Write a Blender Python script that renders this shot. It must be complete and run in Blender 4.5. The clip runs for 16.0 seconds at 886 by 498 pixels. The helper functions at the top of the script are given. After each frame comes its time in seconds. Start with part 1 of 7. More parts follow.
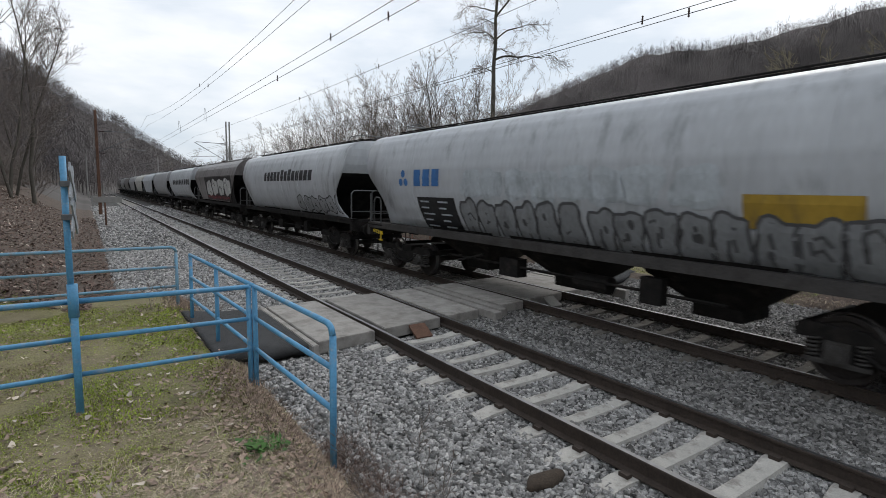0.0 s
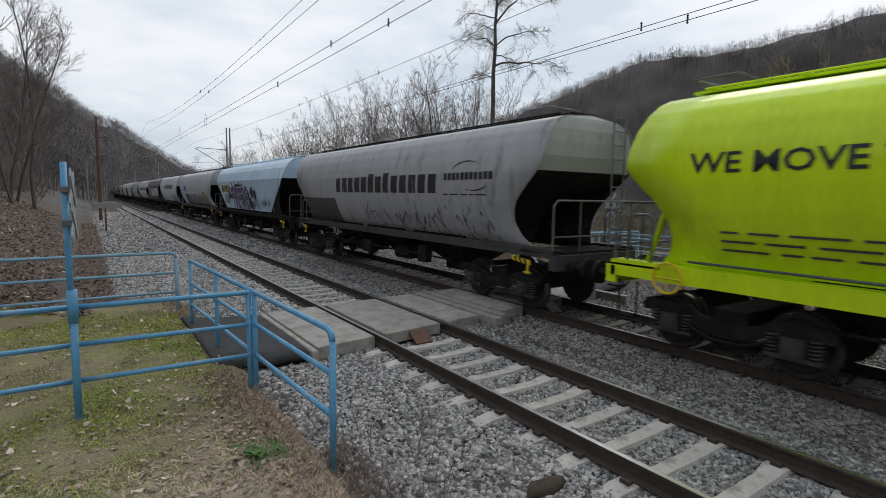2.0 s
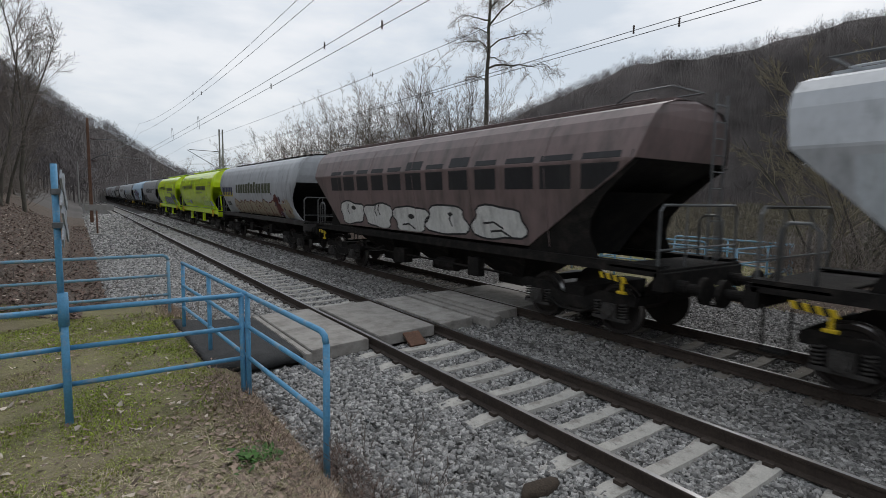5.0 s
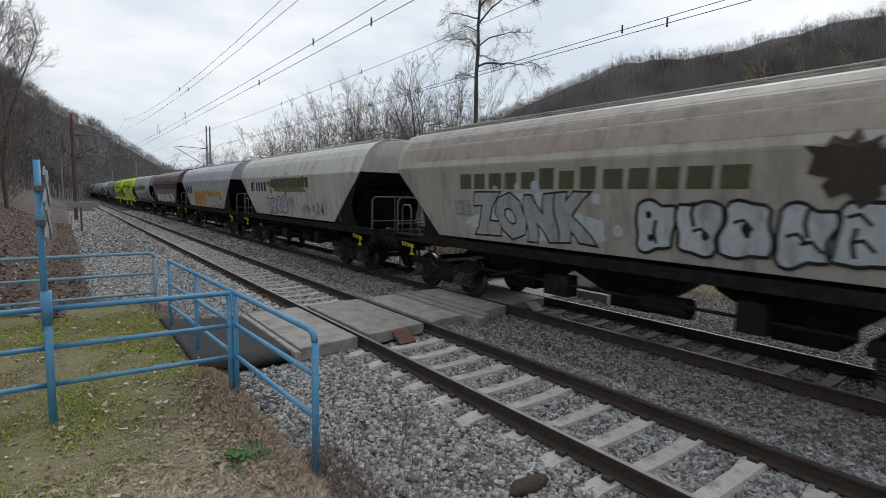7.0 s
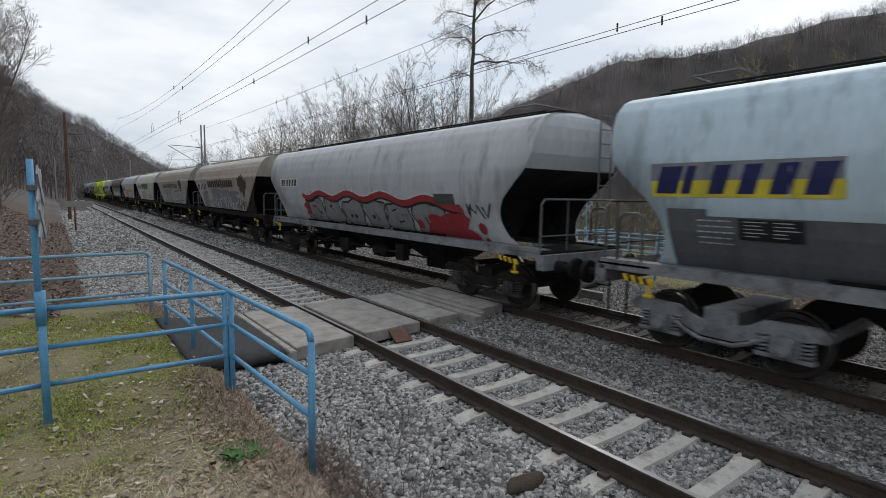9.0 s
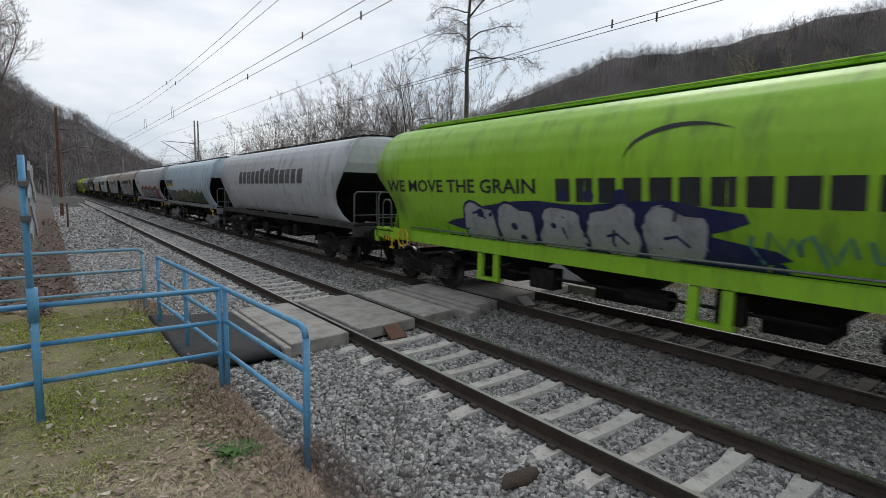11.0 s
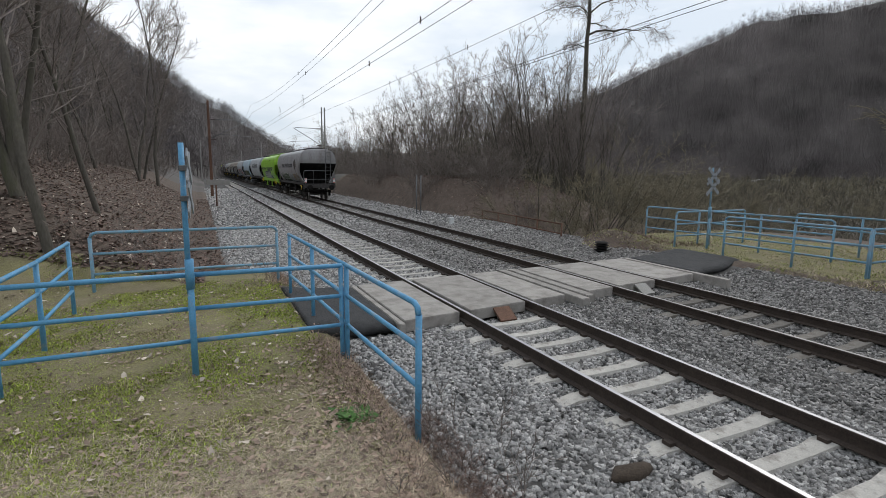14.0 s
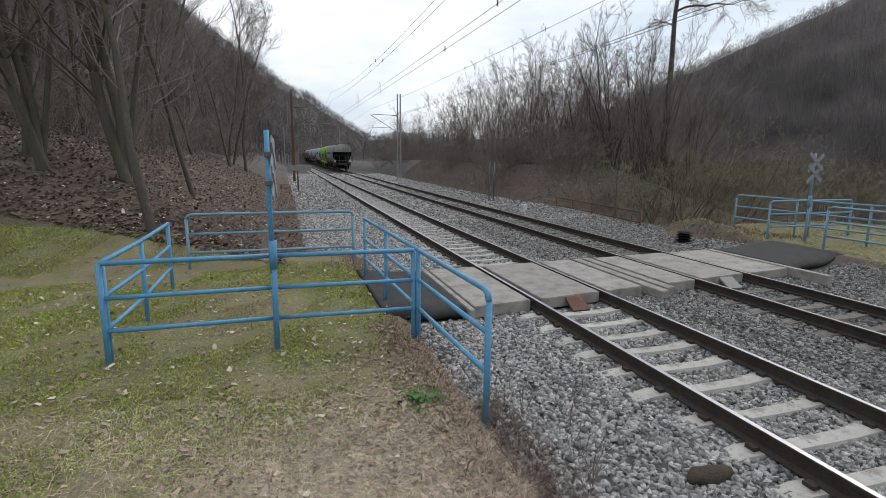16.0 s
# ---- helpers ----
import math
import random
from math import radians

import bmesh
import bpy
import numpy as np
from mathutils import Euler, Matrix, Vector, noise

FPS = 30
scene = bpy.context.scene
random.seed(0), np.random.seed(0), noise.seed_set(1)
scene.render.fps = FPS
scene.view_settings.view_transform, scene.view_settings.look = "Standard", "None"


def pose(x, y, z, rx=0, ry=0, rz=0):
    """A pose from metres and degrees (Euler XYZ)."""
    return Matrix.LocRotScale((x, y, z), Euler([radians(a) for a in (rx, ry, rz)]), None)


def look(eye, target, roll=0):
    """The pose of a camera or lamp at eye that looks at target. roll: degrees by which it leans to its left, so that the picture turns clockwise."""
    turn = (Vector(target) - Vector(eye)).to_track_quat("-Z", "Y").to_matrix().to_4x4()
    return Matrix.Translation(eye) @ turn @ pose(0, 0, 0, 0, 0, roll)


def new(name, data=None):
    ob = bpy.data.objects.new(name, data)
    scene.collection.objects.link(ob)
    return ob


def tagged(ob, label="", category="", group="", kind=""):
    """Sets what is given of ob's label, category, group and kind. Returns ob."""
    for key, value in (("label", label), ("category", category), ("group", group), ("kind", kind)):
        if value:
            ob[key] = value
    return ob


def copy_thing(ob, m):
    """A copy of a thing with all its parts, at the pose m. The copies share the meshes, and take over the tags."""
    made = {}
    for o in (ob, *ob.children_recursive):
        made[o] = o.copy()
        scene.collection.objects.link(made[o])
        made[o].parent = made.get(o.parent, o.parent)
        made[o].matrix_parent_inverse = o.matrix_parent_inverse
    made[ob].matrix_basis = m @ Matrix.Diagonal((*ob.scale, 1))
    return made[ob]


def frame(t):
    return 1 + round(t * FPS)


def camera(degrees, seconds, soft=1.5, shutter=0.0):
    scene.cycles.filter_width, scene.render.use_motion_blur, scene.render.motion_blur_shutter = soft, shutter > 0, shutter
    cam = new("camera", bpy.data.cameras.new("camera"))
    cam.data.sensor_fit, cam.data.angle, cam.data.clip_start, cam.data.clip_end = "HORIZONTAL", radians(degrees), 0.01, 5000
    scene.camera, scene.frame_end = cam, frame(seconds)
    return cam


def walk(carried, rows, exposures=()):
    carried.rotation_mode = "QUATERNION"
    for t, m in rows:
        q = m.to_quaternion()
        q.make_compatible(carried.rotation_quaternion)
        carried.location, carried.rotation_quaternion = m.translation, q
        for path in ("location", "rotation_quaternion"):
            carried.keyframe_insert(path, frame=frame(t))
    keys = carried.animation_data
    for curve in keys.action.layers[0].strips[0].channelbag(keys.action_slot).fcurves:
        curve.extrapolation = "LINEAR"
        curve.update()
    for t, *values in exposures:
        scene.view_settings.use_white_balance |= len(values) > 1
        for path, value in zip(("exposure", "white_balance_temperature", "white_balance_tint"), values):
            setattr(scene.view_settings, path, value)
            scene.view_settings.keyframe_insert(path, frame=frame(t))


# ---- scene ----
cam = camera(81.4, 16.0, soft=0.8, shutter=0.1)
PATH = [
    (0, (-4.87, 0.00, 2.435), (-2.610, 3.270, 1.986), 1.00),
    (0.5, (-4.87, 0.00, 2.435), (-2.632, 3.285, 1.988), 0.99),
    (1, (-4.87, 0.00, 2.435), (-2.626, 3.282, 1.995), 0.99),
    (1.5, (-4.87, 0.00, 2.435), (-2.615, 3.277, 2.012), 0.97),
    (2, (-4.87, 0.00, 2.435), (-2.608, 3.274, 2.029), 0.97),
    (2.5, (-4.87, 0.00, 2.435), (-2.608, 3.276, 2.050), 0.97),
    (3, (-4.87, 0.00, 2.435), (-2.610, 3.279, 2.056), 0.95),
    (3.5, (-4.87, 0.00, 2.435), (-2.605, 3.275, 2.053), 0.95),
    (4, (-4.87, 0.00, 2.435), (-2.595, 3.268, 2.054), 0.93),
    (6.5, (-4.87, 0.00, 2.435), (-2.518, 3.210, 2.028), 1.08),
    (7, (-4.87, 0.00, 2.435), (-2.502, 3.199, 2.031), 1.12),
    (7.5, (-4.87, 0.00, 2.435), (-2.497, 3.195, 2.033), 1.14),
    (8, (-4.87, 0.00, 2.435), (-2.495, 3.193, 2.031), 1.09),
    (8.5, (-4.87, 0.00, 2.435), (-2.493, 3.190, 2.023), 1.01),
    (9, (-4.87, 0.00, 2.435), (-2.478, 3.179, 2.020), 0.99),
    (11.5, (-4.87, 0.00, 2.435), (-2.448, 3.152, 1.991), 1.03),
    (12, (-4.87, 0.00, 2.435), (-2.472, 3.171, 1.990), 1.01),
    (12.5, (-4.87, 0.00, 2.435), (-2.590, 3.255, 1.982), 1.04),
    (13, (-4.87, 0.00, 2.435), (-2.806, 3.393, 1.958), 0.87),
    (13.5, (-4.87, 0.00, 2.435), (-3.008, 3.499, 1.899), 0.72),
    (14, (-4.87, 0.00, 2.435), (-3.192, 3.582, 1.842), 0.73),
    (14.5, (-4.87, 0.00, 2.435), (-3.361, 3.652, 1.812), 0.67),
    (15, (-4.87, 0.00, 2.435), (-3.498, 3.699, 1.777), 0.71),
    (15.5, (-4.87, 0.00, 2.435), (-3.605, 3.734, 1.757), 0.67),
    (16, (-4.87, 0.00, 2.435), (-3.714, 3.764, 1.730), 0.68),
]
walk(cam, [(t, look(eye, target, roll)) for t, eye, target, roll in PATH],
     exposures=[(0, 0.0), (1, -0.05), (2.5, -0.22), (3.5, -0.32), (4.2, -0.3), (6.5, -0.13), (9, -0.08), (11.5, -0.08), (12, -0.02), (12.5, 0.0), (16, 0.1)])

# ---------------------------------------------------------------- light
SUN_EL, SUN_AZ = radians(46), radians(60)
world = bpy.data.worlds.new("overcast")
scene.world = world
world.use_nodes = True
wt = world.node_tree
wt.nodes.clear()
w_out = wt.nodes.new("ShaderNodeOutputWorld")
w_bg = wt.nodes.new("ShaderNodeBackground")
w_sky = wt.nodes.new("ShaderNodeTexSky")
w_sky.sky_type = "NISHITA"
w_sky.sun_disc = False
w_sky.sun_elevation, w_sky.sun_rotation = SUN_EL, SUN_AZ
w_sky.air_density, w_sky.dust_density = 1.0, 3.0
w_co = wt.nodes.new("ShaderNodeTexCoord")
w_map = wt.nodes.new("ShaderNodeMapping")
w_map.inputs["Scale"].default_value = (1.0, 1.0, 3.2)
w_noise = wt.nodes.new("ShaderNodeTexNoise")
w_noise.inputs["Scale"].default_value = 2.3
w_noise.inputs["Detail"].default_value = 6
w_noise.inputs["Roughness"].default_value = 0.55
w_ramp = wt.nodes.new("ShaderNodeValToRGB")
w_ramp.color_ramp.elements[0].position, w_ramp.color_ramp.elements[0].color = 0.36, (0.56, 0.64, 0.73, 1)
w_ramp.color_ramp.elements[1].position, w_ramp.color_ramp.elements[1].color = 0.62, (0.90, 0.92, 0.95, 1)
w_gain = wt.nodes.new("ShaderNodeMix")
w_gain.data_type, w_gain.blend_type = "RGBA", "MULTIPLY"
w_gain.inputs[0].default_value = 1.0
w_gain.inputs[7].default_value = (0.10, 0.10, 0.10, 1)
w_mix = wt.nodes.new("ShaderNodeMix")
w_mix.data_type = "RGBA"
w_mix.inputs[0].default_value = 0.86
wt.links.new(w_co.outputs["Generated"], w_map.inputs["Vector"])
wt.links.new(w_map.outputs["Vector"], w_noise.inputs["Vector"])
wt.links.new(w_noise.outputs["Fac"], w_ramp.inputs["Fac"])
wt.links.new(w_sky.outputs["Color"], w_gain.inputs[6])
wt.links.new(w_gain.outputs[2], w_mix.inputs[6])
wt.links.new(w_ramp.outputs["Color"], w_mix.inputs[7])
wt.links.new(w_mix.outputs[2], w_bg.inputs["Color"])
w_bg.inputs["Strength"].default_value = 1.2
wt.links.new(w_bg.outputs["Background"], w_out.inputs["Surface"])

sun = new("sun", bpy.data.lights.new("sun", "SUN"))
sun.data.energy, sun.data.angle, sun.data.color = 0.8, radians(28), (1.0, 0.97, 0.92)
sun.matrix_world = look((0, 0, 60), (60 * math.sin(SUN_AZ) * -1, -60 * math.cos(SUN_AZ), 60 - 60 * math.tan(SUN_EL)))

# ---------------------------------------------------------------- materials
def material(name, base, rough=0.8, metal=0.0, var=0.25, scale=6.0, fine=60.0, bump=0.3, dirt=None, dirt_amount=0.4, dirt_scale=2.0,
             stretch=(1, 1, 1), island=0.0, objvar=0.0, spec=0.4):
    m = bpy.data.materials.new(name)
    m.use_nodes = True
    nt = m.node_tree
    n, l = nt.nodes, nt.links
    b = n["Principled BSDF"]
    b.inputs["Roughness"].default_value, b.inputs["Metallic"].default_value = rough, metal
    b.inputs["Specular IOR Level"].default_value = spec
    co = n.new("ShaderNodeTexCoord")
    mp = n.new("ShaderNodeMapping")
    mp.inputs["Scale"].default_value = stretch
    l.new(co.outputs["Object"], mp.inputs["Vector"])
    n1 = n.new("ShaderNodeTexNoise")
    n1.inputs["Scale"].default_value, n1.inputs["Detail"].default_value = scale, 5
    n2 = n.new("ShaderNodeTexNoise")
    n2.inputs["Scale"].default_value, n2.inputs["Detail"].default_value = fine, 3
    for q in (n1, n2):
        l.new(mp.outputs["Vector"], q.inputs["Vector"])
    add = n.new("ShaderNodeMath")
    add.operation = "ADD"
    l.new(n1.outputs["Fac"], add.inputs[0])
    l.new(n2.outputs["Fac"], add.inputs[1])
    rng = n.new("ShaderNodeMapRange")
    rng.inputs["From Min"].default_value, rng.inputs["From Max"].default_value = 0.6, 1.4
    rng.inputs["To Min"].default_value, rng.inputs["To Max"].default_value = 1 - var, 1 + var
    l.new(add.outputs[0], rng.inputs["Value"])
    val = rng.outputs[0]
    if island or objvar:
        src = n.new("ShaderNodeNewGeometry").outputs["Random Per Island"] if island else n.new("ShaderNodeObjectInfo").outputs["Random"]
        a = island or objvar
        r2 = n.new("ShaderNodeMapRange")
        r2.inputs["To Min"].default_value, r2.inputs["To Max"].default_value = 1 - a, 1 + a
        l.new(src, r2.inputs["Value"])
        mu = n.new("ShaderNodeMath")
        mu.operation = "MULTIPLY"
        l.new(val, mu.inputs[0])
        l.new(r2.outputs[0], mu.inputs[1])
        val = mu.outputs[0]
    hsv = n.new("ShaderNodeHueSaturation")
    hsv.inputs["Color"].default_value = (*base, 1)
    l.new(val, hsv.inputs["Value"])
    col = hsv.outputs["Color"]
    if dirt:
        n3 = n.new("ShaderNodeTexNoise")
        n3.inputs["Scale"].default_value, n3.inputs["Detail"].default_value, n3.inputs["Roughness"].default_value = dirt_scale, 8, 0.7
        l.new(mp.outputs["Vector"], n3.inputs["Vector"])
        r3 = n.new("ShaderNodeMapRange")
        r3.inputs["From Min"].default_value, r3.inputs["From Max"].default_value = 0.62 - 0.3 * dirt_amount, 0.72
        l.new(n3.outputs["Fac"], r3.inputs["Value"])
        mx = n.new("ShaderNodeMix")
        mx.data_type = "RGBA"
        l.new(r3.outputs[0], mx.inputs[0])
        l.new(col, mx.inputs[6])
        mx.inputs[7].default_value = (*dirt, 1)
        col = mx.outputs[2]
    l.new(col, b.inputs["Base Color"])
    if bump:
        bp = n.new("ShaderNodeBump")
        bp.inputs["Strength"].default_value, bp.inputs["Distance"].default_value = bump, 0.02
        l.new(n2.outputs["Fac"], bp.inputs["Height"])
        l.new(bp.outputs["Normal"], b.inputs["Normal"])
    return m


def paint(name, base, dirt=None, amount=0.28, rough=0.4):
    """Wagon paint: flat colour with streaks of grime that run down the sheet."""
    dirt = dirt or tuple(0.45 * c + 0.01 for c in base)
    return material(name, base, rough, var=0.12, scale=1.3, fine=9, bump=0.04, dirt=dirt, dirt_amount=amount, dirt_scale=1.6, stretch=(1.0, 1.6, 0.35))


M = {
    # dark base stands for the shade in the gaps between loose stones
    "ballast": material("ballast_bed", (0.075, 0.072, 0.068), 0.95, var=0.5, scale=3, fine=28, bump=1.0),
    "stone": material("ballast_stone", (0.365, 0.355, 0.344), 0.9, var=0.45, scale=16, fine=120, bump=0.8, island=0.6),
    # grimy tone with some of the train's shade mixed into the colour
    "dark_stone": material("grimy_shaded_ballast_stone", (0.24, 0.231, 0.221), 0.9, var=0.45, scale=16, fine=120, bump=0.8, island=0.65),
    "grass": material("grass_soil", (0.185, 0.168, 0.082), 0.95, var=0.6, scale=1.6, fine=40, bump=1.0, dirt=(0.245, 0.198, 0.142), dirt_amount=0.7, dirt_scale=1.3),
    "blade": material("grass_blade", (0.25, 0.305, 0.065), 0.8, var=0.45, scale=1.0, fine=8, bump=0, island=0.85, dirt=(0.42, 0.34, 0.19), dirt_amount=0.55, dirt_scale=1.1),
    "moss": material("yellow_green_moss", (0.30, 0.365, 0.055), 0.9, var=0.45, scale=1.4, fine=9, bump=0, island=0.4, dirt=(0.26, 0.215, 0.10), dirt_amount=0.4, dirt_scale=1.2),
    "straw": material("dead_grass", (0.50, 0.42, 0.31), 0.9, var=0.35, scale=1.3, fine=9, bump=0, island=0.5),
    "leaf": material("fallen_leaf", (0.29, 0.215, 0.165), 0.85, var=0.3, scale=3, fine=20, bump=0.2, island=0.6),
    "pale_leaf": material("pale_fallen_leaf", (0.50, 0.43, 0.355), 0.8, var=0.2, scale=3, fine=20, bump=0.2, island=0.4),
    # brown litter, its colour lowered for the thick shade on the bank
    "bank_leaf": material("bank_leaf", (0.15, 0.103, 0.084), 0.85, var=0.3, scale=3, fine=20, bump=0.2, island=0.6),
    "weed": material("green_weed", (0.07, 0.16, 0.035), 0.7, var=0.3, scale=5, fine=20, bump=0.1, island=0.3),
    "rail_side": material("rusty_rail_side", (0.045, 0.033, 0.026), 0.75, var=0.4, scale=5, fine=40, bump=0.3),
    "rail_top": material("polished_rail_head", (0.47, 0.47, 0.48), 0.32, metal=1.0, var=0.1, scale=3, fine=40, bump=0.03, stretch=(8, 0.2, 1)),
    "far_top": material("dull_rail_head", (0.33, 0.32, 0.32), 0.38, metal=1.0, var=0.15, scale=3, fine=40, bump=0.03, stretch=(8, 0.2, 1)),
    "sleeper": material("concrete_sleeper", (0.44, 0.42, 0.385), 0.9, var=0.22, scale=7, fine=70, bump=0.35, objvar=0.12, dirt=(0.17, 0.15, 0.13), dirt_amount=0.35, dirt_scale=5),
    # weathered concrete, with the train's shade added to its colour
    "old_sleeper": material("old_shaded_concrete_sleeper", (0.17, 0.157, 0.14), 0.9, var=0.25, scale=7, fine=70, bump=0.35, objvar=0.2, dirt=(0.10, 0.085, 0.07), dirt_amount=0.55, dirt_scale=5),
    "slab": material("concrete_slab", (0.33, 0.31, 0.285), 0.92, var=0.16, scale=3, fine=60, bump=0.3, objvar=0.12, dirt=(0.17, 0.155, 0.14), dirt_amount=0.55, dirt_scale=2.5),
    "asphalt": material("asphalt", (0.05, 0.05, 0.051), 0.95, var=0.35, scale=4, fine=120, bump=0.6),
    "blue": material("blue_fence_paint", (0.10, 0.30, 0.50), 0.5, var=0.2, scale=5, fine=50, bump=0.1, dirt=(0.36, 0.36, 0.34), dirt_amount=0.25, dirt_scale=4),
    "pale_blue": material("faded_blue_paint", (0.17, 0.34, 0.47), 0.6, var=0.2, scale=5, fine=50, bump=0.1, dirt=(0.30, 0.22, 0.16), dirt_amount=0.45, dirt_scale=5),
    "rust": material("rusty_steel", (0.14, 0.075, 0.05), 0.85, var=0.4, scale=6, fine=50, bump=0.4),
    "steel": material("galvanised_steel", (0.16, 0.165, 0.17), 0.5, metal=0.5, var=0.2, scale=6, fine=50, bump=0.1),
    # grime, plus the shade beneath the wagons put into the base colour
    "dark": material("grimy_shaded_underframe", (0.015, 0.0138, 0.013), 0.85, spec=0.15, var=0.4, scale=4, fine=30, bump=0.3, dirt=(0.04, 0.034, 0.03), dirt_amount=0.4, dirt_scale=3),
    "frame": material("grey_underframe", (0.06, 0.056, 0.054), 0.75, spec=0.25, var=0.4, scale=3, fine=30, bump=0.2, dirt=(0.035, 0.03, 0.027), dirt_amount=0.5, dirt_scale=2.5),
    "pale_frame": material("pale_grey_underframe", (0.23, 0.235, 0.25), 0.6, spec=0.3, var=0.3, scale=3, fine=30, bump=0.15, dirt=(0.05, 0.045, 0.042), dirt_amount=0.5, dirt_scale=2.5),
    # dusty steel, halved in tone for the deep shade under the sill
    "axlebox": material("dusty_shaded_axlebox_steel", (0.055, 0.051, 0.048), 0.7, var=0.4, scale=8, fine=60, bump=0.3, dirt=(0.03, 0.026, 0.022), dirt_amount=0.5, dirt_scale=6),
    # black that also holds the shade inside the open hopper ends
    "black": material("shade_black_steel", (0.012, 0.012, 0.013), 0.7, spec=0.2, var=0.4, scale=3, fine=20, bump=0.1, dirt=(0.035, 0.032, 0.03), dirt_amount=0.5, dirt_scale=2),
    "wheel": material("wheel_steel", (0.05, 0.043, 0.04), 0.6, metal=0.4, var=0.3, scale=6, fine=40, bump=0.2),
    "tread": material("wheel_tread_steel", (0.35, 0.34, 0.33), 0.35, metal=1.0, var=0.1, bump=0),
    "white": material("white_sign_enamel", (0.62, 0.63, 0.63), 0.5, var=0.1, scale=4, fine=30, bump=0.05),
    "enamel": material("worn_grey_enamel", (0.30, 0.325, 0.35), 0.6, var=0.2, scale=6, fine=40, bump=0.05, dirt=(0.12, 0.10, 0.09), dirt_amount=0.4, dirt_scale=6),
    "red": material("red_sign_enamel", (0.45, 0.05, 0.04), 0.5, var=0.15, scale=4, fine=30, bump=0.05),
    "yellow": material("yellow_paint", (0.66, 0.46, 0.02), 0.5, var=0.25, scale=5, fine=30, bump=0.05),
    "lump": material("dark_moss", (0.06, 0.045, 0.033), 0.95, var=0.4, scale=9, fine=60, bump=0.6),
    "bark": material("grey_bark", (0.092, 0.083, 0.069), 0.95, var=0.35, scale=5, fine=25, bump=0.8, stretch=(1, 1, 0.3), dirt=(0.08, 0.085, 0.045), dirt_amount=0.5, dirt_scale=2),
    "twig": material("brown_twigs", (0.20, 0.17, 0.15), 0.9, var=0.2, scale=1, fine=8, bump=0, island=0.3),
    "twig_green": material("olive_twigs", (0.21, 0.182, 0.125), 0.9, var=0.2, scale=1, fine=8, bump=0, island=0.3),
    "far_wood": material("distant_bare_wood", (0.152, 0.134, 0.130), 0.95, var=0.75, scale=0.018, fine=0.06, bump=0, island=0.12),
    "scrub": material("riverside_scrub", (0.135, 0.121, 0.093), 0.95, var=0.5, scale=0.12, fine=0.5, bump=0, island=0.3, dirt=(0.16, 0.15, 0.06), dirt_amount=0.25, dirt_scale=0.06),
    "hill": material("wooded_hillside", (0.105, 0.094, 0.088), 0.95, var=0.5, scale=0.018, fine=0.06, bump=0.0, dirt=(0.05, 0.052, 0.042), dirt_amount=0.4, dirt_scale=0.02),
    "concrete": material("weathered_concrete", (0.30, 0.29, 0.27), 0.9, var=0.2, scale=3, fine=40, bump=0.3),
    "wire": material("copper_wire", (0.03, 0.03, 0.03), 0.6, metal=0.3, var=0.1, bump=0),
    "insulator": material("brown_insulator", (0.06, 0.035, 0.03), 0.3, var=0.1, bump=0),
}


# ---------------------------------------------------------------- mesh helpers
def mesh_of(name, verts, faces, mat=None, smooth=False):
    me = bpy.data.meshes.new(name)
    me.from_pydata([tuple(v) for v in verts], [], faces)
    me.update()
    for m in (mat if isinstance(mat, (list, tuple)) else [mat] if mat else []):
        me.materials.append(m)
    if smooth:
        me.polygons.foreach_set("use_smooth", [True] * len(me.polygons))
    return me


def mesh_np(name, verts, tris, mat, k=3):
    """A mesh from numpy arrays: verts (n, 3), faces (m, k)."""
    me = bpy.data.meshes.new(name)
    me.vertices.add(len(verts))
    me.vertices.foreach_set("co", np.asarray(verts, np.float32).ravel())
    me.loops.add(tris.size)
    me.loops.foreach_set("vertex_index", np.asarray(tris, np.int32).ravel())
    me.polygons.add(len(tris))
    me.polygons.foreach_set("loop_start", np.arange(0, tris.size, k, dtype=np.int32))
    me.update(calc_edges=True)
    me.validate()
    me.materials.append(mat)
    return me


def from_bm(name, bm, mat, smooth=False):
    me = bpy.data.meshes.new(name)
    bm.to_mesh(me)
    bm.free()
    for m in (mat if isinstance(mat, (list, tuple)) else [mat]):
        me.materials.append(m)
    if smooth:
        me.polygons.foreach_set("use_smooth", [True] * len(me.polygons))
    return me


def part(name, me, parent, m=None, label="", mat=None):
    """One mesh object under a thing or a part; a given material replaces the mesh's own on this object alone."""
    ob = new(name, me)
    ob.parent = parent
    if m is not None:
        ob.matrix_basis = m
    if mat is not None:
        ob.material_slots[0].link = "OBJECT"
        ob.material_slots[0].material = mat
    if label:
        ob["label"] = label
    return ob


def thing(name, m, label, category, group="", kind=""):
    ob = new(name)
    ob.matrix_basis = m
    return tagged(ob, label, category, group, kind)


def add_box(bm, x0, x1, y0, y1, z0, z1, bevel=0.0, mi=0):
    r = bmesh.ops.create_cube(bm, size=1.0, matrix=Matrix.Translation(((x0 + x1) / 2, (y0 + y1) / 2, (z0 + z1) / 2)) @ Matrix.Diagonal((x1 - x0, y1 - y0, z1 - z0, 1)))
    vs = r["verts"]
    fs = {f for v in vs for f in v.link_faces}
    for f in fs:
        f.material_index = mi
    if bevel:
        es = list({e for v in vs for e in v.link_edges})
        bmesh.ops.bevel(bm, geom=es, offset=bevel, segments=1, affect="EDGES")
    return vs


def box_mesh(name, x0, x1, y0, y1, z0, z1, mat, bevel=0.006):
    bm = bmesh.new()
    add_box(bm, x0, x1, y0, y1, z0, z1, bevel)
    return from_bm(name, bm, mat)


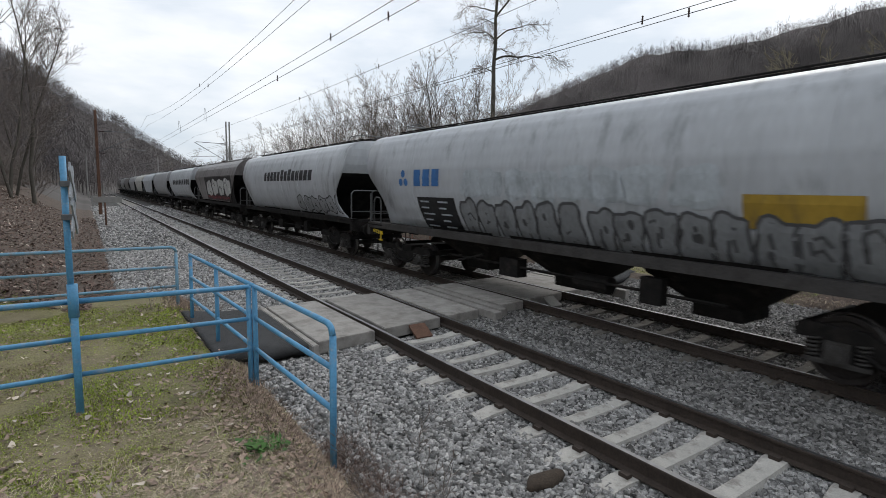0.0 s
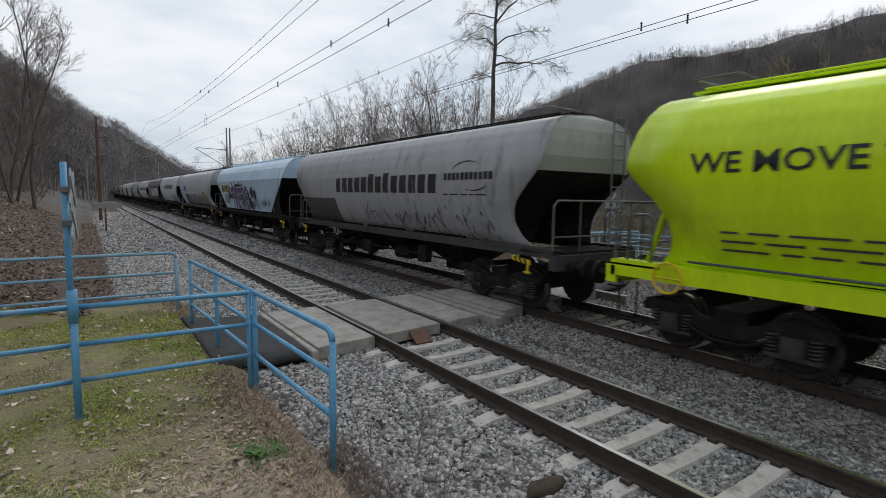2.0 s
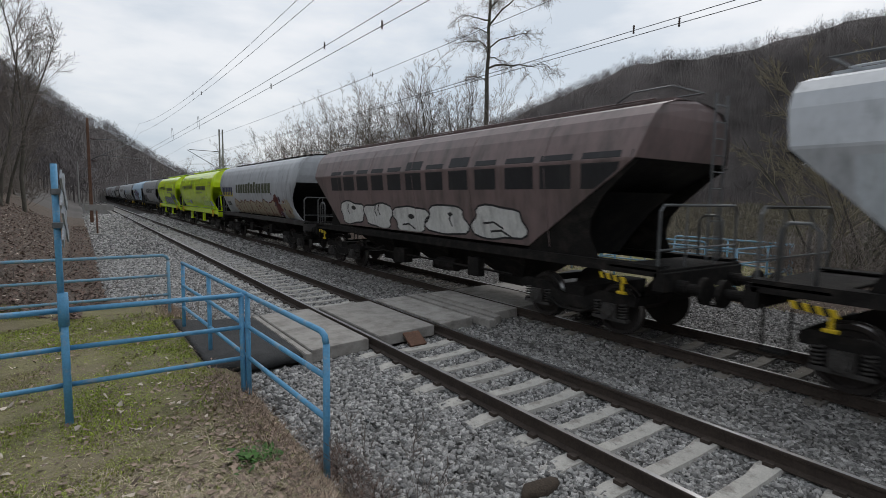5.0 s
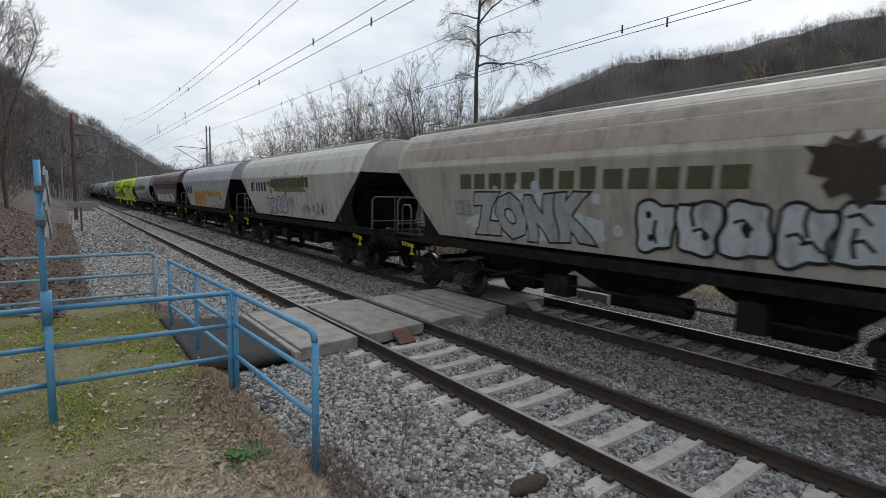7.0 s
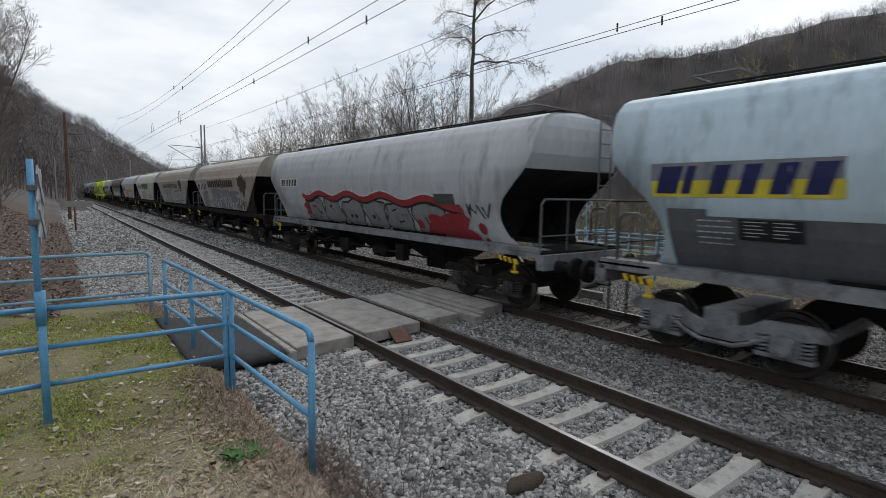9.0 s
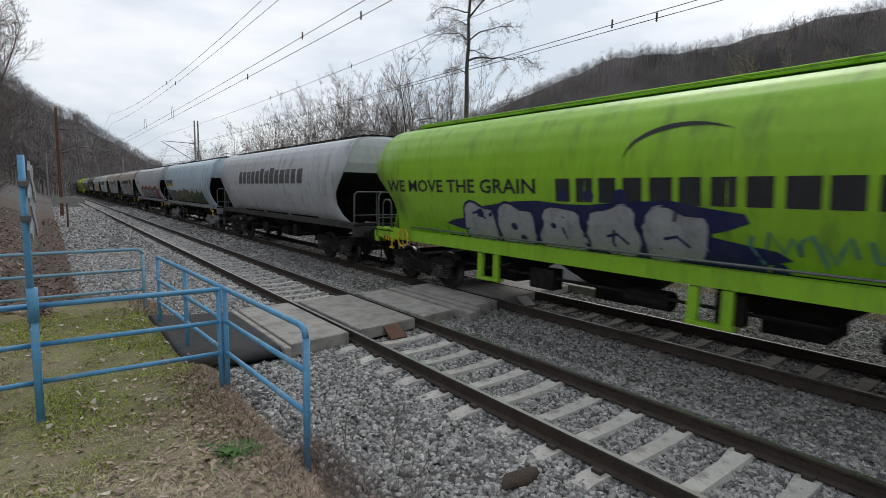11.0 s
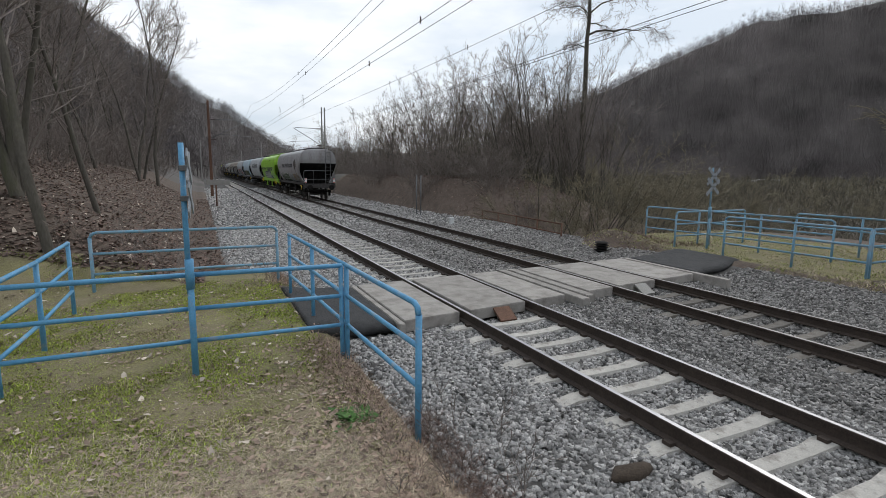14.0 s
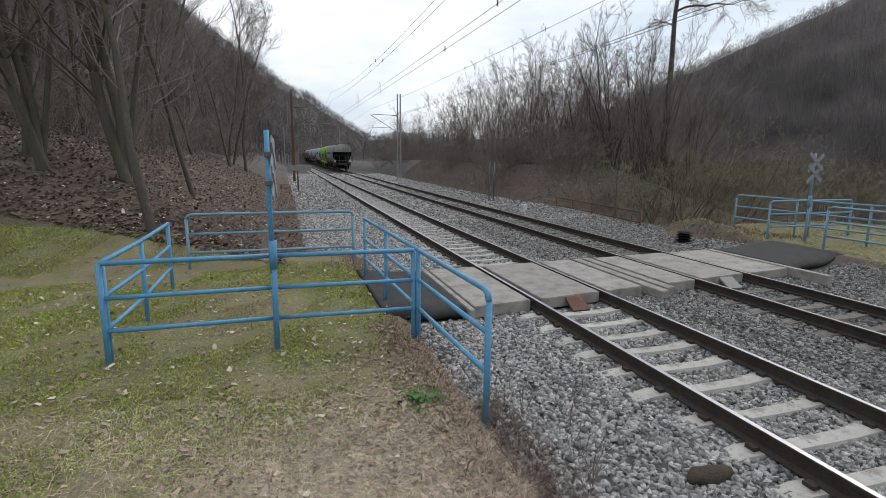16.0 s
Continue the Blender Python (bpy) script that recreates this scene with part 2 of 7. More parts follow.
def tube_arrays(pts, radii, sides=8, cap=True):
    """Verts and faces of a tube along points, with a radius at each."""
    pts = [Vector(p) for p in pts]
    vs, fs = [], []
    up = None
    for i, p in enumerate(pts):
        d = (pts[min(i + 1, len(pts) - 1)] - pts[max(i - 1, 0)]).normalized()
        if up is None:
            up = d.orthogonal().normalized()
        up = (up - d * up.dot(d)).normalized()
        side = d.cross(up)
        r = radii[i] if hasattr(radii, "__len__") else radii
        for k in range(sides):
            a = 2 * math.pi * k / sides
            vs.append(p + (up * math.cos(a) + side * math.sin(a)) * r)
    for i in range(len(pts) - 1):
        for k in range(sides):
            k2 = (k + 1) % sides
            fs.append((i * sides + k, i * sides + k2, (i + 1) * sides + k2, (i + 1) * sides + k))
    if cap:
        fs.append(tuple(range(sides - 1, -1, -1)))
        fs.append(tuple((len(pts) - 1) * sides + k for k in range(sides)))
    return vs, fs


def tube_mesh(name, pts, r, mat, sides=8):
    vs, fs = tube_arrays(pts, r, sides)
    return mesh_of(name, vs, fs, mat, smooth=True)


def join(*lots):
    vs, fs = [], []
    for v, f in lots:
        o = len(vs)
        vs += list(v)
        fs += [tuple(i + o for i in q) for q in f]
    return vs, fs


def box_arrays(x0, x1, y0, y1, z0, z1):
    return ([(x0, y0, z0), (x1, y0, z0), (x1, y1, z0), (x0, y1, z0), (x0, y0, z1), (x1, y0, z1), (x1, y1, z1), (x0, y1, z1)],
            [(0, 3, 2, 1), (4, 5, 6, 7), (0, 1, 5, 4), (1, 2, 6, 5), (2, 3, 7, 6), (3, 0, 4, 7)])


# ---------------------------------------------------------------- ground
FAR = 4.02          # centre line of the far track; the near track is at 0


def smooth(a, b, x):
    t = np.clip((x - a) / (b - a), 0, 1)
    return t * t * (3 - 2 * t)


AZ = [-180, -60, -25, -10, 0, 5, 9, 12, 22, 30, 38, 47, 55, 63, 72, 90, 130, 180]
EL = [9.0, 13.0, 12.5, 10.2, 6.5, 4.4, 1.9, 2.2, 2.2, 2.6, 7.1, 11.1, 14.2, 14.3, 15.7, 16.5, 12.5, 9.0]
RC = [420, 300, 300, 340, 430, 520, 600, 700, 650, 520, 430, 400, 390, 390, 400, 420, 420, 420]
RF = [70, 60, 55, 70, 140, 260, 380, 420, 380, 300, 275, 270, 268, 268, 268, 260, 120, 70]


def height(x, y):
    """Height of the ground over the rail heads."""
    x, y = np.asarray(x, float), np.asarray(y, float)
    # formation under the tracks
    left = -3.15 - 1.3 * smooth(12.5, 15, y)
    z = -0.36 * smooth(left - 0.25, left + 0.35, x) * (1 - smooth(8.1, 8.9, x))
    # bank left of the line
    s = np.minimum(-5.4 - x, (y - 11.6) * 0.85 - 0.15 * (x + 7))
    s = np.maximum(s, np.minimum(-12.5 - x, 30.0))
    s = np.maximum(s, 0)
    z = z + np.where(s < 4, 0.52 * s, 2.08 + 0.30 * (s - 4)) * (1 - 0.55 * smooth(25, 90, s))
    # right side: pad by the crossing, gully, mound with shrubs, then down to the river
    r = x - 7.2
    mound = 2.0 * smooth(23, 33, y) * smooth(0.3, 4.0, r) * (1 - smooth(9, 20, r)) * (1 - 0.5 * smooth(60, 120, y))
    gully = -2.2 * smooth(15.5, 18, y) * (1 - smooth(22, 27, y)) * smooth(0.5, 2.5, r)
    tuft = 0.45 * np.exp(-((x - 8.6) / 1.2) ** 2 - ((y - 14.3) / 1.3) ** 2)
    river = -3.0 * smooth(8, 26, r - 2.0 * smooth(0, 12, y) * (1 - smooth(12, 18, y)))
    heap = 0.8 * np.exp(-((x - 13.0) / 2.6) ** 2 - ((y - 2.2) / 2.2) ** 2) * smooth(0.5, 2.0, r)
    z = z + np.where(r > 0, mound + gully + tuft + heap + river, 0)
    # valley sides: skyline set by bearing and elevation from the camera position
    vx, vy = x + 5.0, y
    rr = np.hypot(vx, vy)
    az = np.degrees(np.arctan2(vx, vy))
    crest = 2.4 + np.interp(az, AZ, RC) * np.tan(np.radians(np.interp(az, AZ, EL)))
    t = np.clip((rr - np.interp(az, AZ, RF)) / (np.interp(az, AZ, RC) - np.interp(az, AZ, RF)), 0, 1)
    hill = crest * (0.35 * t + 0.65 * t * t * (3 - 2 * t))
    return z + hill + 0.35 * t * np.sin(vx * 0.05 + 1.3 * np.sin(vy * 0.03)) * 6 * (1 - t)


def graded(a, b, fine, lo, hi, n):
    """Lines from a to b: spaced finely between lo and hi, ever wider outside."""
    mid = list(np.arange(lo, hi + 1e-6, fine))
    left = [lo - (lo - a) * (k / n) ** 2.6 for k in range(1, n + 1)][::-1]
    right = [hi + (b - hi) * (k / n) ** 2.6 for k in range(1, n + 1)]
    return np.array(left + mid + right)


gx, gy = graded(-1800, 1800, 0.4, -16, 16, 100), graded(-1800, 1800, 0.5, -2, 34, 100)
GX, GY = np.meshgrid(gx, gy)
rng = np.random.default_rng(4)
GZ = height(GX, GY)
near_mask = (np.abs(GX) < 18) & (GY < 40) & ((GX < -3.3) | (GX > 7.4))
GZ = GZ + np.where(near_mask, rng.normal(0, 0.012, GZ.shape), 0)
nx, ny = len(gx), len(gy)
idx = np.arange(nx * ny).reshape(ny, nx)
quads = np.stack([idx[:-1, :-1], idx[:-1, 1:], idx[1:, 1:], idx[1:, :-1]], -1).reshape(-1, 4)
g_me = mesh_np("ground", np.stack([GX, GY, GZ], -1).reshape(-1, 3), quads, M["grass"], 4)
# litter soil; part of its darkness is the bank's shade in the colour
g_me.materials.append(material("leaf_litter_soil", (0.10, 0.076, 0.06), 0.95, var=0.45, scale=1.5, fine=22, bump=0.8, dirt=(0.16, 0.122, 0.098), dirt_amount=0.6, dirt_scale=2.5))
g_me.materials.append(M["hill"])
cx, cy = GX[:-1, :-1].ravel(), GY[:-1, :-1].ravel()
far_out = np.hypot(cx + 5, cy) > 60
litter = ((cx < -3.3) & (cy > 12.7)) | ((cx < -5.2) & (cy > 12.2 - 0.25 * (cx + 6))) | (cx < -13) | ((cx > 7.5) & (cy > 16.0)) | ((cx > 9.0) & (cy < 5.2)) | (cx > 15.5) | (cy < -6) | ((cx > 7.6) & (cy < 6.2)) | ((cx > 6.5) & (cx < 9.0))
g_me.polygons.foreach_set("material_index", np.where(far_out, 2, np.where(litter, 1, 0)).astype(np.int32))
g_me.polygons.foreach_set("use_smooth", [True] * len(g_me.polygons))
tagged(new("ground", g_me), "valley ground with worn grass, leaf litter and wooded slopes", "ground", kind="structure")

# ---------------------------------------------------------------- ballast and tracks
def bed_height(x, y):
    """Top of the ballast."""
    left = -3.3 - 1.3 * smooth(12.5, 15, y)
    z = -0.22 + 0.10 * smooth(-1.9, left, x) * 0.6
    z = z - 0.05 * np.exp(-((np.abs(x) - 0.0) / 0.5) ** 2) - 0.05 * np.exp(-((x - FAR) / 0.5) ** 2)
    z = z + 0.05 * np.exp(-((x - 2.0) / 0.6) ** 2)
    z = z + 0.12 * smooth(6.6, 8.8, x) - 0.12 * smooth(left + 0.5, left - 0.1, x)
    return z


bx = np.arange(-4.9, 8.9, 0.14)
by = np.concatenate([np.arange(-25, 0, 0.6), np.arange(0, 16, 0.14), np.arange(16, 40, 0.5), np.arange(40, 420, 6)])
BX, BY = np.meshgrid(bx, by)
BZ = bed_height(BX, BY) + rng.normal(0, 0.012, BX.shape)
idx = np.arange(BX.size).reshape(BX.shape)
quads = np.stack([idx[:-1, :-1], idx[:-1, 1:], idx[1:, 1:], idx[1:, :-1]], -1).reshape(-1, 4)
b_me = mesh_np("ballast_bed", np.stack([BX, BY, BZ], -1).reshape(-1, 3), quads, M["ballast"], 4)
tagged(new("ballast_bed", b_me), "grey crushed stone ballast bed under both tracks, darkened as shade between stones", "ballast", kind="structure")


def scatter_stones(name, n, box, size, mat, label, keep, lift=0.5):
    """Loose stones: uneven broken blocks, one mesh."""
    x = rng.uniform(box[0], box[1], n)
    y = box[2] + (box[3] - box[2]) * rng.uniform(0, 1, n) ** 1.7
    ok = keep(x, y)
    x, y = x[ok], y[ok]
    n = len(x)
    s = rng.uniform(size[0], size[1], n) * (1 + 0.035 * np.maximum(y - 6, 0))
    base = np.array([[x0, y0, z0] for z0 in (-1, 1) for x0, y0 in ((-1, -1), (1, -1), (1, 1), (-1, 1))], float) * 0.72
    v = base[None] * rng.uniform(0.55, 1.25, (n, 8, 1)) + rng.normal(0, 0.16, (n, 8, 3))
    a = rng.uniform(0, 6.28, n)
    ca, sa = np.cos(a)[:, None], np.sin(a)[:, None]
    tilt = rng.normal(0, 0.9, n)
    ct, st = np.cos(tilt)[:, None], np.sin(tilt)[:, None]
    vx, vy, vz = v[..., 0] * 1.15, v[..., 1], v[..., 2] * 0.75
    vy, vz = vy * ct - vz * st, vy * st + vz * ct
    vx, vy = vx * ca - vy * sa, vx * sa + vy * ca
    z = bed_height(x, y) + s * lift * rng.uniform(-0.4, 1.2, n)
    verts = np.stack([vx * s[:, None] + x[:, None], vy * s[:, None] + y[:, None], vz * s[:, None] + z[:, None]], -1).reshape(-1, 3)
    f = np.array([[4, 5, 6], [4, 6, 7], [0, 1, 5], [0, 5, 4], [1, 2, 6], [1, 6, 5], [2, 3, 7], [2, 7, 6], [3, 0, 4], [3, 4, 7]])
    tris = (f[None] + 8 * np.arange(n)[:, None, None]).reshape(-1, 3)
    return tagged(new(name, mesh_np(name, verts, tris, mat)), label, "gravel", kind="stuff")


def front_edge(x):
    return 7.95 + 0.14 * x


def back_edge(x):
    return 10.75 + 0.09 * x


def loose(x, y):
    path = (y > front_edge(x) + 0.02) & (y < back_edge(x)) & (x > -3.3)
    edge = x > -3.25 - 1.3 * smooth(12.5, 15, y) + 0.12 * np.sin(y * 3)
    return ~path & edge


scatter_stones("ballast_stones", 105000, (-4.7, 1.5, 0.6, 24), (0.017, 0.036), M["stone"], "loose grey crushed ballast stones between the rails", loose)
scatter_stones("grimy_ballast_stones", 92000, (1.0, 8.8, 0.6, 24), (0.018, 0.036), M["dark_stone"], "grimy ballast stones round the far track, darkened for train shade", loose)
scatter_stones("ballast_stones", 30000, (-4.7, 8.8, 20, 75), (0.022, 0.036), M["stone"], "loose grey crushed ballast stones along the line", loose)
scatter_stones("ballast_stones", 18000, (-4.7, 1.5, 0.6, -16), (0.022, 0.045), M["stone"], "loose grey crushed ballast stones between the rails", loose)
scatter_stones("grimy_ballast_stones", 20000, (1.0, 8.8, 0.6, -16), (0.022, 0.045), M["dark_stone"], "grimy ballast stones round the far track, darkened for train shade", loose)


def rail_mesh(name, top):
    """Flat-bottomed rail, head up: foot, web and head."""
    prof = [(-0.072, -0.172), (0.072, -0.172), (0.072, -0.160), (0.012, -0.140), (0.009, -0.045), (0.034, -0.033), (0.034, -0.008), (0.027, 0.0), (-0.027, 0.0), (-0.034, -0.008),
            (-0.034, -0.033), (-0.009, -0.045), (-0.012, -0.140), (-0.072, -0.160)]
    vs, fs = [], []
    ys = [-60, 0, 20, 60, 160, 420]
    n = len(prof)
    for y in ys:
        vs += [(x, y, z) for x, z in prof]
    for j in range(len(ys) - 1):
        for k in range(n):
            k2 = (k + 1) % n
            fs.append((j * n + k2, j * n + k, (j + 1) * n + k, (j + 1) * n + k2))
    me = mesh_of(name, vs, fs, [M["rail_side"], top])
    for i, p in enumerate(me.polygons):
        p.material_index = 1 if i % n == 7 else 0
    return me


def sleeper_mesh(name, mat):
    """Prestressed concrete sleeper: high rail seats, dipped middle, sloping flanks, rail clips."""
    xs = [-1.3, -1.22, -0.98, -0.60, -0.35, 0.35, 0.60, 0.98, 1.22, 1.3]
    zt = [-0.235, -0.205, -0.172, -0.172, -0.205, -0.205, -0.172, -0.172, -0.205, -0.235]
    wt = [0.10, 0.10, 0.105, 0.105, 0.085, 0.085, 0.105, 0.105, 0.10, 0.10]
    vs, fs = [], []
    for x, z, w in zip(xs, zt, wt):
        vs += [(x, -0.145, -0.38), (x, -w, z), (x, w, z), (x, 0.145, -0.38)]
    for i in range(len(xs) - 1):
        a, b = 4 * i, 4 * i + 4
        fs += [(a, b, b + 1, a + 1), (a + 1, b + 1, b + 2, a + 2), (a + 2, b + 2, b + 3, a + 3)]
    fs += [(0, 1, 2, 3), (39, 38, 37, 36)]
    n0 = len(fs)
    for rx in (-0.7515, 0.7515):
        for sx in (-1, 1):
            v, f = box_arrays(rx + sx * 0.105 - 0.035, rx + sx * 0.105 + 0.035, -0.05, 0.05, -0.172, -0.135)
            vs, fs = join((vs, fs), (v, f))
    me = mesh_of(name, vs, fs, [mat, M["rail_side"]])
    for i, p in enumerate(me.polygons):
        p.material_index = 1 if i >= n0 else 0
    return me


def track(name, x0, top, mat, label, first):
    t = thing(name, pose(x0, 0, 0), label, "track", kind="structure")
    r = rail_mesh("rail", top)
    for gx0 in (-0.7515, 0.7515):
        part("rail", r, t, pose(gx0, 0, 0))
    s = sleeper_mesh("sleeper", mat)
    k = 0
    far = []
    y = first
    while y < 150:
        inside = front_edge(x0) - 0.05 < y < back_edge(x0) + 0.05
        if y < 75 and not inside:
            part("sleeper", s, t, pose(rng.normal(0, 0.012), y + rng.normal(0, 0.012), rng.normal(0, 0.004), 0, 0, rng.normal(0, 0.5)))
        elif not inside:
            far.append(y)
        y += 0.6
    vs, fs = [], []
    lots = []
    for y in far:
        v, f = box_arrays(-1.3, 1.3, y - 0.12, y + 0.12, -0.3, -0.185)
        lots.append((v, f))
    vs, fs = join(*lots)
    part("far_sleepers", mesh_of("far_sleepers", vs, fs, mat), t)["kind"] = "stuff"
    return t


track("near_track", 0.0, M["rail_top"], M["sleeper"], "railway track with brown rails on pale concrete sleepers", 5.72 - 0.6 * 40)
track("far_track", FAR, M["far_top"], M["old_sleeper"], "railway track with rusty rails on weathered grey sleepers darkened for train shade", 5.55 - 0.6 * 40)


# ---------------------------------------------------------------- level crossing
def skew_slab(name, x0, x1, z0, z1, parent, mat, label="", f0=0.0, b0=0.0, split=1):
    """Concrete slab whose ends follow the slanting path."""
    me_list = []
    for k in range(split):
        fa, fb = k / split, (k + 1) / split
        bm = bmesh.new()
        vs = []
        for x, fr in ((x0, fa), (x1, fa), (x1, fb), (x0, fb)):
            ya, yb = front_edge(x) + f0, back_edge(x) + b0
            y = ya + (yb - ya) * fr + (0.006 if fr == fa and k else -0.006 if k < split - 1 and fr == fb else 0)
            vs.append((x, y))
        lo = [bm.verts.new((x, y, z0)) for x, y in vs]
        hi = [bm.verts.new((x, y, z1)) for x, y in vs]
        bm.faces.new(lo[::-1])
        bm.faces.new(hi)
        for i in range(4):
            bm.faces.new((lo[i], lo[(i + 1) % 4], hi[(i + 1) % 4], hi[i]))
        bmesh.ops.bevel(bm, geom=list(bm.edges), offset=0.012, segments=2, affect="EDGES")
        me_list.append(part(name, from_bm(name, bm, mat), parent, label=label))
    return me_list


crossing = thing("level_crossing", pose(0, 0, 0), "pedestrian level crossing of worn grey concrete slabs", "crossing", kind="structure")
skew_slab("slab", -1.95, -0.86, -0.2, 0.005, crossing, M["slab"])
skew_slab("slab", -0.63, 0.66, -0.2, 0.0, crossing, M["slab"])
skew_slab("slab", 0.85, 1.72, -0.2, 0.0, crossing, M["slab"])
skew_slab("slab", 2.42, 3.18, -0.2, -0.005, crossing, M["slab"])
skew_slab("slab", 3.38, 4.66, -0.2, 0.0, crossing, M["slab"])
skew_slab("slab", 4.86, 6.20, -0.2, -0.01, crossing, M["slab"])
skew_slab("edge_beam", 1.80, 2.02, -0.25, 0.0, crossing, M["slab"], f0=-0.45, b0=0.05)
skew_slab("edge_beam", 2.10, 2.32, -0.25, 0.0, crossing, M["slab"], f0=-0.30, b0=0.05)
skew_slab("edge_beam", 6.24, 6.42, -0.25, 0.0, crossing, M["slab"], f0=-0.9)
skew_slab("edge_beam", -2.10, -1.99, -0.25, 0.01, crossing, M["slab"], f0=-0.15)
for cx0 in (0.05, FAR + 0.05):
    yf = front_edge(cx0)
    bm = bmesh.new()
    vs = [(-0.17, yf - 0.02, -0.02), (0.17, yf - 0.02, -0.02), (0.17, yf - 0.32, -0.19), (-0.17, yf - 0.32, -0.19)]
    top = [bm.verts.new((cx0 + x, y, z)) for x, y, z in vs]
    low = [bm.verts.new((cx0 + x, y + 0.02, z - 0.03)) for x, y, z in vs]
    bm.faces.new(top[::-1])
    bm.faces.new(low)
    for i in range(4):
        bm.faces.new((top[i], top[(i + 1) % 4], low[(i + 1) % 4], low[i]))
    part("deflector_plate", from_bm("deflector_plate", bm, M["rust"] if cx0 < 1 else M["concrete"]), crossing, label="sloping steel deflector plate")


def ramp(name, x0, x1, f0, f1, b0, b1, z0, z1, label):
    """Asphalt approach with a rounded, uneven outline."""
    n, k = 22, 12
    vs = []
    for i in range(n):
        u = i / (n - 1)
        x = x0 + (x1 - x0) * u
        for j in range(k):
            w = j / (k - 1)
            ya = f0 + (f1 - f0) * u + 0.06 * math.sin(9 * u)
            yb = b0 + (b1 - b0) * u + 0.06 * math.cos(7 * u)
            edge = min(w, 1 - w)
            vs.append((x, ya + (yb - ya) * w, z0 + (z1 - z0) * u + 0.02 * min(1, edge * 8) - 0.035 * (edge < 0.01)))
    fs = [(i * k + j, (i + 1) * k + j, (i + 1) * k + j + 1, i * k + j + 1) for i in range(n - 1) for j in range(k - 1)]
    me = mesh_of(name, vs, fs, M["asphalt"], smooth=True)
    ob = new(name, me)
    sol = ob.modifiers.new("thick", "SOLIDIFY")
    sol.thickness, sol.offset = 0.12, -1
    return tagged(ob, label, "path", kind="structure")


ramp("pavement_1", -3.45, -2.11, 7.75, 7.6, 11.1, 10.6, 0.02, -0.01, "dark asphalt path leading up to the crossing")
ramp("pavement_2", 6.43, 9.3, 8.85, 9.7, 11.35, 12.1, -0.01, 0.02, "dark asphalt path leading away from the crossing")


# ---------------------------------------------------------------- tube fences
R_T = 0.030


def tube_fence(posts, runs, label, z0=0.0, h=1.2, bends=(), name="tube_fence", mat=None):
    """Fence of painted tubes. posts: places; runs: pairs of posts joined by three rails; bends: posts whose top curves into the rail."""
    mat = mat or M["blue"]
    f = thing(name, pose(posts[0][0], posts[0][1], z0), label, "fence")
    ox, oy = posts[0]
    for i, (x, y) in enumerate(posts):
        top = h - (0.10 if i in bends else 0.0)
        lean = rng.normal(0, 0.006, 2)
        pts = [(x - ox, y - oy, -0.25), (x - ox + lean[0], y - oy + lean[1], top)]
        part("post", tube_mesh("post", pts, R_T * 1.08, mat, 10), f)
    for a, b in runs:
        (xa, ya), (xb, yb) = posts[a], posts[b]
        A, B = Vector((xa - ox, ya - oy, 0)), Vector((xb - ox, yb - oy, 0))
        d = (B - A).normalized()
        for z in (h, h * 0.66, h * 0.33):
            pts = [A + Vector((0, 0, z)), B + Vector((0, 0, z))]
            if z == h:
                if a in bends:
                    pts = [A + Vector((0, 0, h - 0.10)), A + d * 0.03 + Vector((0, 0, h - 0.03)), A + d * 0.10 + Vector((0, 0, h))] + pts[1:]
                if b in bends:
                    pts = pts[:-1] + [B - d * 0.10 + Vector((0, 0, h)), B - d * 0.03 + Vector((0, 0, h - 0.03)), B + Vector((0, 0, h - 0.10))]
            part("rail", tube_mesh("rail", pts, R_T * (1.0 if z == h else 0.9), mat, 10), f)
    return f


tube_fence([(-3.08, 4.34), (-3.19, 6.58), (-3.28, 8.45), (-3.38, 10.23)], [(0, 1), (1, 2), (2, 3)], "bright blue painted tube fence beside the gravel", bends=(0,))
tube_fence([(-6.92, 6.58), (-5.04, 6.63), (-3.25, 6.60)], [(0, 1), (1, 2)], "blue painted tube fence across the grass")
tube_fence([(-6.92, 6.66), (-6.87, 8.2), (-6.90, 10.18)], [(0, 1), (1, 2)], "blue painted side fence of bent tubes")
tube_fence([(-6.84, 11.65), (-3.42, 11.69)], [(0, 1)], "faded blue tube fence before the leafy bank", bends=(0, 1), mat=M["pale_blue"])
tube_fence([(9.55, 6.72), (9.45, 8.42), (9.47, 10.46)], [(0, 1), (1, 2)], "faded blue tube fence beside the far track", bends=(2,), mat=M["pale_blue"])
tube_fence([(9.62, 6.70), (11.39, 6.67), (13.11, 6.68)], [(0, 1), (1, 2)], "blue tube fence at the edge of the verge", mat=M["pale_blue"])
tube_fence([(13.13, 6.76), (13.2, 8.69), (13.19, 10.61)], [(0, 1), (1, 2)], "faded blue tube fence on the river side", bends=(2,), mat=M["pale_blue"])
tube_fence([(9.53, 12.31), (11.2, 12.30), (12.97, 12.28)], [(0, 1), (1, 2)], "blue tube fence beside the asphalt path", bends=(0, 2), mat=M["pale_blue"])
tube_fence([(10.84, 14.82), (11.0, 12.6), (11.2, 10.5), (11.4, 8.49)], [(0, 1), (1, 2), (2, 3)], "long blue tube barrier dividing the path", bends=(0, 3), mat=M["pale_blue"])


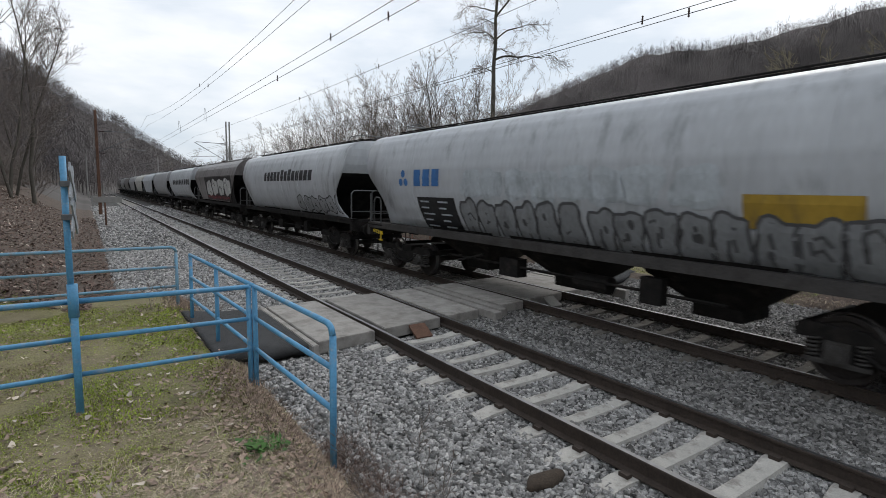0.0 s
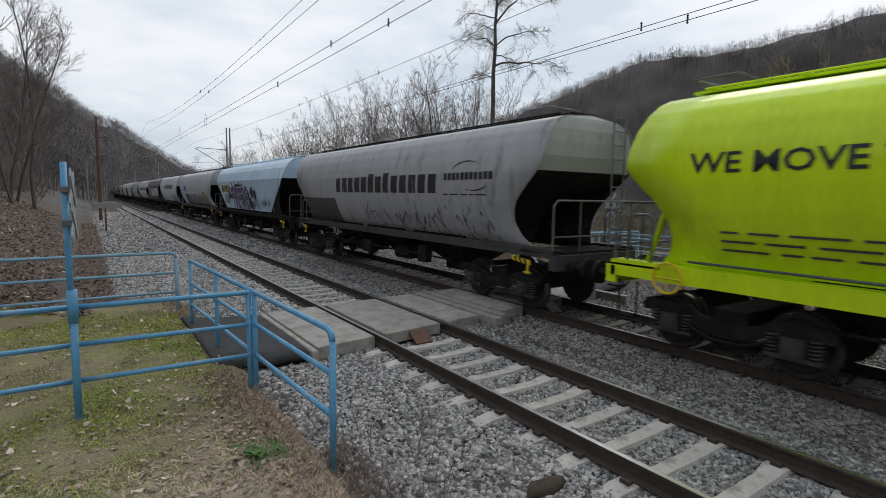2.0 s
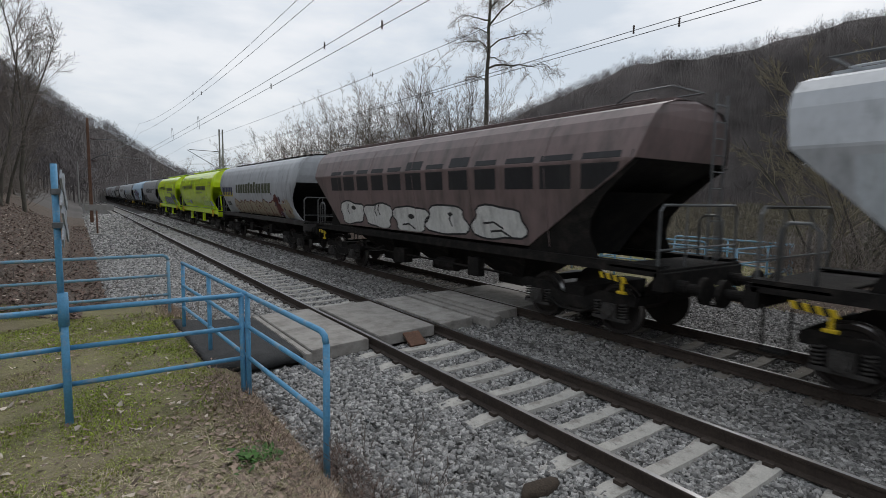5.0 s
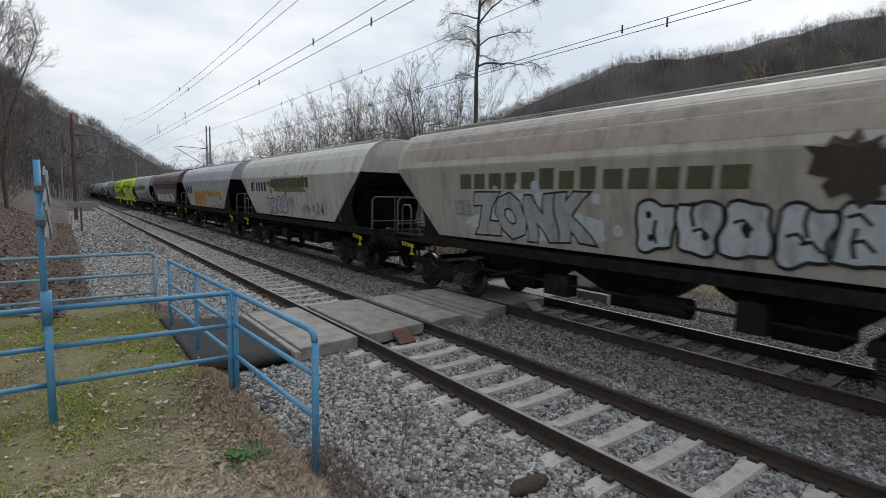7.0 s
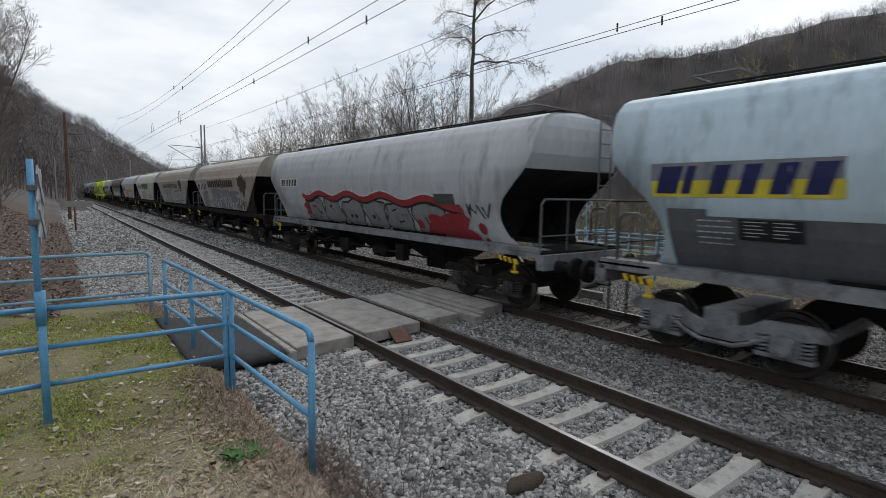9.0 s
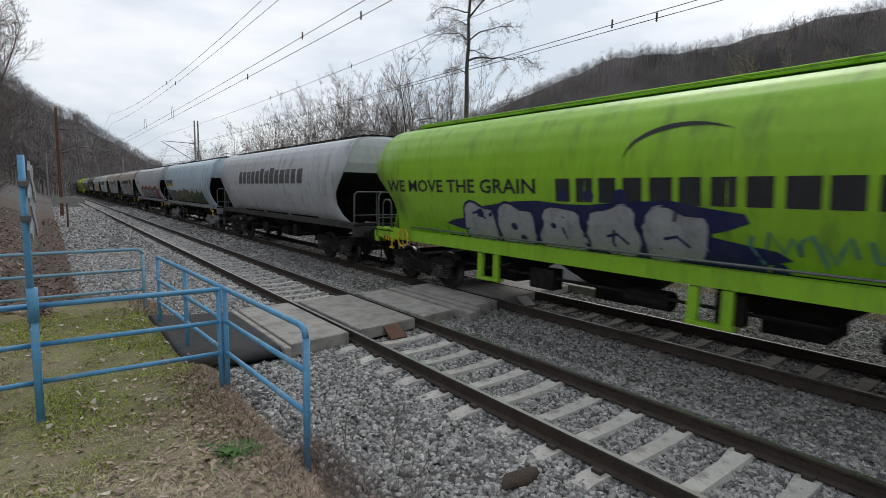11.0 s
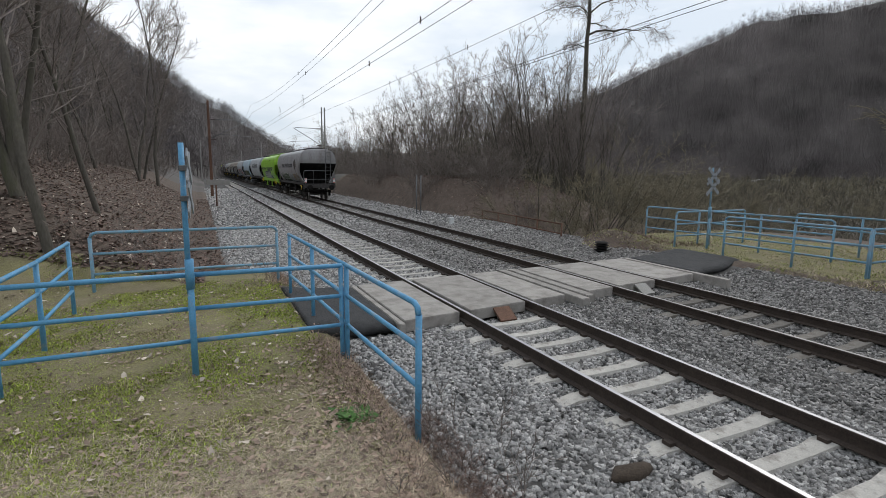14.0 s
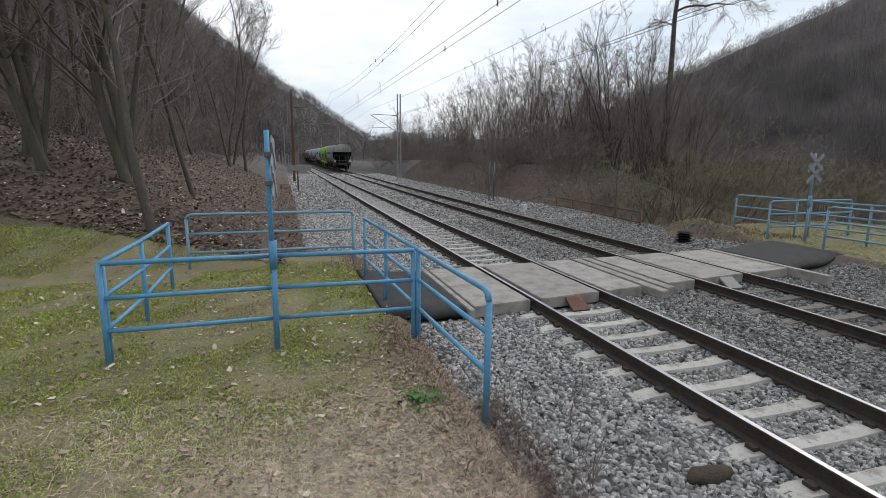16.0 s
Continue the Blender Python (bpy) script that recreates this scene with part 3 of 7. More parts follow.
# ---------------------------------------------------------------- crossing signs
def crossing_sign(x, y, z0, h, turn, label, mat, arms=2, span=0.52):
    """Blue tube with two white-and-red saltires seen nearly edge on."""
    s = thing("crossing_sign", pose(x, y, z0), label, "sign")
    part("pole", tube_mesh("pole", [(0, 0, -0.2), (0, 0, 1.35)], 0.038, mat, 12), s)
    part("upper_pole", tube_mesh("upper_pole", [(-0.012, 0.0, 1.0), (-0.014, 0, h)], 0.031, mat, 12), s)
    part("clamp", tube_mesh("clamp", [(0, 0, 1.05), (0, 0, 1.4)], 0.05, mat, 12), s)
    for k in range(arms):
        zc = h - 0.28 - 0.34 * k
        for tilt in (38, -38):
            bm = bmesh.new()
            for i in range(5):
                a, b = -0.5 + i * 0.2, -0.3 + i * 0.2
                add_box(bm, a, b, -0.008, 0.008, -0.06, 0.06, 0.0, 1 if i in (0, 4) and k < 0 else 0)
            bmesh.ops.remove_doubles(bm, verts=bm.verts, dist=0.0005)
            m = pose(0, 0, zc, 0, 0, turn) @ pose(0, -0.05 - 0.01 * (tilt > 0), 0) @ pose(0, 0, 0, 0, tilt, 0) @ Matrix.Diagonal((span, 1, 0.9, 1)) @ pose(-0.04, 0, 0)
            part("cross_arm", from_bm("cross_arm", bm, [M["enamel"], M["red"]]), s, m)
        part("bracket", box_mesh("bracket", -0.05, 0.05, -0.07, 0.04, zc - 0.03, zc + 0.03, M["steel"]), s)
    return s


crossing_sign(-5.04, 6.55, 0, 2.72, 86, "blue pole with white warning crosses turned edge-on", M["blue"])
crossing_sign(10.4, 11.75, 0, 2.68, 5, "weathered pole with two grey-white warning crosses", M["pale_blue"], span=0.8)


# ---------------------------------------------------------------- overhead line
def lattice_sheds(r, l, n=6):
    vs = [(0, 0, 0)]
    pts, rad = [], []
    for i in range(n * 2 + 1):
        pts.append((0, 0, l * i / (n * 2)))
        rad.append(r if i % 2 else r * 0.55)
    return tube_arrays(pts, rad, 8)


def mast(x, y, h, side, mat, label, twin=False, cantilever=True, reach=3.4, z0=-0.4):
    m = thing("catenary_mast", pose(x, y, z0), label, "mast")
    for k in range(2 if twin else 1):
        bm = bmesh.new()
        off = 0.32 * k
        w = 0.13 if not twin else 0.09
        vs = add_box(bm, off - w, off + w, -w, w, 0, h, 0.0)
        for v in vs:
            if v.co.z > h - 0.1:
                v.co.x = off + (v.co.x - off) * 0.7
                v.co.y *= 0.7
        bmesh.ops.bevel(bm, geom=list(bm.edges), offset=0.015, segments=1, affect="EDGES")
        part("post", from_bm("post", bm, mat), m)
    part("footing", box_mesh("footing", -0.35, 0.6 if twin else 0.35, -0.35, 0.35, -0.3, 0.35, M["concrete"], 0.03), m)
    if cantilever:
        sx = side
        tip = Vector((sx * reach, 0, 6.0))
        part("arm", tube_mesh("arm", [(0, 0, 7.3), (sx * reach * 0.85, 0, 7.35)], 0.03, M["steel"], 6), m)
        part("arm", tube_mesh("arm", [(0, 0, 5.5), (sx * reach * 0.9, 0, 7.3)], 0.03, M["steel"], 6), m)
        part("steady_arm", tube_mesh("steady_arm", [(sx * 0.9, 0, 6.0), (sx * reach, 0, 5.85)], 0.022, M["steel"], 6), m)
        for zz in (7.3, 5.5):
            vs, fs = lattice_sheds(0.07, 0.4)
            part("insulator", mesh_of("insulator", vs, fs, M["insulator"]), m, pose(sx * 0.15, 0, zz, 0, 90 * sx, 0))
    return m


mast(-3.95, 52.5, 9.0, 1, M["rust"], "dark weathered catenary mast with bracket arms", reach=3.6)
mast(7.45, 58.0, 9.6, -1, M["concrete"], "pale twin-post catenary mast behind the far track", twin=True, reach=3.4)
mast(-4.6, 118.0, 8.6, 1, M["concrete"], "slender grey catenary mast far down the line", reach=3.6)
mast(7.6, 122.0, 8.8, -1, M["concrete"], "distant grey catenary mast by the line", reach=3.4)
mast(-4.8, 175.0, 8.8, 1, M["concrete"], "distant grey catenary mast by the line", reach=3.6)
mast(7.8, 185.0, 8.8, -1, M["concrete"], "distant grey catenary mast by the line", reach=3.4)


def wire(x0, z0, sag, label, drops=None, r=0.0068):
    """Overhead wire hung between the masts at y = -8, 55, 118, 180 and on."""
    spans = [-70, -8, 55, 118, 180, 300]
    pts = []
    for a, b in zip(spans[:-1], spans[1:]):
        for k in range(12):
            u = k / 12
            pts.append((x0, a + (b - a) * u, z0 - sag * 4 * u * (1 - u)))
    pts.append((x0, spans[-1], z0))
    w = thing("overhead_wire", pose(0, 0, 0), label, "wire")
    part("cable", tube_mesh("cable", pts, r, M["wire"], 5), w)
    for y in drops or ():
        vs, fs = lattice_sheds(0.022, 0.16, 4)
        u = (y + 8) % 63 / 63
        part("insulator", mesh_of("insulator", vs, fs, M["insulator"]), w, pose(x0, y, z0 - sag * 4 * u * (1 - u) - 0.06))
    return w


for wx, wz, sag, dr in ((0.0, 8.75, 1.4, (28.4,)), (0.05, 7.95, 0.85, (26.6,)), (0.0, 6.05, 0.14, (11.8,)), (0.0, 5.72, 0.05, (9.0, 15.9)), (4.0, 7.25, 0.45, (17.1, 25.5)), (4.0, 5.86, 0.22, (6.3,)), (4.05, 5.66, 0.06, (5.4,))):
    wire(wx, wz, sag, "thin dark overhead wire hung along the tracks", dr)
for hx, hy in ((-0.05, 27.0), (3.6, 31.0), (-0.35, 33.0)):
    loopw = thing("hanging_wire_loop", pose(hx, hy, 5.4), "thin looped jumper wire hanging from the overhead line", "wire")
    pts = [(0.10 * math.sin(a), 0.35 * a / 1.6, 0.45 + 0.28 * math.cos(2 * a)) for a in np.linspace(-1.6, 1.6, 18)]
    part("cable", tube_mesh("cable", pts, 0.007, M["wire"], 5), loopw)


# ---------------------------------------------------------------- lineside things
def signal_board(x, y):
    b = thing("lineside_board", pose(x, y, 0), "low grey board on a post beside the line", "board")
    part("panel", box_mesh("panel", -0.75, 0.75, -0.03, 0.03, 1.36, 1.72, M["concrete"], 0.01), b)
    part("post", tube_mesh("post", [(-0.15, 0.06, -0.6), (-0.15, 0.06, 1.7)], 0.05, M["rust"], 8), b)
    part("footing", box_mesh("footing", -0.4, 0.1, -0.2, 0.3, -0.45, -0.05, M["concrete"], 0.03), b)
    return b


signal_board(-3.8, 38.0)
cap = thing("drain_pipe", pose(7.35, 13.4, -0.25), "short black corrugated drain pipe standing in gravel", "pipe")
vs, fs = lattice_sheds(0.26, 0.42, 5)
part("tube", mesh_of("tube", [(v[0] if i else v[0], v[1], v[2]) for i, v in enumerate(vs)], fs, M["dark"]), cap)
rf = thing("culvert_railing", pose(8.3, 16.8, -0.3), "rusty iron railing over a culvert", "railing")
for i in range(5):
    part("post", tube_mesh("post", [(0.15 * i, 1.9 * i, -0.6), (0.15 * i, 1.9 * i, 0.75)], 0.035, M["rust"], 6), rf)
for z in (0.7, 0.3):
    part("rail", tube_mesh("rail", [(0, 0, z), (0.6, 7.6, z)], 0.03, M["rust"], 6), rf)
tp = thing("lineside_post", pose(6.9, 29.0, -0.4), "pair of thin grey lineside posts", "post")
for sx in (0, 0.28):
    part("post", tube_mesh("post", [(sx, 0, -0.2), (sx, 0, 2.6)], 0.035, M["steel"], 6), tp)
for x, y in ((6.6, 23.5), (-4.2, 61.0), (6.7, 66.0)):
    kp = thing("marker_stone", pose(x, y, -0.25), "small white marker stone beside the track", "marker")
    part("stone", box_mesh("stone", -0.12, 0.12, -0.09, 0.09, -0.1, 0.4, M["white"], 0.02), kp)

# ---------------------------------------------------------------- grain hopper wagons
KINDS = {
    # half width and half length of the side sheet over the height
    "barrel": dict(z=[1.38, 1.6, 1.95, 2.35, 2.75, 3.0, 3.3, 3.6, 3.85, 4.02, 4.10, 4.15],
                   w=[0.98, 1.14, 1.32, 1.45, 1.50, 1.50, 1.445, 1.36, 1.25, 1.10, 0.92, 0.66],
                   l=[6.30, 6.14, 6.06, 6.22, 6.60, 6.84, 6.95, 6.99, 7.00, 6.98, 6.96, 6.92], belly=5, slope=3.7, fold=6.80),
    "angular": dict(z=[1.48, 1.7, 2.1, 2.5, 2.9, 3.12, 3.16, 3.45, 3.66, 3.88, 4.05, 4.15],
                    w=[1.22, 1.26, 1.33, 1.40, 1.46, 1.50, 1.50, 1.40, 1.32, 1.18, 0.98, 0.62],
                    l=[4.70, 4.90, 5.26, 5.62, 6.00, 6.20, 6.22, 6.28, 6.32, 6.34, 6.34, 6.34],
                    tail=[3.86, 4.16, 4.74, 5.30, 5.88, 6.18, 6.22, 6.28, 6.32, 6.34, 6.34, 6.34], belly=6, slope=3.8, fold=6.26),
    "lime": dict(z=[1.38, 1.6, 1.95, 2.3, 2.7, 2.95, 3.25, 3.55, 3.8, 3.98, 4.08, 4.13],
                 w=[1.06, 1.19, 1.35, 1.45, 1.50, 1.50, 1.47, 1.38, 1.22, 1.00, 0.78, 0.55],
                 l=[6.25, 6.05, 5.95, 6.10, 6.50, 6.72, 6.70, 6.62, 6.55, 6.50, 6.46, 6.42], belly=5, slope=3.5, fold=6.72),
}
RAIL_Y = [-1.0, -0.86, -0.72, -0.5, -0.25, 0.0, 0.25, 0.5, 0.72, 0.86, 1.0]


def side_x(kind, z):
    k = KINDS[kind]
    return float(np.interp(z, k["z"], k["w"]))


MESH = {}


def cached(key, make):
    if key not in MESH:
        MESH[key] = make()
    return MESH[key]


def rounded(z, zs, ls):
    """A smooth curve through the given widths (Catmull-Rom)."""
    i = min(max(int(np.searchsorted(zs, z)) - 1, 0), len(zs) - 2)
    t = (z - zs[i]) / (zs[i + 1] - zs[i])
    p0, p1, p2, p3 = ls[max(i - 1, 0)], ls[i], ls[i + 1], ls[min(i + 2, len(ls) - 1)]
    return 0.5 * (2 * p1 + (p2 - p0) * t + (2 * p0 - 5 * p1 + 4 * p2 - p3) * t * t + (3 * p1 - p0 - 3 * p2 + p3) * t ** 3)


def side_sheet(kind):
    k = KINDS[kind]
    zs = []
    for a, b in zip(k["z"][:-1], k["z"][1:]):
        zs += [a, a + (b - a) * 0.25, (a + b) / 2, a + (b - a) * 0.75]
    zs.append(k["z"][-1])
    vs = []
    for z in zs:
        l, w = (rounded(z, k["z"], k["l"]) if kind != "angular" else np.interp(z, k["z"], k["l"])), np.interp(z, k["z"], k["w"])
        back_l = np.interp(z, k["z"], k["tail"]) if "tail" in k else l
        vs += [(-w, (l if u > 0 else back_l) * u, z) for u in RAIL_Y]
    n = len(RAIL_Y)
    fs = [(j * n + i, (j + 1) * n + i, (j + 1) * n + i + 1, j * n + i + 1) for j in range(len(zs) - 1) for i in range(n - 1)]
    # inner skin, 3 cm thick, closed at the rim; dark faces carry the recess shade
    o = len(vs)
    vs += [(x + 0.03, y, z) for x, y, z in vs]
    m = len(zs)
    fs += [tuple(i + o for i in f[::-1]) for f in fs]
    for j in range(m - 1):
        fs.append((j * n, j * n + o, (j + 1) * n + o, (j + 1) * n))
        fs.append(((j + 1) * n + n - 1, (j + 1) * n + n - 1 + o, j * n + n - 1 + o, j * n + n - 1))
    for i in range(n - 1):
        fs.append((i + 1, i + 1 + o, i + o, i))
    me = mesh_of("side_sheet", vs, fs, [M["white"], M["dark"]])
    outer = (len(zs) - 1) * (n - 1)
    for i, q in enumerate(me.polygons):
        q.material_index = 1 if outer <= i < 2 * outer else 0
    if kind != "angular":
        for p in me.polygons:
            p.use_smooth = abs(p.normal.y) < 0.5
    return me


def roof_mesh(kind):
    k = KINDS[kind]
    w, l, z = k["w"][-1], k["l"][-1], k["z"][-1]
    xs = [-w, -w * 0.6, 0, w * 0.6, w]
    zz = [z, z + 0.03, z + 0.04, z + 0.03, z]
    vs = [(x, s * l, q) for s in (-1, 1) for x, q in zip(xs, zz)]
    fs = [(i, i + 1, i + 6, i + 5) for i in range(4)]
    return mesh_of("roof", vs, fs, M["white"], True)


def end_wall(kind):
    """Upper end wall above the sloping hopper end, with a rim."""
    k = KINDS[kind]
    b = k["belly"]
    vs, fs = [], []
    zs, ws, ls = k["z"][b:], k["w"][b:], k["l"][b:]
    for z, w, l in zip(zs, ws, ls):
        vs += [(-w + 0.03, l - 0.03, z), (0, l + 0.02, z), (w - 0.03, l - 0.03, z)]
    n = len(zs)
    for j in range(n - 1):
        fs += [(3 * j + 1, 3 * j, 3 * j + 3, 3 * j + 4), (3 * j + 2, 3 * j + 1, 3 * j + 4, 3 * j + 5)]
    vs.append((0, ls[-1], zs[-1] + 0.04))
    fs.append((3 * n - 2, 3 * n - 3, 3 * n))
    fs.append((3 * n - 1, 3 * n - 2, 3 * n))
    vs2 = [(x, y - 0.04, z) for x, y, z in vs]
    o = len(vs)
    fs += [tuple(i + o for i in f[::-1]) for f in fs]
    return mesh_of("end_wall", vs + vs2, fs, M["white"])


def end_slope(kind):
    k = KINDS[kind]
    b = k["belly"]
    z1, l1, w1 = k["z"][b], k["l"][b], k["w"][b] - 0.04
    z0, w0 = 1.30, k["w"][0] - 0.05
    l0 = k["slope"]
    zm, lm = (z0 * 0.45 + z1 * 0.55), (l0 * 0.40 + l1 * 0.60)
    rows = [(z1, l1 - 0.02, w1), (z1 - 0.10, l1 - 0.16, w1), (zm, lm - 0.35, (w0 + w1) / 2), (z0, l0, w0)]
    vs = [(s * w, l, z) for z, l, w in rows for s in (-1, 0, 1)]
    fs = []
    for j in range(3):
        fs += [(3 * j, 3 * j + 3, 3 * j + 4, 3 * j + 1), (3 * j + 1, 3 * j + 4, 3 * j + 5, 3 * j + 2)]
    # sloping sheet drawn black: the shade of the recess is in its colour
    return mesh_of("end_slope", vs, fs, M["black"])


def hopper_mesh():
    """Discharge hopper under the body."""
    def ring(z, x, y):
        return [(-x, -y, z), (x, -y, z), (x, y, z), (-x, y, z)]
    vs = ring(1.46, 1.1, 1.25) + ring(1.1, 0.95, 1.0) + ring(0.62, 0.45, 0.42) + ring(0.42, 0.45, 0.42)
    fs = [(4 * j + i, 4 * j + (i + 1) % 4, 4 * j + 4 + (i + 1) % 4, 4 * j + 4 + i) for j in range(3) for i in range(4)] + [(12, 13, 14, 15)]
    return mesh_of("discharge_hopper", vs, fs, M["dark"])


def disc(x0, x1, r, n=24, r2=None):
    r2 = r if r2 is None else r2
    vs = [(x, rr * math.cos(2 * math.pi * i / n), rr * math.sin(2 * math.pi * i / n)) for x, rr in ((x0, r), (x1, r2)) for i in range(n)]
    fs = [(i, (i + 1) % n, n + (i + 1) % n, n + i) for i in range(n)] + [tuple(range(n - 1, -1, -1)), tuple(range(n, 2 * n))]
    return vs, fs


def wheel_mesh():
    """Railway wheel with flange, tread, web and hub; the outer face looks to +x."""
    n = 28
    ring = [(0.70, 0.10), (0.70, 0.487), (0.725, 0.487), (0.735, 0.462), (0.835, 0.455), (0.835, 0.39), (0.80, 0.36), (0.79, 0.20), (0.83, 0.14), (0.88, 0.13), (0.88, 0.0)]
    vs = [(x, r * math.cos(2 * math.pi * i / n), r * math.sin(2 * math.pi * i / n)) for x, r in ring[:-1] for i in range(n)] + [(0.88, 0, 0)]
    fs = [(j * n + i, j * n + (i + 1) % n, (j + 1) * n + (i + 1) % n, (j + 1) * n + i) for j in range(len(ring) - 2) for i in range(n)]
    o = (len(ring) - 2) * n
    fs += [(o + i, o + (i + 1) % n, len(vs) - 1) for i in range(n)]
    me = mesh_of("wheel", vs, fs, [M["wheel"], M["tread"]])
    for i, p in enumerate(me.polygons):
        p.material_index = 1 if i // n == 3 else 0
    return me


def axle_mesh():
    return mesh_of("wheelset", *disc(-1.0, 1.0, 0.08, 14), M["wheel"])


def bogie_frame():
    """Two bowed side frames with horn guides, a middle bolster and end cross bars."""
    lots = []
    for s in (-1, 1):
        prof = [(-1.42, 0.70), (-1.30, 0.80), (-0.62, 0.78), (-0.42, 0.66), (-0.2, 0.60), (0.2, 0.60), (0.42, 0.66), (0.62, 0.78), (1.30, 0.80), (1.42, 0.70), (1.40, 0.60), (0.66, 0.60), (0.46, 0.46), (0.24, 0.38),
                (-0.24, 0.38), (-0.46, 0.46), (-0.66, 0.60), (-1.40, 0.60)]
        n = len(prof)
        vs = [(s * 0.98, y, z) for y, z in prof] + [(s * 1.08, y, z) for y, z in prof]
        fs = [tuple(range(n)) if s < 0 else tuple(range(n - 1, -1, -1)), tuple(range(2 * n - 1, n - 1, -1)) if s < 0 else tuple(range(n, 2 * n))]
        fs += [(i, n + i, n + (i + 1) % n, (i + 1) % n) for i in range(n)]
        lots.append((vs, fs))
        lots.append(tube_arrays([(s * 1.10, y, z) for y, z in ((-0.70, 0.56), (-0.46, 0.41), (-0.24, 0.33), (0.24, 0.33), (0.46, 0.41), (0.70, 0.56))], 0.035, 6))
        for y in (-0.9, 0.9):
            for dy in (-0.17, 0.17):
                lots.append(box_arrays(s * 1.03 - 0.06, s * 1.03 + 0.06, y + dy - 0.02, y + dy + 0.02, 0.30, 0.64))
    lots.append(box_arrays(-1.0, 1.0, -0.25, 0.25, 0.5, 0.8))
    for y in (-1.38, 1.38):
        lots.append(box_arrays(-1.0, 1.0, y - 0.04, y + 0.04, 0.62, 0.76))
    vs, fs = join(*lots)
    return mesh_of("bogie_frame", vs, fs, M["dark"])


def axlebox_mesh():
    """Axle box with a round bolted cover and the spring wings at its foot; its face looks to -x."""
    lots = [box_arrays(-1.14, -0.96, -0.14, 0.14, 0.33, 0.60), box_arrays(-1.12, -0.98, -0.36, 0.36, 0.29, 0.35)]
    v, f = disc(-1.20, -1.13, 0.115, 14, 0.125)
    lots.append((v, f))
    for k in range(4):
        a = math.pi / 4 + k * math.pi / 2
        v, f = disc(-1.215, -1.19, 0.018, 6)
        lots.append(([(x, y + 0.08 * math.cos(a), z + 0.08 * math.sin(a)) for x, y, z in v], f))
    lots[2] = ([(x, y, z + 0.46) for x, y, z in lots[2][0]], lots[2][1])
    for q in range(3, 7):
        lots[q] = ([(x, y, z + 0.46) for x, y, z in lots[q][0]], lots[q][1])
    vs, fs = join(*lots)
    return mesh_of("axlebox", vs, fs, M["axlebox"])


def spring_mesh():
    """Coil spring of five turns."""
    pts = [(-1.05 + 0.072 * math.cos(a), 0.072 * math.sin(a), 0.36 + 0.27 * a / (10 * math.pi)) for a in np.linspace(0, 10 * math.pi, 51)]
    return tube_mesh("spring", pts, 0.019, M["axlebox"], 5)


def lever_mesh():
    """Brake changeover handle: a striped sloping plate with a grip that hangs from it."""
    bm = bmesh.new()
    for i in range(7):
        vs = add_box(bm, -1.40, -1.33, -0.30 + i * 0.085, -0.215 + i * 0.085, 1.04, 1.16, 0, i % 2)
        for v in vs:
            v.co.z += 0.10 * (v.co.y + 0.3)
            v.co.y += 0.5 * (v.co.z - 1.1)
    bmesh.ops.remove_doubles(bm, verts=bm.verts, dist=0.001)
    add_box(bm, -1.39, -1.35, -0.27, -0.20, 0.82, 1.06, 0.01, 0)
    add_box(bm, -1.41, -1.33, -0.34, -0.13, 0.80, 0.86, 0.01, 0)
    return from_bm("brake_lever", bm, [M["yellow"], M["black"]])


def buffer_mesh():
    lots = []
    for a, b, r in ((0, 0.18, 0.12), (0.18, 0.42, 0.085), (0.42, 0.50, 0.22)):
        v, f = disc(a, b, r, 16)
        lots.append(([(y, x, z) for x, y, z in v], [q[::-1] for q in f]))
    vs, fs = join(*lots)
    return mesh_of("buffer", vs, fs, M["dark"])


def handrail_mesh(w=1.25, h=1.05):
    lots = [tube_arrays([(-w, 0, 0), (-w, 0, h - 0.1), (-w + 0.1, 0, h), (w - 0.1, 0, h), (w, 0, h - 0.1), (w, 0, 0)], 0.025, 6),
            tube_arrays([(-w, 0, h * 0.3), (w, 0, h * 0.3)], 0.018, 6)]
    for x in (-0.5, 0.45):
        lots.append(tube_arrays([(x, 0, 0), (x, 0, h)], 0.018, 6))
    vs, fs = join(*lots)
    return mesh_of("handrail", vs, fs, M["steel"])


def ladder_mesh(h):
    lots = [tube_arrays([(x, 0, 0), (x, 0, h)], 0.022, 6) for x in (-0.2, 0.2)]
    z = 0.15
    while z < h:
        lots.append(tube_arrays([(-0.2, 0, z), (0.2, 0, z)], 0.014, 5))
        z += 0.3
    vs, fs = join(*lots)
    return mesh_of("ladder", vs, fs, M["steel"])


def walkway_mesh(l):
    """Roof hatch rail and loading-hatch covers along the ridge."""
    lots = [box_arrays(-0.40, 0.40, -l + 0.15, l - 0.15, 4.2, 4.245), tube_arrays([(-0.5, -l + 0.4, 4.25), (-0.5, l - 0.4, 4.25)], 0.018, 6), tube_arrays([(0.5, -l + 0.4, 4.25), (0.5, l - 0.4, 4.25)], 0.018, 6)]
    for y in np.arange(-l + 0.6, l - 0.3, 1.3):
        lots.append(box_arrays(-0.5, 0.5, y - 0.03, y + 0.03, 4.235, 4.26))
    vs, fs = join(*lots)
    return mesh_of("roof_hatch", vs, fs, M["dark"])


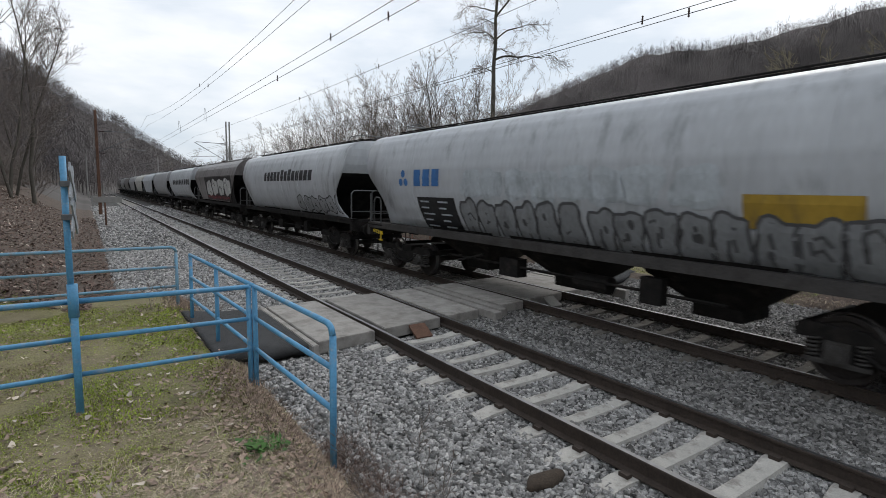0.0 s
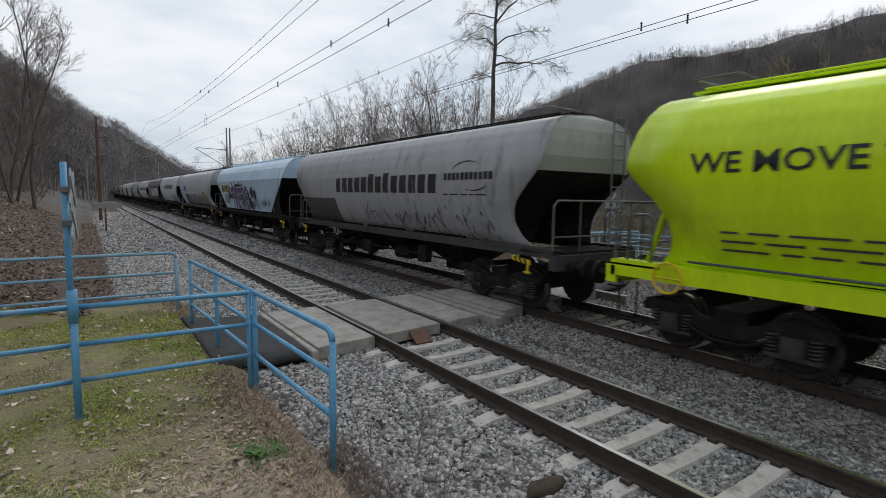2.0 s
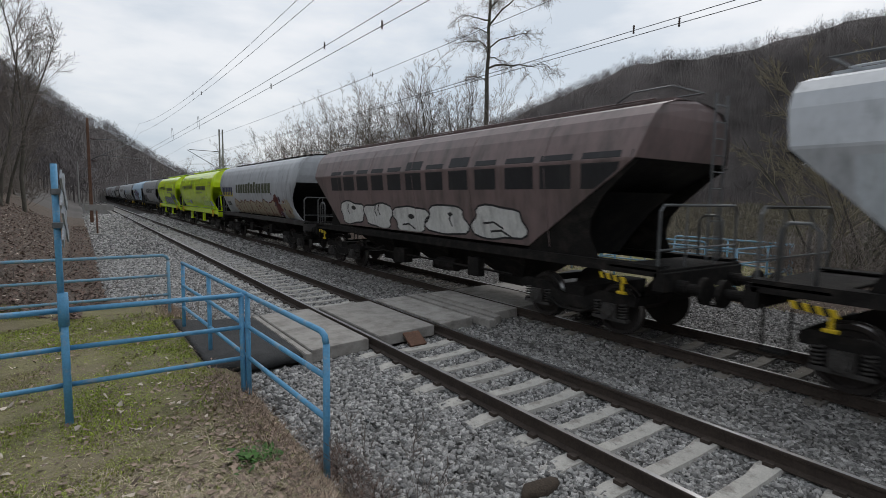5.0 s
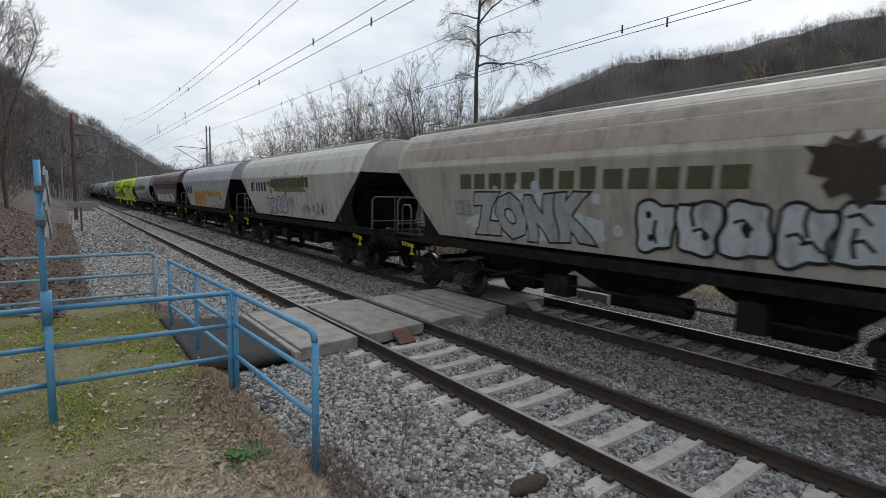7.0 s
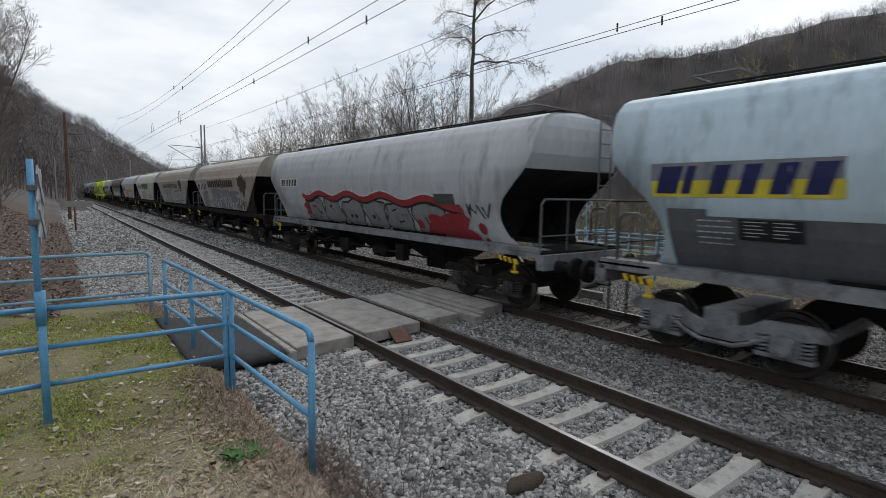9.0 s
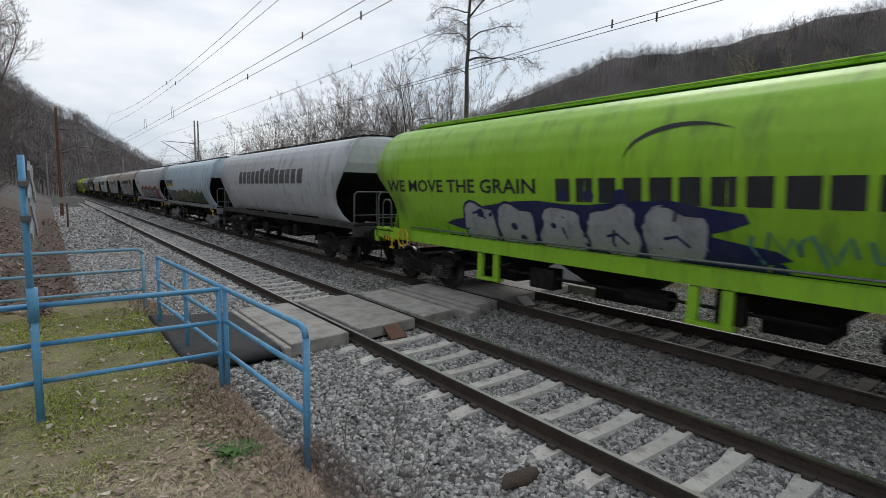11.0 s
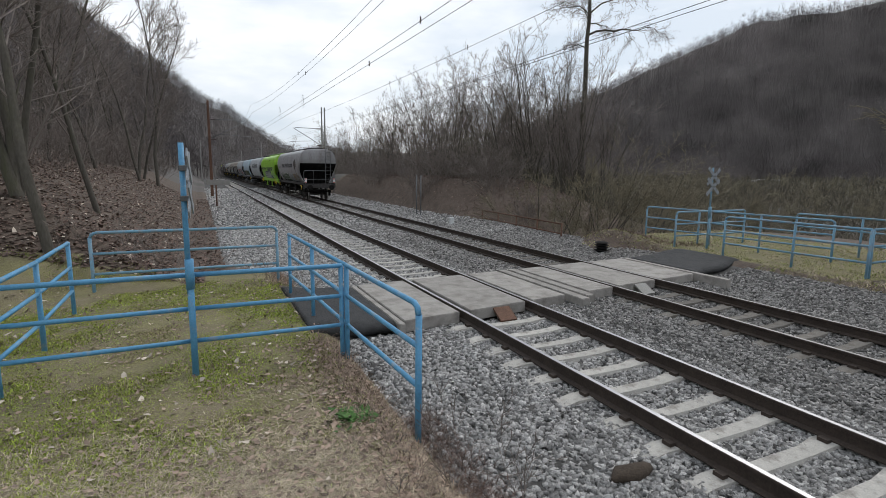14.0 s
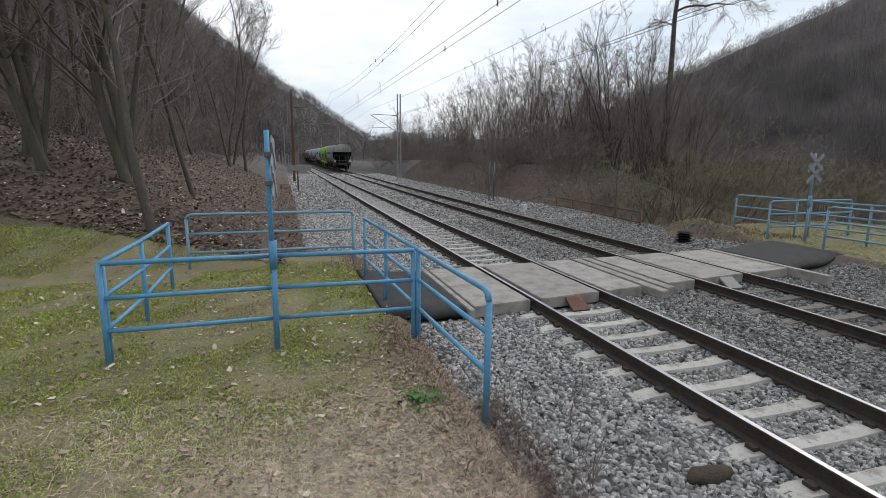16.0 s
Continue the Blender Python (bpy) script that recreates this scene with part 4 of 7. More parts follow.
def solebar_mesh(l, low):
    prof = [(-1.30, 1.40), (-1.0, 1.40), (-1.0, 1.37), (-1.26, 1.37), (-1.26, low + 0.03), (-1.16, low + 0.03), (-1.16, low), (-1.30, low)]
    n = len(prof)
    vs = [(x, s * l, z) for s in (-1, 1) for x, z in prof]
    fs = [(i, (i + 1) % n, n + (i + 1) % n, n + i) for i in range(n)] + [tuple(range(n - 1, -1, -1)), tuple(range(n, 2 * n))]
    return mesh_of("solebar", vs, fs, M["dark"])


def rib_mesh(kind, y):
    """Thin weld seam down the side sheet."""
    k = KINDS[kind]
    pts = [(-(np.interp(z, k["z"], k["w"]) + 0.004), y, z) for z in np.linspace(k["z"][0] + 0.02, k["z"][-3], 12)]
    return tube_mesh("seam", pts, 0.008, M["white"], 5)


WHEELSETS = []
WAGONS = []


def wagon(kind, s0, s1, body, label, frame_mat=None, roof=None, slope=None, rails=True, yellow_step=False, name="hopper_wagon", shift=0.0, bogie=None):
    """A grain hopper wagon between the coupling planes s0 and s1 (along the line at 0 s)."""
    half = (s1 - s0) / 2
    stretch = (half - 0.60) / 7.35
    k = KINDS[kind]
    reach = (half - 1.07) / k["fold"]
    w = thing(name, pose(FAR, (s0 + s1) / 2, 0), label, "freight wagon", "hopper wagons of the train")
    S = Matrix.Diagonal((1, reach, 1, 1))
    F = Matrix.Diagonal((1, stretch, 1, 1))
    back = pose(0, 0, 0, 0, 0, 180)
    for m in (S, back @ S):
        part("side_sheet", cached(("side", kind), lambda: side_sheet(kind)), w, m, mat=body)
        part("end_wall", cached(("end", kind), lambda: end_wall(kind)), w, m, mat=body)
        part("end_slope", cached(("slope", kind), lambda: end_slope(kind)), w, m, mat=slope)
        part("solebar", cached(("solebar", kind == "lime"), lambda: solebar_mesh(7.25, 1.12 if kind == "lime" else 1.22)), w, m @ S.inverted() @ F, mat=frame_mat)
    part("roof", cached(("roof", kind), lambda: roof_mesh(kind)), w, S, mat=roof or body)
    part("roof_hatch", cached(("walk", kind), lambda: walkway_mesh(k["l"][-1])), w, S, mat=body if kind != "barrel" else None)
    for y in (-4.4, -2.25, 0.0, 2.25, 4.4):
        part("seam", cached(("rib", kind, y), lambda: rib_mesh(kind, y)), w, S, mat=body)
    for y in (-2.9, 0, 2.9):
        part("discharge_hopper", cached("hopper", hopper_mesh), w, pose(0, y * stretch, 0))
    end = 7.25 * stretch
    for sgn in (1, -1):
        turn = pose(0, 0, 0) if sgn > 0 else back
        part("headstock", cached("headstock", lambda: box_mesh("headstock", -1.3, 1.3, -0.1, 0.1, 0.98, 1.3, M["dark"], 0.012)), w, turn @ pose(0, end, 0), mat=frame_mat)
        for sx in (-0.875, 0.875):
            part("buffer", cached("buffer", buffer_mesh), w, turn @ pose(sx, end + 0.1, 1.05))
        part("coupling", cached("coupling", lambda: tube_mesh("coupling", [(0, 0, 1.02), (0, 0.3, 0.95), (0, 0.62, 1.0)], 0.05, M["dark"], 8)), w, turn @ pose(0, end, 0))
        part("end_platform", cached("platform", lambda: box_mesh("end_platform", -1.3, 1.3, -0.95, 0.05, 1.30, 1.345, M["dark"], 0.005)), w, turn @ pose(0, end, 0))
        if rails:
            part("handrail", cached("handrail", handrail_mesh), w, turn @ pose(0, end - 0.05, 1.34))
            part("handrail", cached("side_grip", lambda: tube_mesh("handrail", [(0, 0, 0), (0, 0, 0.75), (0, 0.1, 0.85), (0, 0.35, 0.85), (0, 0.45, 0.75), (0, 0.45, 0)], 0.024, M["steel"], 6)), w, turn @ pose(-1.25, end - 0.75, 1.34))
        part("corner_step", cached("step", lambda: mesh_of("corner_step", *join(tube_arrays([(0, 0, 1.05), (0, 0, 0.45), (0, 0.35, 0.45), (0, 0.35, 1.05)], 0.02, 5), box_arrays(-0.12, 0.1, 0.0, 0.35, 0.43, 0.46)), M["dark"])), w, turn @ pose(-1.22 * 1, end - 0.5, 0))
        bf = part("bogie_frame", cached("bogie", bogie_frame), w, turn @ pose(0, end - 1.95, 0), mat=bogie)
        for ay in (-0.9, 0.9):
            for flip in (pose(0, ay, 0), pose(0, ay, 0, 0, 0, 180)):
                if (flip[0][0] > 0) == (sgn > 0):
                    part("axlebox", cached("axlebox", axlebox_mesh), bf, flip, mat=bogie)
                    for dy in (-0.27, 0.27):
                        part("spring", cached("spring", spring_mesh), bf, flip @ pose(0, dy, 0), mat=bogie)
        for ay in (-0.9, 0.9):
            ws = part("wheelset", cached("wheelset", axle_mesh), w, pose(0, 0, 0.46))
            ws.matrix_parent_inverse = pose(0, sgn * (end - 1.95) + ay, 0)
            part("wheel", cached("wheel", wheel_mesh), ws)
            part("wheel", cached("wheel", wheel_mesh), ws, pose(0, 0, 0, 0, 0, 180))
            WHEELSETS.append(ws)
    part("ladder", cached("ladder", lambda: ladder_mesh(3.05)), w, back @ pose(-0.75, max(k["l"][k["belly"]:]) * reach + 0.07, 1.35))
    part("brake_rigging", cached("rig", lambda: mesh_of("brake_rigging", *join(tube_arrays([(-1.05, -3.6, 0.78), (-1.05, 3.6, 0.78)], 0.03, 6), tube_arrays([(-0.9, -1.4, 0.72), (-0.9, -0.6, 0.72)], 0.17, 12),
         box_arrays(-1.15, -0.85, 0.9, 1.5, 0.55, 0.95), box_arrays(-1.2, -1.0, -2.6, -2.2, 0.6, 1.05), tube_arrays([(-1.2, 2.0, 0.95), (-1.2, 3.0, 0.7)], 0.03, 6)), M["dark"])), w)
    if yellow_step:
        for sgn in (1, -1):
            part("brake_lever", cached("lever", lever_mesh), w, pose(-0.28, sgn * (end - 0.8), 0.22) @ Matrix.Diagonal((0.8, 0.8, 0.8, 1)), label="yellow and black striped brake lever")
    WAGONS.append((w, (s0 + s1) / 2))
    w["stretch"], w["shift"] = reach, shift
    return w


SPEED = 20.2
LIME_P = paint("lime_paint", (0.60, 0.80, 0.012), (0.50, 0.66, 0.02), 0.12, 0.22)
GREEN_P = paint("green_paint", (0.27, 0.52, 0.03), (0.14, 0.24, 0.03), 0.35, 0.4)
P = {
    "pale": paint("pale_grey_paint", (0.52, 0.54, 0.56)),
    "grey": paint("grey_paint", (0.36, 0.36, 0.37)),
    "dull": paint("dull_grey_paint", (0.48, 0.50, 0.525)),
    "blue": paint("light_blue_paint", (0.50, 0.66, 0.80), amount=0.2),
    "ice": paint("ice_blue_grey_paint", (0.50, 0.62, 0.70), amount=0.35),
    "cream": paint("dirty_white_paint", (0.58, 0.57, 0.53), (0.36, 0.335, 0.29), 0.45),
    "beige": paint("beige_grey_paint", (0.42, 0.395, 0.355), (0.22, 0.195, 0.165), 0.5),
    "brown": paint("brown_grey_paint", (0.41, 0.37, 0.325), (0.25, 0.215, 0.185), 0.5),
    "worn": paint("worn_grey_paint", (0.37, 0.365, 0.37), (0.20, 0.165, 0.15), 0.5),
    "maroon": paint("faded_maroon_paint", (0.20, 0.145, 0.14), (0.09, 0.075, 0.07), 0.55),
    "dark": paint("dark_grey_paint", (0.20, 0.185, 0.18), (0.08, 0.07, 0.065), 0.6),
}
TRAIN = []
for i, (kd, bd, lb) in enumerate((("barrel", "pale", "pale grey rounded hopper wagon with dark lettering and graffiti"), ("angular", "dark", "dark grey angular hopper wagon with black and white graffiti"),
        ("barrel", "pale", "pale grey rounded grain hopper wagon"), ("barrel", "grey", "grey rounded grain hopper wagon, dusty"), ("angular", "dull", "dull grey angular grain hopper wagon"),
        ("angular", "cream", "dirty cream angular grain hopper wagon"), ("angular", "grey", "grey angular grain hopper wagon"), ("barrel", "dark", "dark grey rounded grain hopper wagon"),
        ("barrel", "grey", "grey rounded grain hopper wagon, dusty"), ("barrel", "dark", "dark grey rounded grain hopper wagon"))):
    TRAIN.append(wagon(kd, 16.0 + 15.9 * i, 31.9 + 15.9 * i, P[bd], lb))
W_VTG = wagon("barrel", -1.17, 16.0, P["dull"], "blue-grey rounded hopper wagon with faded graffiti and a blue emblem", frame_mat=M["frame"], yellow_step=True, shift=-0.515)
W_BLUE = wagon("angular", -17.7, -1.17, P["blue"], "light blue angular hopper wagon with purple graffiti", yellow_step=True, shift=-0.715)
W_TRANS = wagon("barrel", -33.95, -17.7, P["grey"], "grey rounded hopper wagon with dark slanted lettering", frame_mat=M["frame"], yellow_step=True, shift=-0.225)
W_LIME = wagon("lime", -49.4, -33.95, LIME_P, "lime green hopper wagon with dark lettering and blue graffiti", frame_mat=LIME_P, slope=LIME_P)
W_LIME2 = wagon("lime", -65.1, -49.4, LIME_P, "clean lime green hopper wagon with dark lettering", frame_mat=LIME_P, slope=LIME_P)
W_ROSE = wagon("barrel", -81.0, -65.1, P["dull"], "grey rounded hopper wagon with yellow and rust-red graffiti", frame_mat=M["frame"])
W_DARK = wagon("angular", -97.0, -81.0, P["maroon"], "dark brown-grey angular hopper wagon with white graffiti", yellow_step=True)
W_ORANGE = wagon("angular", -112.95, -97.0, P["dull"], "grey angular hopper wagon with orange graffiti", yellow_step=True)
W_WHITE = wagon("angular", -128.15, -112.95, P["cream"], "dirty white angular hopper wagon with small tags", yellow_step=True)
W_ZONK = wagon("angular", -143.6, -128.15, P["beige"], "beige-grey angular hopper wagon with large silver graffiti", yellow_step=True)
W_BROWN = wagon("angular", -158.7, -143.6, P["brown"], "grimy brown angular hopper wagon with violet graffiti", yellow_step=True)
W_RED = wagon("barrel", -175.6, -158.7, P["dull"], "grey rounded hopper wagon with red-edged graffiti", frame_mat=M["pale_frame"], yellow_step=True, shift=-0.2)
W_ICE = wagon("barrel", -192.0, -175.6, P["ice"], "ice blue rounded hopper wagon with a yellow and grey name board", frame_mat=M["pale_frame"], yellow_step=True, shift=-0.2, bogie=M["pale_frame"])
W_GREY = wagon("barrel", -208.4, -192.0, P["pale"], "pale grey rounded hopper wagon with faint lettering", frame_mat=M["frame"])
W_GREEN = wagon("lime", -224.7, -208.4, GREEN_P, "leaf green hopper wagon with dark lettering and blue graffiti", frame_mat=GREEN_P, slope=GREEN_P, yellow_step=True)
W_LAST = wagon("barrel", -240.3, -224.7, P["worn"], "grey rounded last wagon with a dark cat-like stain and green graffiti", yellow_step=True, frame_mat=M["frame"])
ROAD = []

# ---------------------------------------------------------------- trees
def strips(lines, sides):
    """Tapered tubes for many branches at once: lines of (points, radii)."""
    vs, fs = [], []
    for pts, rad in lines:
        o = len(vs)
        d = np.diff(pts, axis=0)
        d = np.vstack([d, d[-1]])
        d /= np.linalg.norm(d, axis=1)[:, None] + 1e-9
        ref = np.array([0.0, 0.0, 1.0]) if abs(d[0, 2]) < 0.8 else np.array([1.0, 0.0, 0.0])
        u = np.cross(d, ref)
        u /= np.linalg.norm(u, axis=1)[:, None] + 1e-9
        v = np.cross(d, u)
        for k in range(sides):
            a = 2 * math.pi * k / sides
            vs.append(pts + (u * math.cos(a) + v * math.sin(a)) * rad[:, None])
        o = sum(len(q) for q in vs) - sides * len(pts)
        n = len(pts)
        for k in range(sides):
            k2 = (k + 1) % sides
            for i in range(n - 1):
                fs.append((o + k * n + i, o + k2 * n + i, o + k2 * n + i + 1, o + k * n + i + 1))
    return np.vstack(vs), np.array(fs)


def grow(seed, height_m, stems=1, spread=0.15, levels=4, kids=(9, 6, 5), angle=(45, 45, 40), ratio=(0.5, 0.5, 0.5), up=0.12, r0=0.12, start=0.3, wiggle=0.12, lean=(0, 0), tip=0.006, droop=0.0, flat=0.0, limb=0.34):
    g = np.random.default_rng(seed)
    thick, thin, firsts = [], [], []

    def branch(p, d, length, rad, lev):
        n = (7, 5, 4, 3)[lev]
        pts, q = [p], p
        dd = d / np.linalg.norm(d)
        for i in range(n - 1):
            grav = up if lev < 3 else up * 0.6
            dd = dd + g.normal(0, wiggle, 3) + np.array([0, 0, grav - droop * (lev == 1)])
            dd /= np.linalg.norm(dd)
            q = q + dd * length / (n - 1)
            pts.append(q)
        pts = np.array(pts)
        rad_line = np.linspace(rad, max(rad * (0.25 if lev else 0.18), tip), n)
        if lev == 0 and rad > 0.03:
            firsts.append(len(thick))
        (thick if lev <= 1 and rad > 0.03 else thin).append((pts, rad_line))
        if lev >= levels - 1:
            return
        m = kids[lev]
        for _ in range(int(m * g.uniform(0.75, 1.25))):
            t = g.uniform(start if lev == 0 else 0.2, 1.0)
            f = t * (n - 1)
            i = min(int(f), n - 2)
            pos = pts[i] + (pts[i + 1] - pts[i]) * (f - i)
            ax = pts[i + 1] - pts[i]
            ax /= np.linalg.norm(ax)
            side = np.cross(ax, g.normal(0, 1, 3))
            side /= np.linalg.norm(side) + 1e-9
            a = math.radians(angle[lev] * g.uniform(0.6, 1.3))
            nd = ax * math.cos(a) + side * math.sin(a)
            if flat:
                nd[2] *= 1 - flat
            ln = length * ratio[lev] * g.uniform(0.6, 1.15) * (1.15 - 0.55 * t)
            branch(pos, nd, ln, max(rad * (limb if lev == 0 else 0.5) * (1.1 - 0.5 * t), tip * 1.2), lev + 1)

    for s in range(stems):
        a = g.uniform(0, 6.28)
        d = np.array([math.cos(a) * spread * g.uniform(0.3, 1.3) + lean[0], math.sin(a) * spread * g.uniform(0.3, 1.3) + lean[1], 1.0])
        off = np.array([math.cos(a), math.sin(a), 0]) * (0.12 * stems ** 0.5 if stems > 1 else 0) * g.uniform(0.3, 1.5)
        off[2] = -0.3
        branch(off, d, height_m * (g.uniform(0.7, 1.0) if stems > 1 else 1), r0 * (g.uniform(0.5, 1.0) if stems > 1 else 1), 0)
    return thick, thin, firsts


def tree_thing(name, label, category, spec, bark, twig):
    """A bare tree: each stem with its main limbs, and the crown of twigs."""
    thick, thin, firsts = grow(**spec) if spec else alder()
    t = thing(name, pose(0, 0, -500), label, category)
    for a, b in zip(firsts, firsts[1:] + [len(thick)]):
        vs, fs = strips(thick[a:b], 7)
        me = mesh_np("trunk", vs, fs, M[bark], 4)
        me.polygons.foreach_set("use_smooth", [True] * len(me.polygons))
        part("trunk", me, t)
    vs, fs = strips(thin, 3)
    part("crown", mesh_np("crown", vs, fs, M[twig], 4), t)
    return t


def plant(proto, x, y, turn=0.0, size=1.0, sink=0.0, first=False, label=""):
    z = float(height(x, y)) - sink
    m = pose(x, y, z, 0, 0, turn) @ Matrix.Diagonal((size, size, size, 1))
    if first:
        proto.matrix_basis = m
        ob = proto
    else:
        ob = copy_thing(proto, m)
        ob.matrix_basis = m
    if label:
        ob["label"] = label
    return ob


def grove(protos, places):
    """Plants the places, the first of each kind with the prototype itself."""
    used = set()
    for k, x, y, turn, size in places:
        plant(protos[k], x, y, turn, size, first=k not in used)
        used.add(k)


shrub = [
    tree_thing("alder_clump", "tall bare multi-stemmed alder clump with fine grey-brown twigs", "tree", dict(seed=11, height_m=10.0, stems=8, spread=0.26, kids=(12, 6, 5), angle=(30, 32, 36), ratio=(0.44, 0.48, 0.5), up=0.06, r0=0.07, start=0.08, tip=0.0055), "bark", "twig"),
    tree_thing("alder_clump", "bare bushy riverside tree with dense brown twigs", "tree", dict(seed=12, height_m=9.0, stems=9, spread=0.40, kids=(11, 6, 5), angle=(32, 34, 36), ratio=(0.46, 0.48, 0.5), up=0.06, r0=0.055, start=0.06, tip=0.0055), "bark", "twig"),
    tree_thing("alder_clump", "bare upright trees with brown twigs", "tree", dict(seed=13, height_m=11.0, stems=7, spread=0.20, kids=(13, 6, 5), angle=(30, 32, 36), ratio=(0.42, 0.48, 0.5), up=0.06, r0=0.08, start=0.12, tip=0.0055), "bark", "twig"),
]
brush = [
    tree_thing("willow_bush", "sprawling bare willow bush with arching olive branches", "bush", dict(seed=21, height_m=6.0, stems=11, spread=0.55, kids=(8, 6, 5), angle=(30, 30, 32), ratio=(0.42, 0.50, 0.55), up=0.01, r0=0.045, start=0.25, tip=0.0055), "bark", "twig_green"),
    tree_thing("thorn_bush", "low tangled bare brown bush", "bush", dict(seed=22, height_m=3.0, stems=16, spread=0.8, kids=(8, 5, 3), angle=(36, 38, 40), ratio=(0.45, 0.5, 0.5), up=0.0, r0=0.018, start=0.15, tip=0.0055), "bark", "twig"),
    tree_thing("willow_bush", "wide bare bush with leaning branches", "bush", dict(seed=23, height_m=7.0, stems=8, spread=0.40, kids=(9, 6, 5), angle=(32, 32, 34), ratio=(0.42, 0.50, 0.55), up=0.0, r0=0.06, start=0.25, lean=(0.5, -0.2), tip=0.0055), "bark", "twig_green"),
]
timber = [
    tree_thing("tall_tree", "tall bare tree with a dark mossy trunk on the bank", "tree", dict(seed=31, height_m=17, stems=1, spread=0.05, kids=(22, 9, 6), angle=(48, 40, 36), ratio=(0.27, 0.50, 0.55), up=0.05, r0=0.15, start=0.14, tip=0.006, wiggle=0.09, limb=0.28), "bark", "twig"),
    tree_thing("tall_tree", "bare forked tree with mossy twin trunks on the leafy bank", "tree", dict(seed=32, height_m=16, stems=3, spread=0.09, kids=(18, 8, 6), angle=(46, 40, 36), ratio=(0.26, 0.50, 0.55), up=0.06, r0=0.155, start=0.14, tip=0.006, wiggle=0.085, limb=0.25), "bark", "twig"),
    tree_thing("tall_tree", "slender bare tree with fine drooping twigs", "tree", dict(seed=33, height_m=13, stems=1, spread=0.08, kids=(26, 9, 6), angle=(40, 38, 36), ratio=(0.26, 0.52, 0.55), up=0.06, r0=0.105, start=0.14, tip=0.006, wiggle=0.085, limb=0.28), "bark", "twig"),
]

def alder():
    """Lone alder: one tall stem and a few long crooked limbs whose ends break into hanging sprays of twigs."""
    g = np.random.default_rng(46)
    thick, thin = [], []
    n = 14
    stem = np.array([(0.25 * math.sin(2.2 * i / n) + g.normal(0, 0.05), 0.2 * math.sin(3.1 * i / n) + g.normal(0, 0.05), -0.4 + 20.9 * i / (n - 1)) for i in range(n)])
    thick.append((stem, np.linspace(0.25, 0.05, n)))

    def shoot(p, d, ln, rad, lev):
        m = 6 if lev == 1 else 4
        pts = [p]
        for k in range(m - 1):
            d = d + g.normal(0, 0.30, 3) + np.array([0, 0, -0.10 if lev < 3 else -0.03])
            d = d / np.linalg.norm(d)
            pts.append(pts[-1] + d * ln / (m - 1))
        pts = np.array(pts)
        thin.append((pts, np.linspace(rad, max(0.35 * rad, 0.0055), m)))
        if lev < 4:
            for _ in range((0, 7, 5, 3)[lev]):
                q = pts[g.integers(1, m)]
                e = d + g.normal(0, 0.75, 3)
                shoot(q, e / np.linalg.norm(e), ln * g.uniform(0.4, 0.7), max(rad * 0.55, 0.0065), lev + 1)

    # height on the stem, bearing from across the line of sight, length, rise
    for z, turn, ln, rise in ((10.2, 150, 1.3, 0.9), (11.3, 6, 4.3, 0.9), (12.0, 60, 1.8, 0.5), (12.7, -12, 2.3, 0.9), (12.6, 185, 2.4, 0.9), (13.6, 130, 2.0, 0.9), (14.7, 172, 2.0, 0.7), (14.3, -20, 3.4, 2.2),
                              (15.6, 80, 1.8, 1.0), (16.0, 190, 1.6, 1.4), (16.6, 8, 2.4, 1.8), (17.4, 165, 1.7, 1.3), (18.5, 20, 1.7, 1.6), (19.2, 185, 1.3, 1.3), (11.8, 250, 1.8, 0.6), (15.2, 270, 1.8, 0.8)):
        a = math.radians(-39 + turn)
        d = np.array([math.cos(a), math.sin(a), 0.0])
        m = 9
        p0 = np.array([np.interp(z, stem[:, 2], stem[:, 0]), np.interp(z, stem[:, 2], stem[:, 1]), z])
        off = np.cumsum(g.normal(0, 0.055 * ln ** 0.6, (m, 3)), axis=0)
        off[0] = 0
        pts = np.array([p0 + d * ln * t + off[k] + np.array([0, 0, rise * (1.9 * t - 1.15 * t * t)]) for k, t in enumerate(np.linspace(0, 1, m))])
        thick.append((pts, np.linspace(0.035 + 0.011 * ln, 0.016, m)))
        for k in range(3, m):
            e = pts[k] - pts[k - 1]
            e /= np.linalg.norm(e)
            for _ in range(2 if k < m - 1 else 4):
                e2 = e + g.normal(0, 0.5, 3)
                shoot(pts[k], e2 / np.linalg.norm(e2), 0.45 + 0.22 * ln * g.uniform(0.6, 1.2), 0.014, 2)
    for _ in range(14):
        t = g.uniform(0.35, 0.97)
        p = np.array([np.interp(20.5 * t, stem[:, 2], stem[:, k]) for k in range(3)])
        e = np.append(g.normal(0, 1, 2), 0.5)
        shoot(p, e / np.linalg.norm(e), 0.8, 0.014, 2)
    return thick, thin, [0]


lone = tree_thing("lone_alder", "tall lone bare alder with spreading upper branches", "tree", None, "bark", "twig")
plant(lone, 19.75, 29.6, 0, 1.0, first=True)

tg = np.random.default_rng(77)
places = []
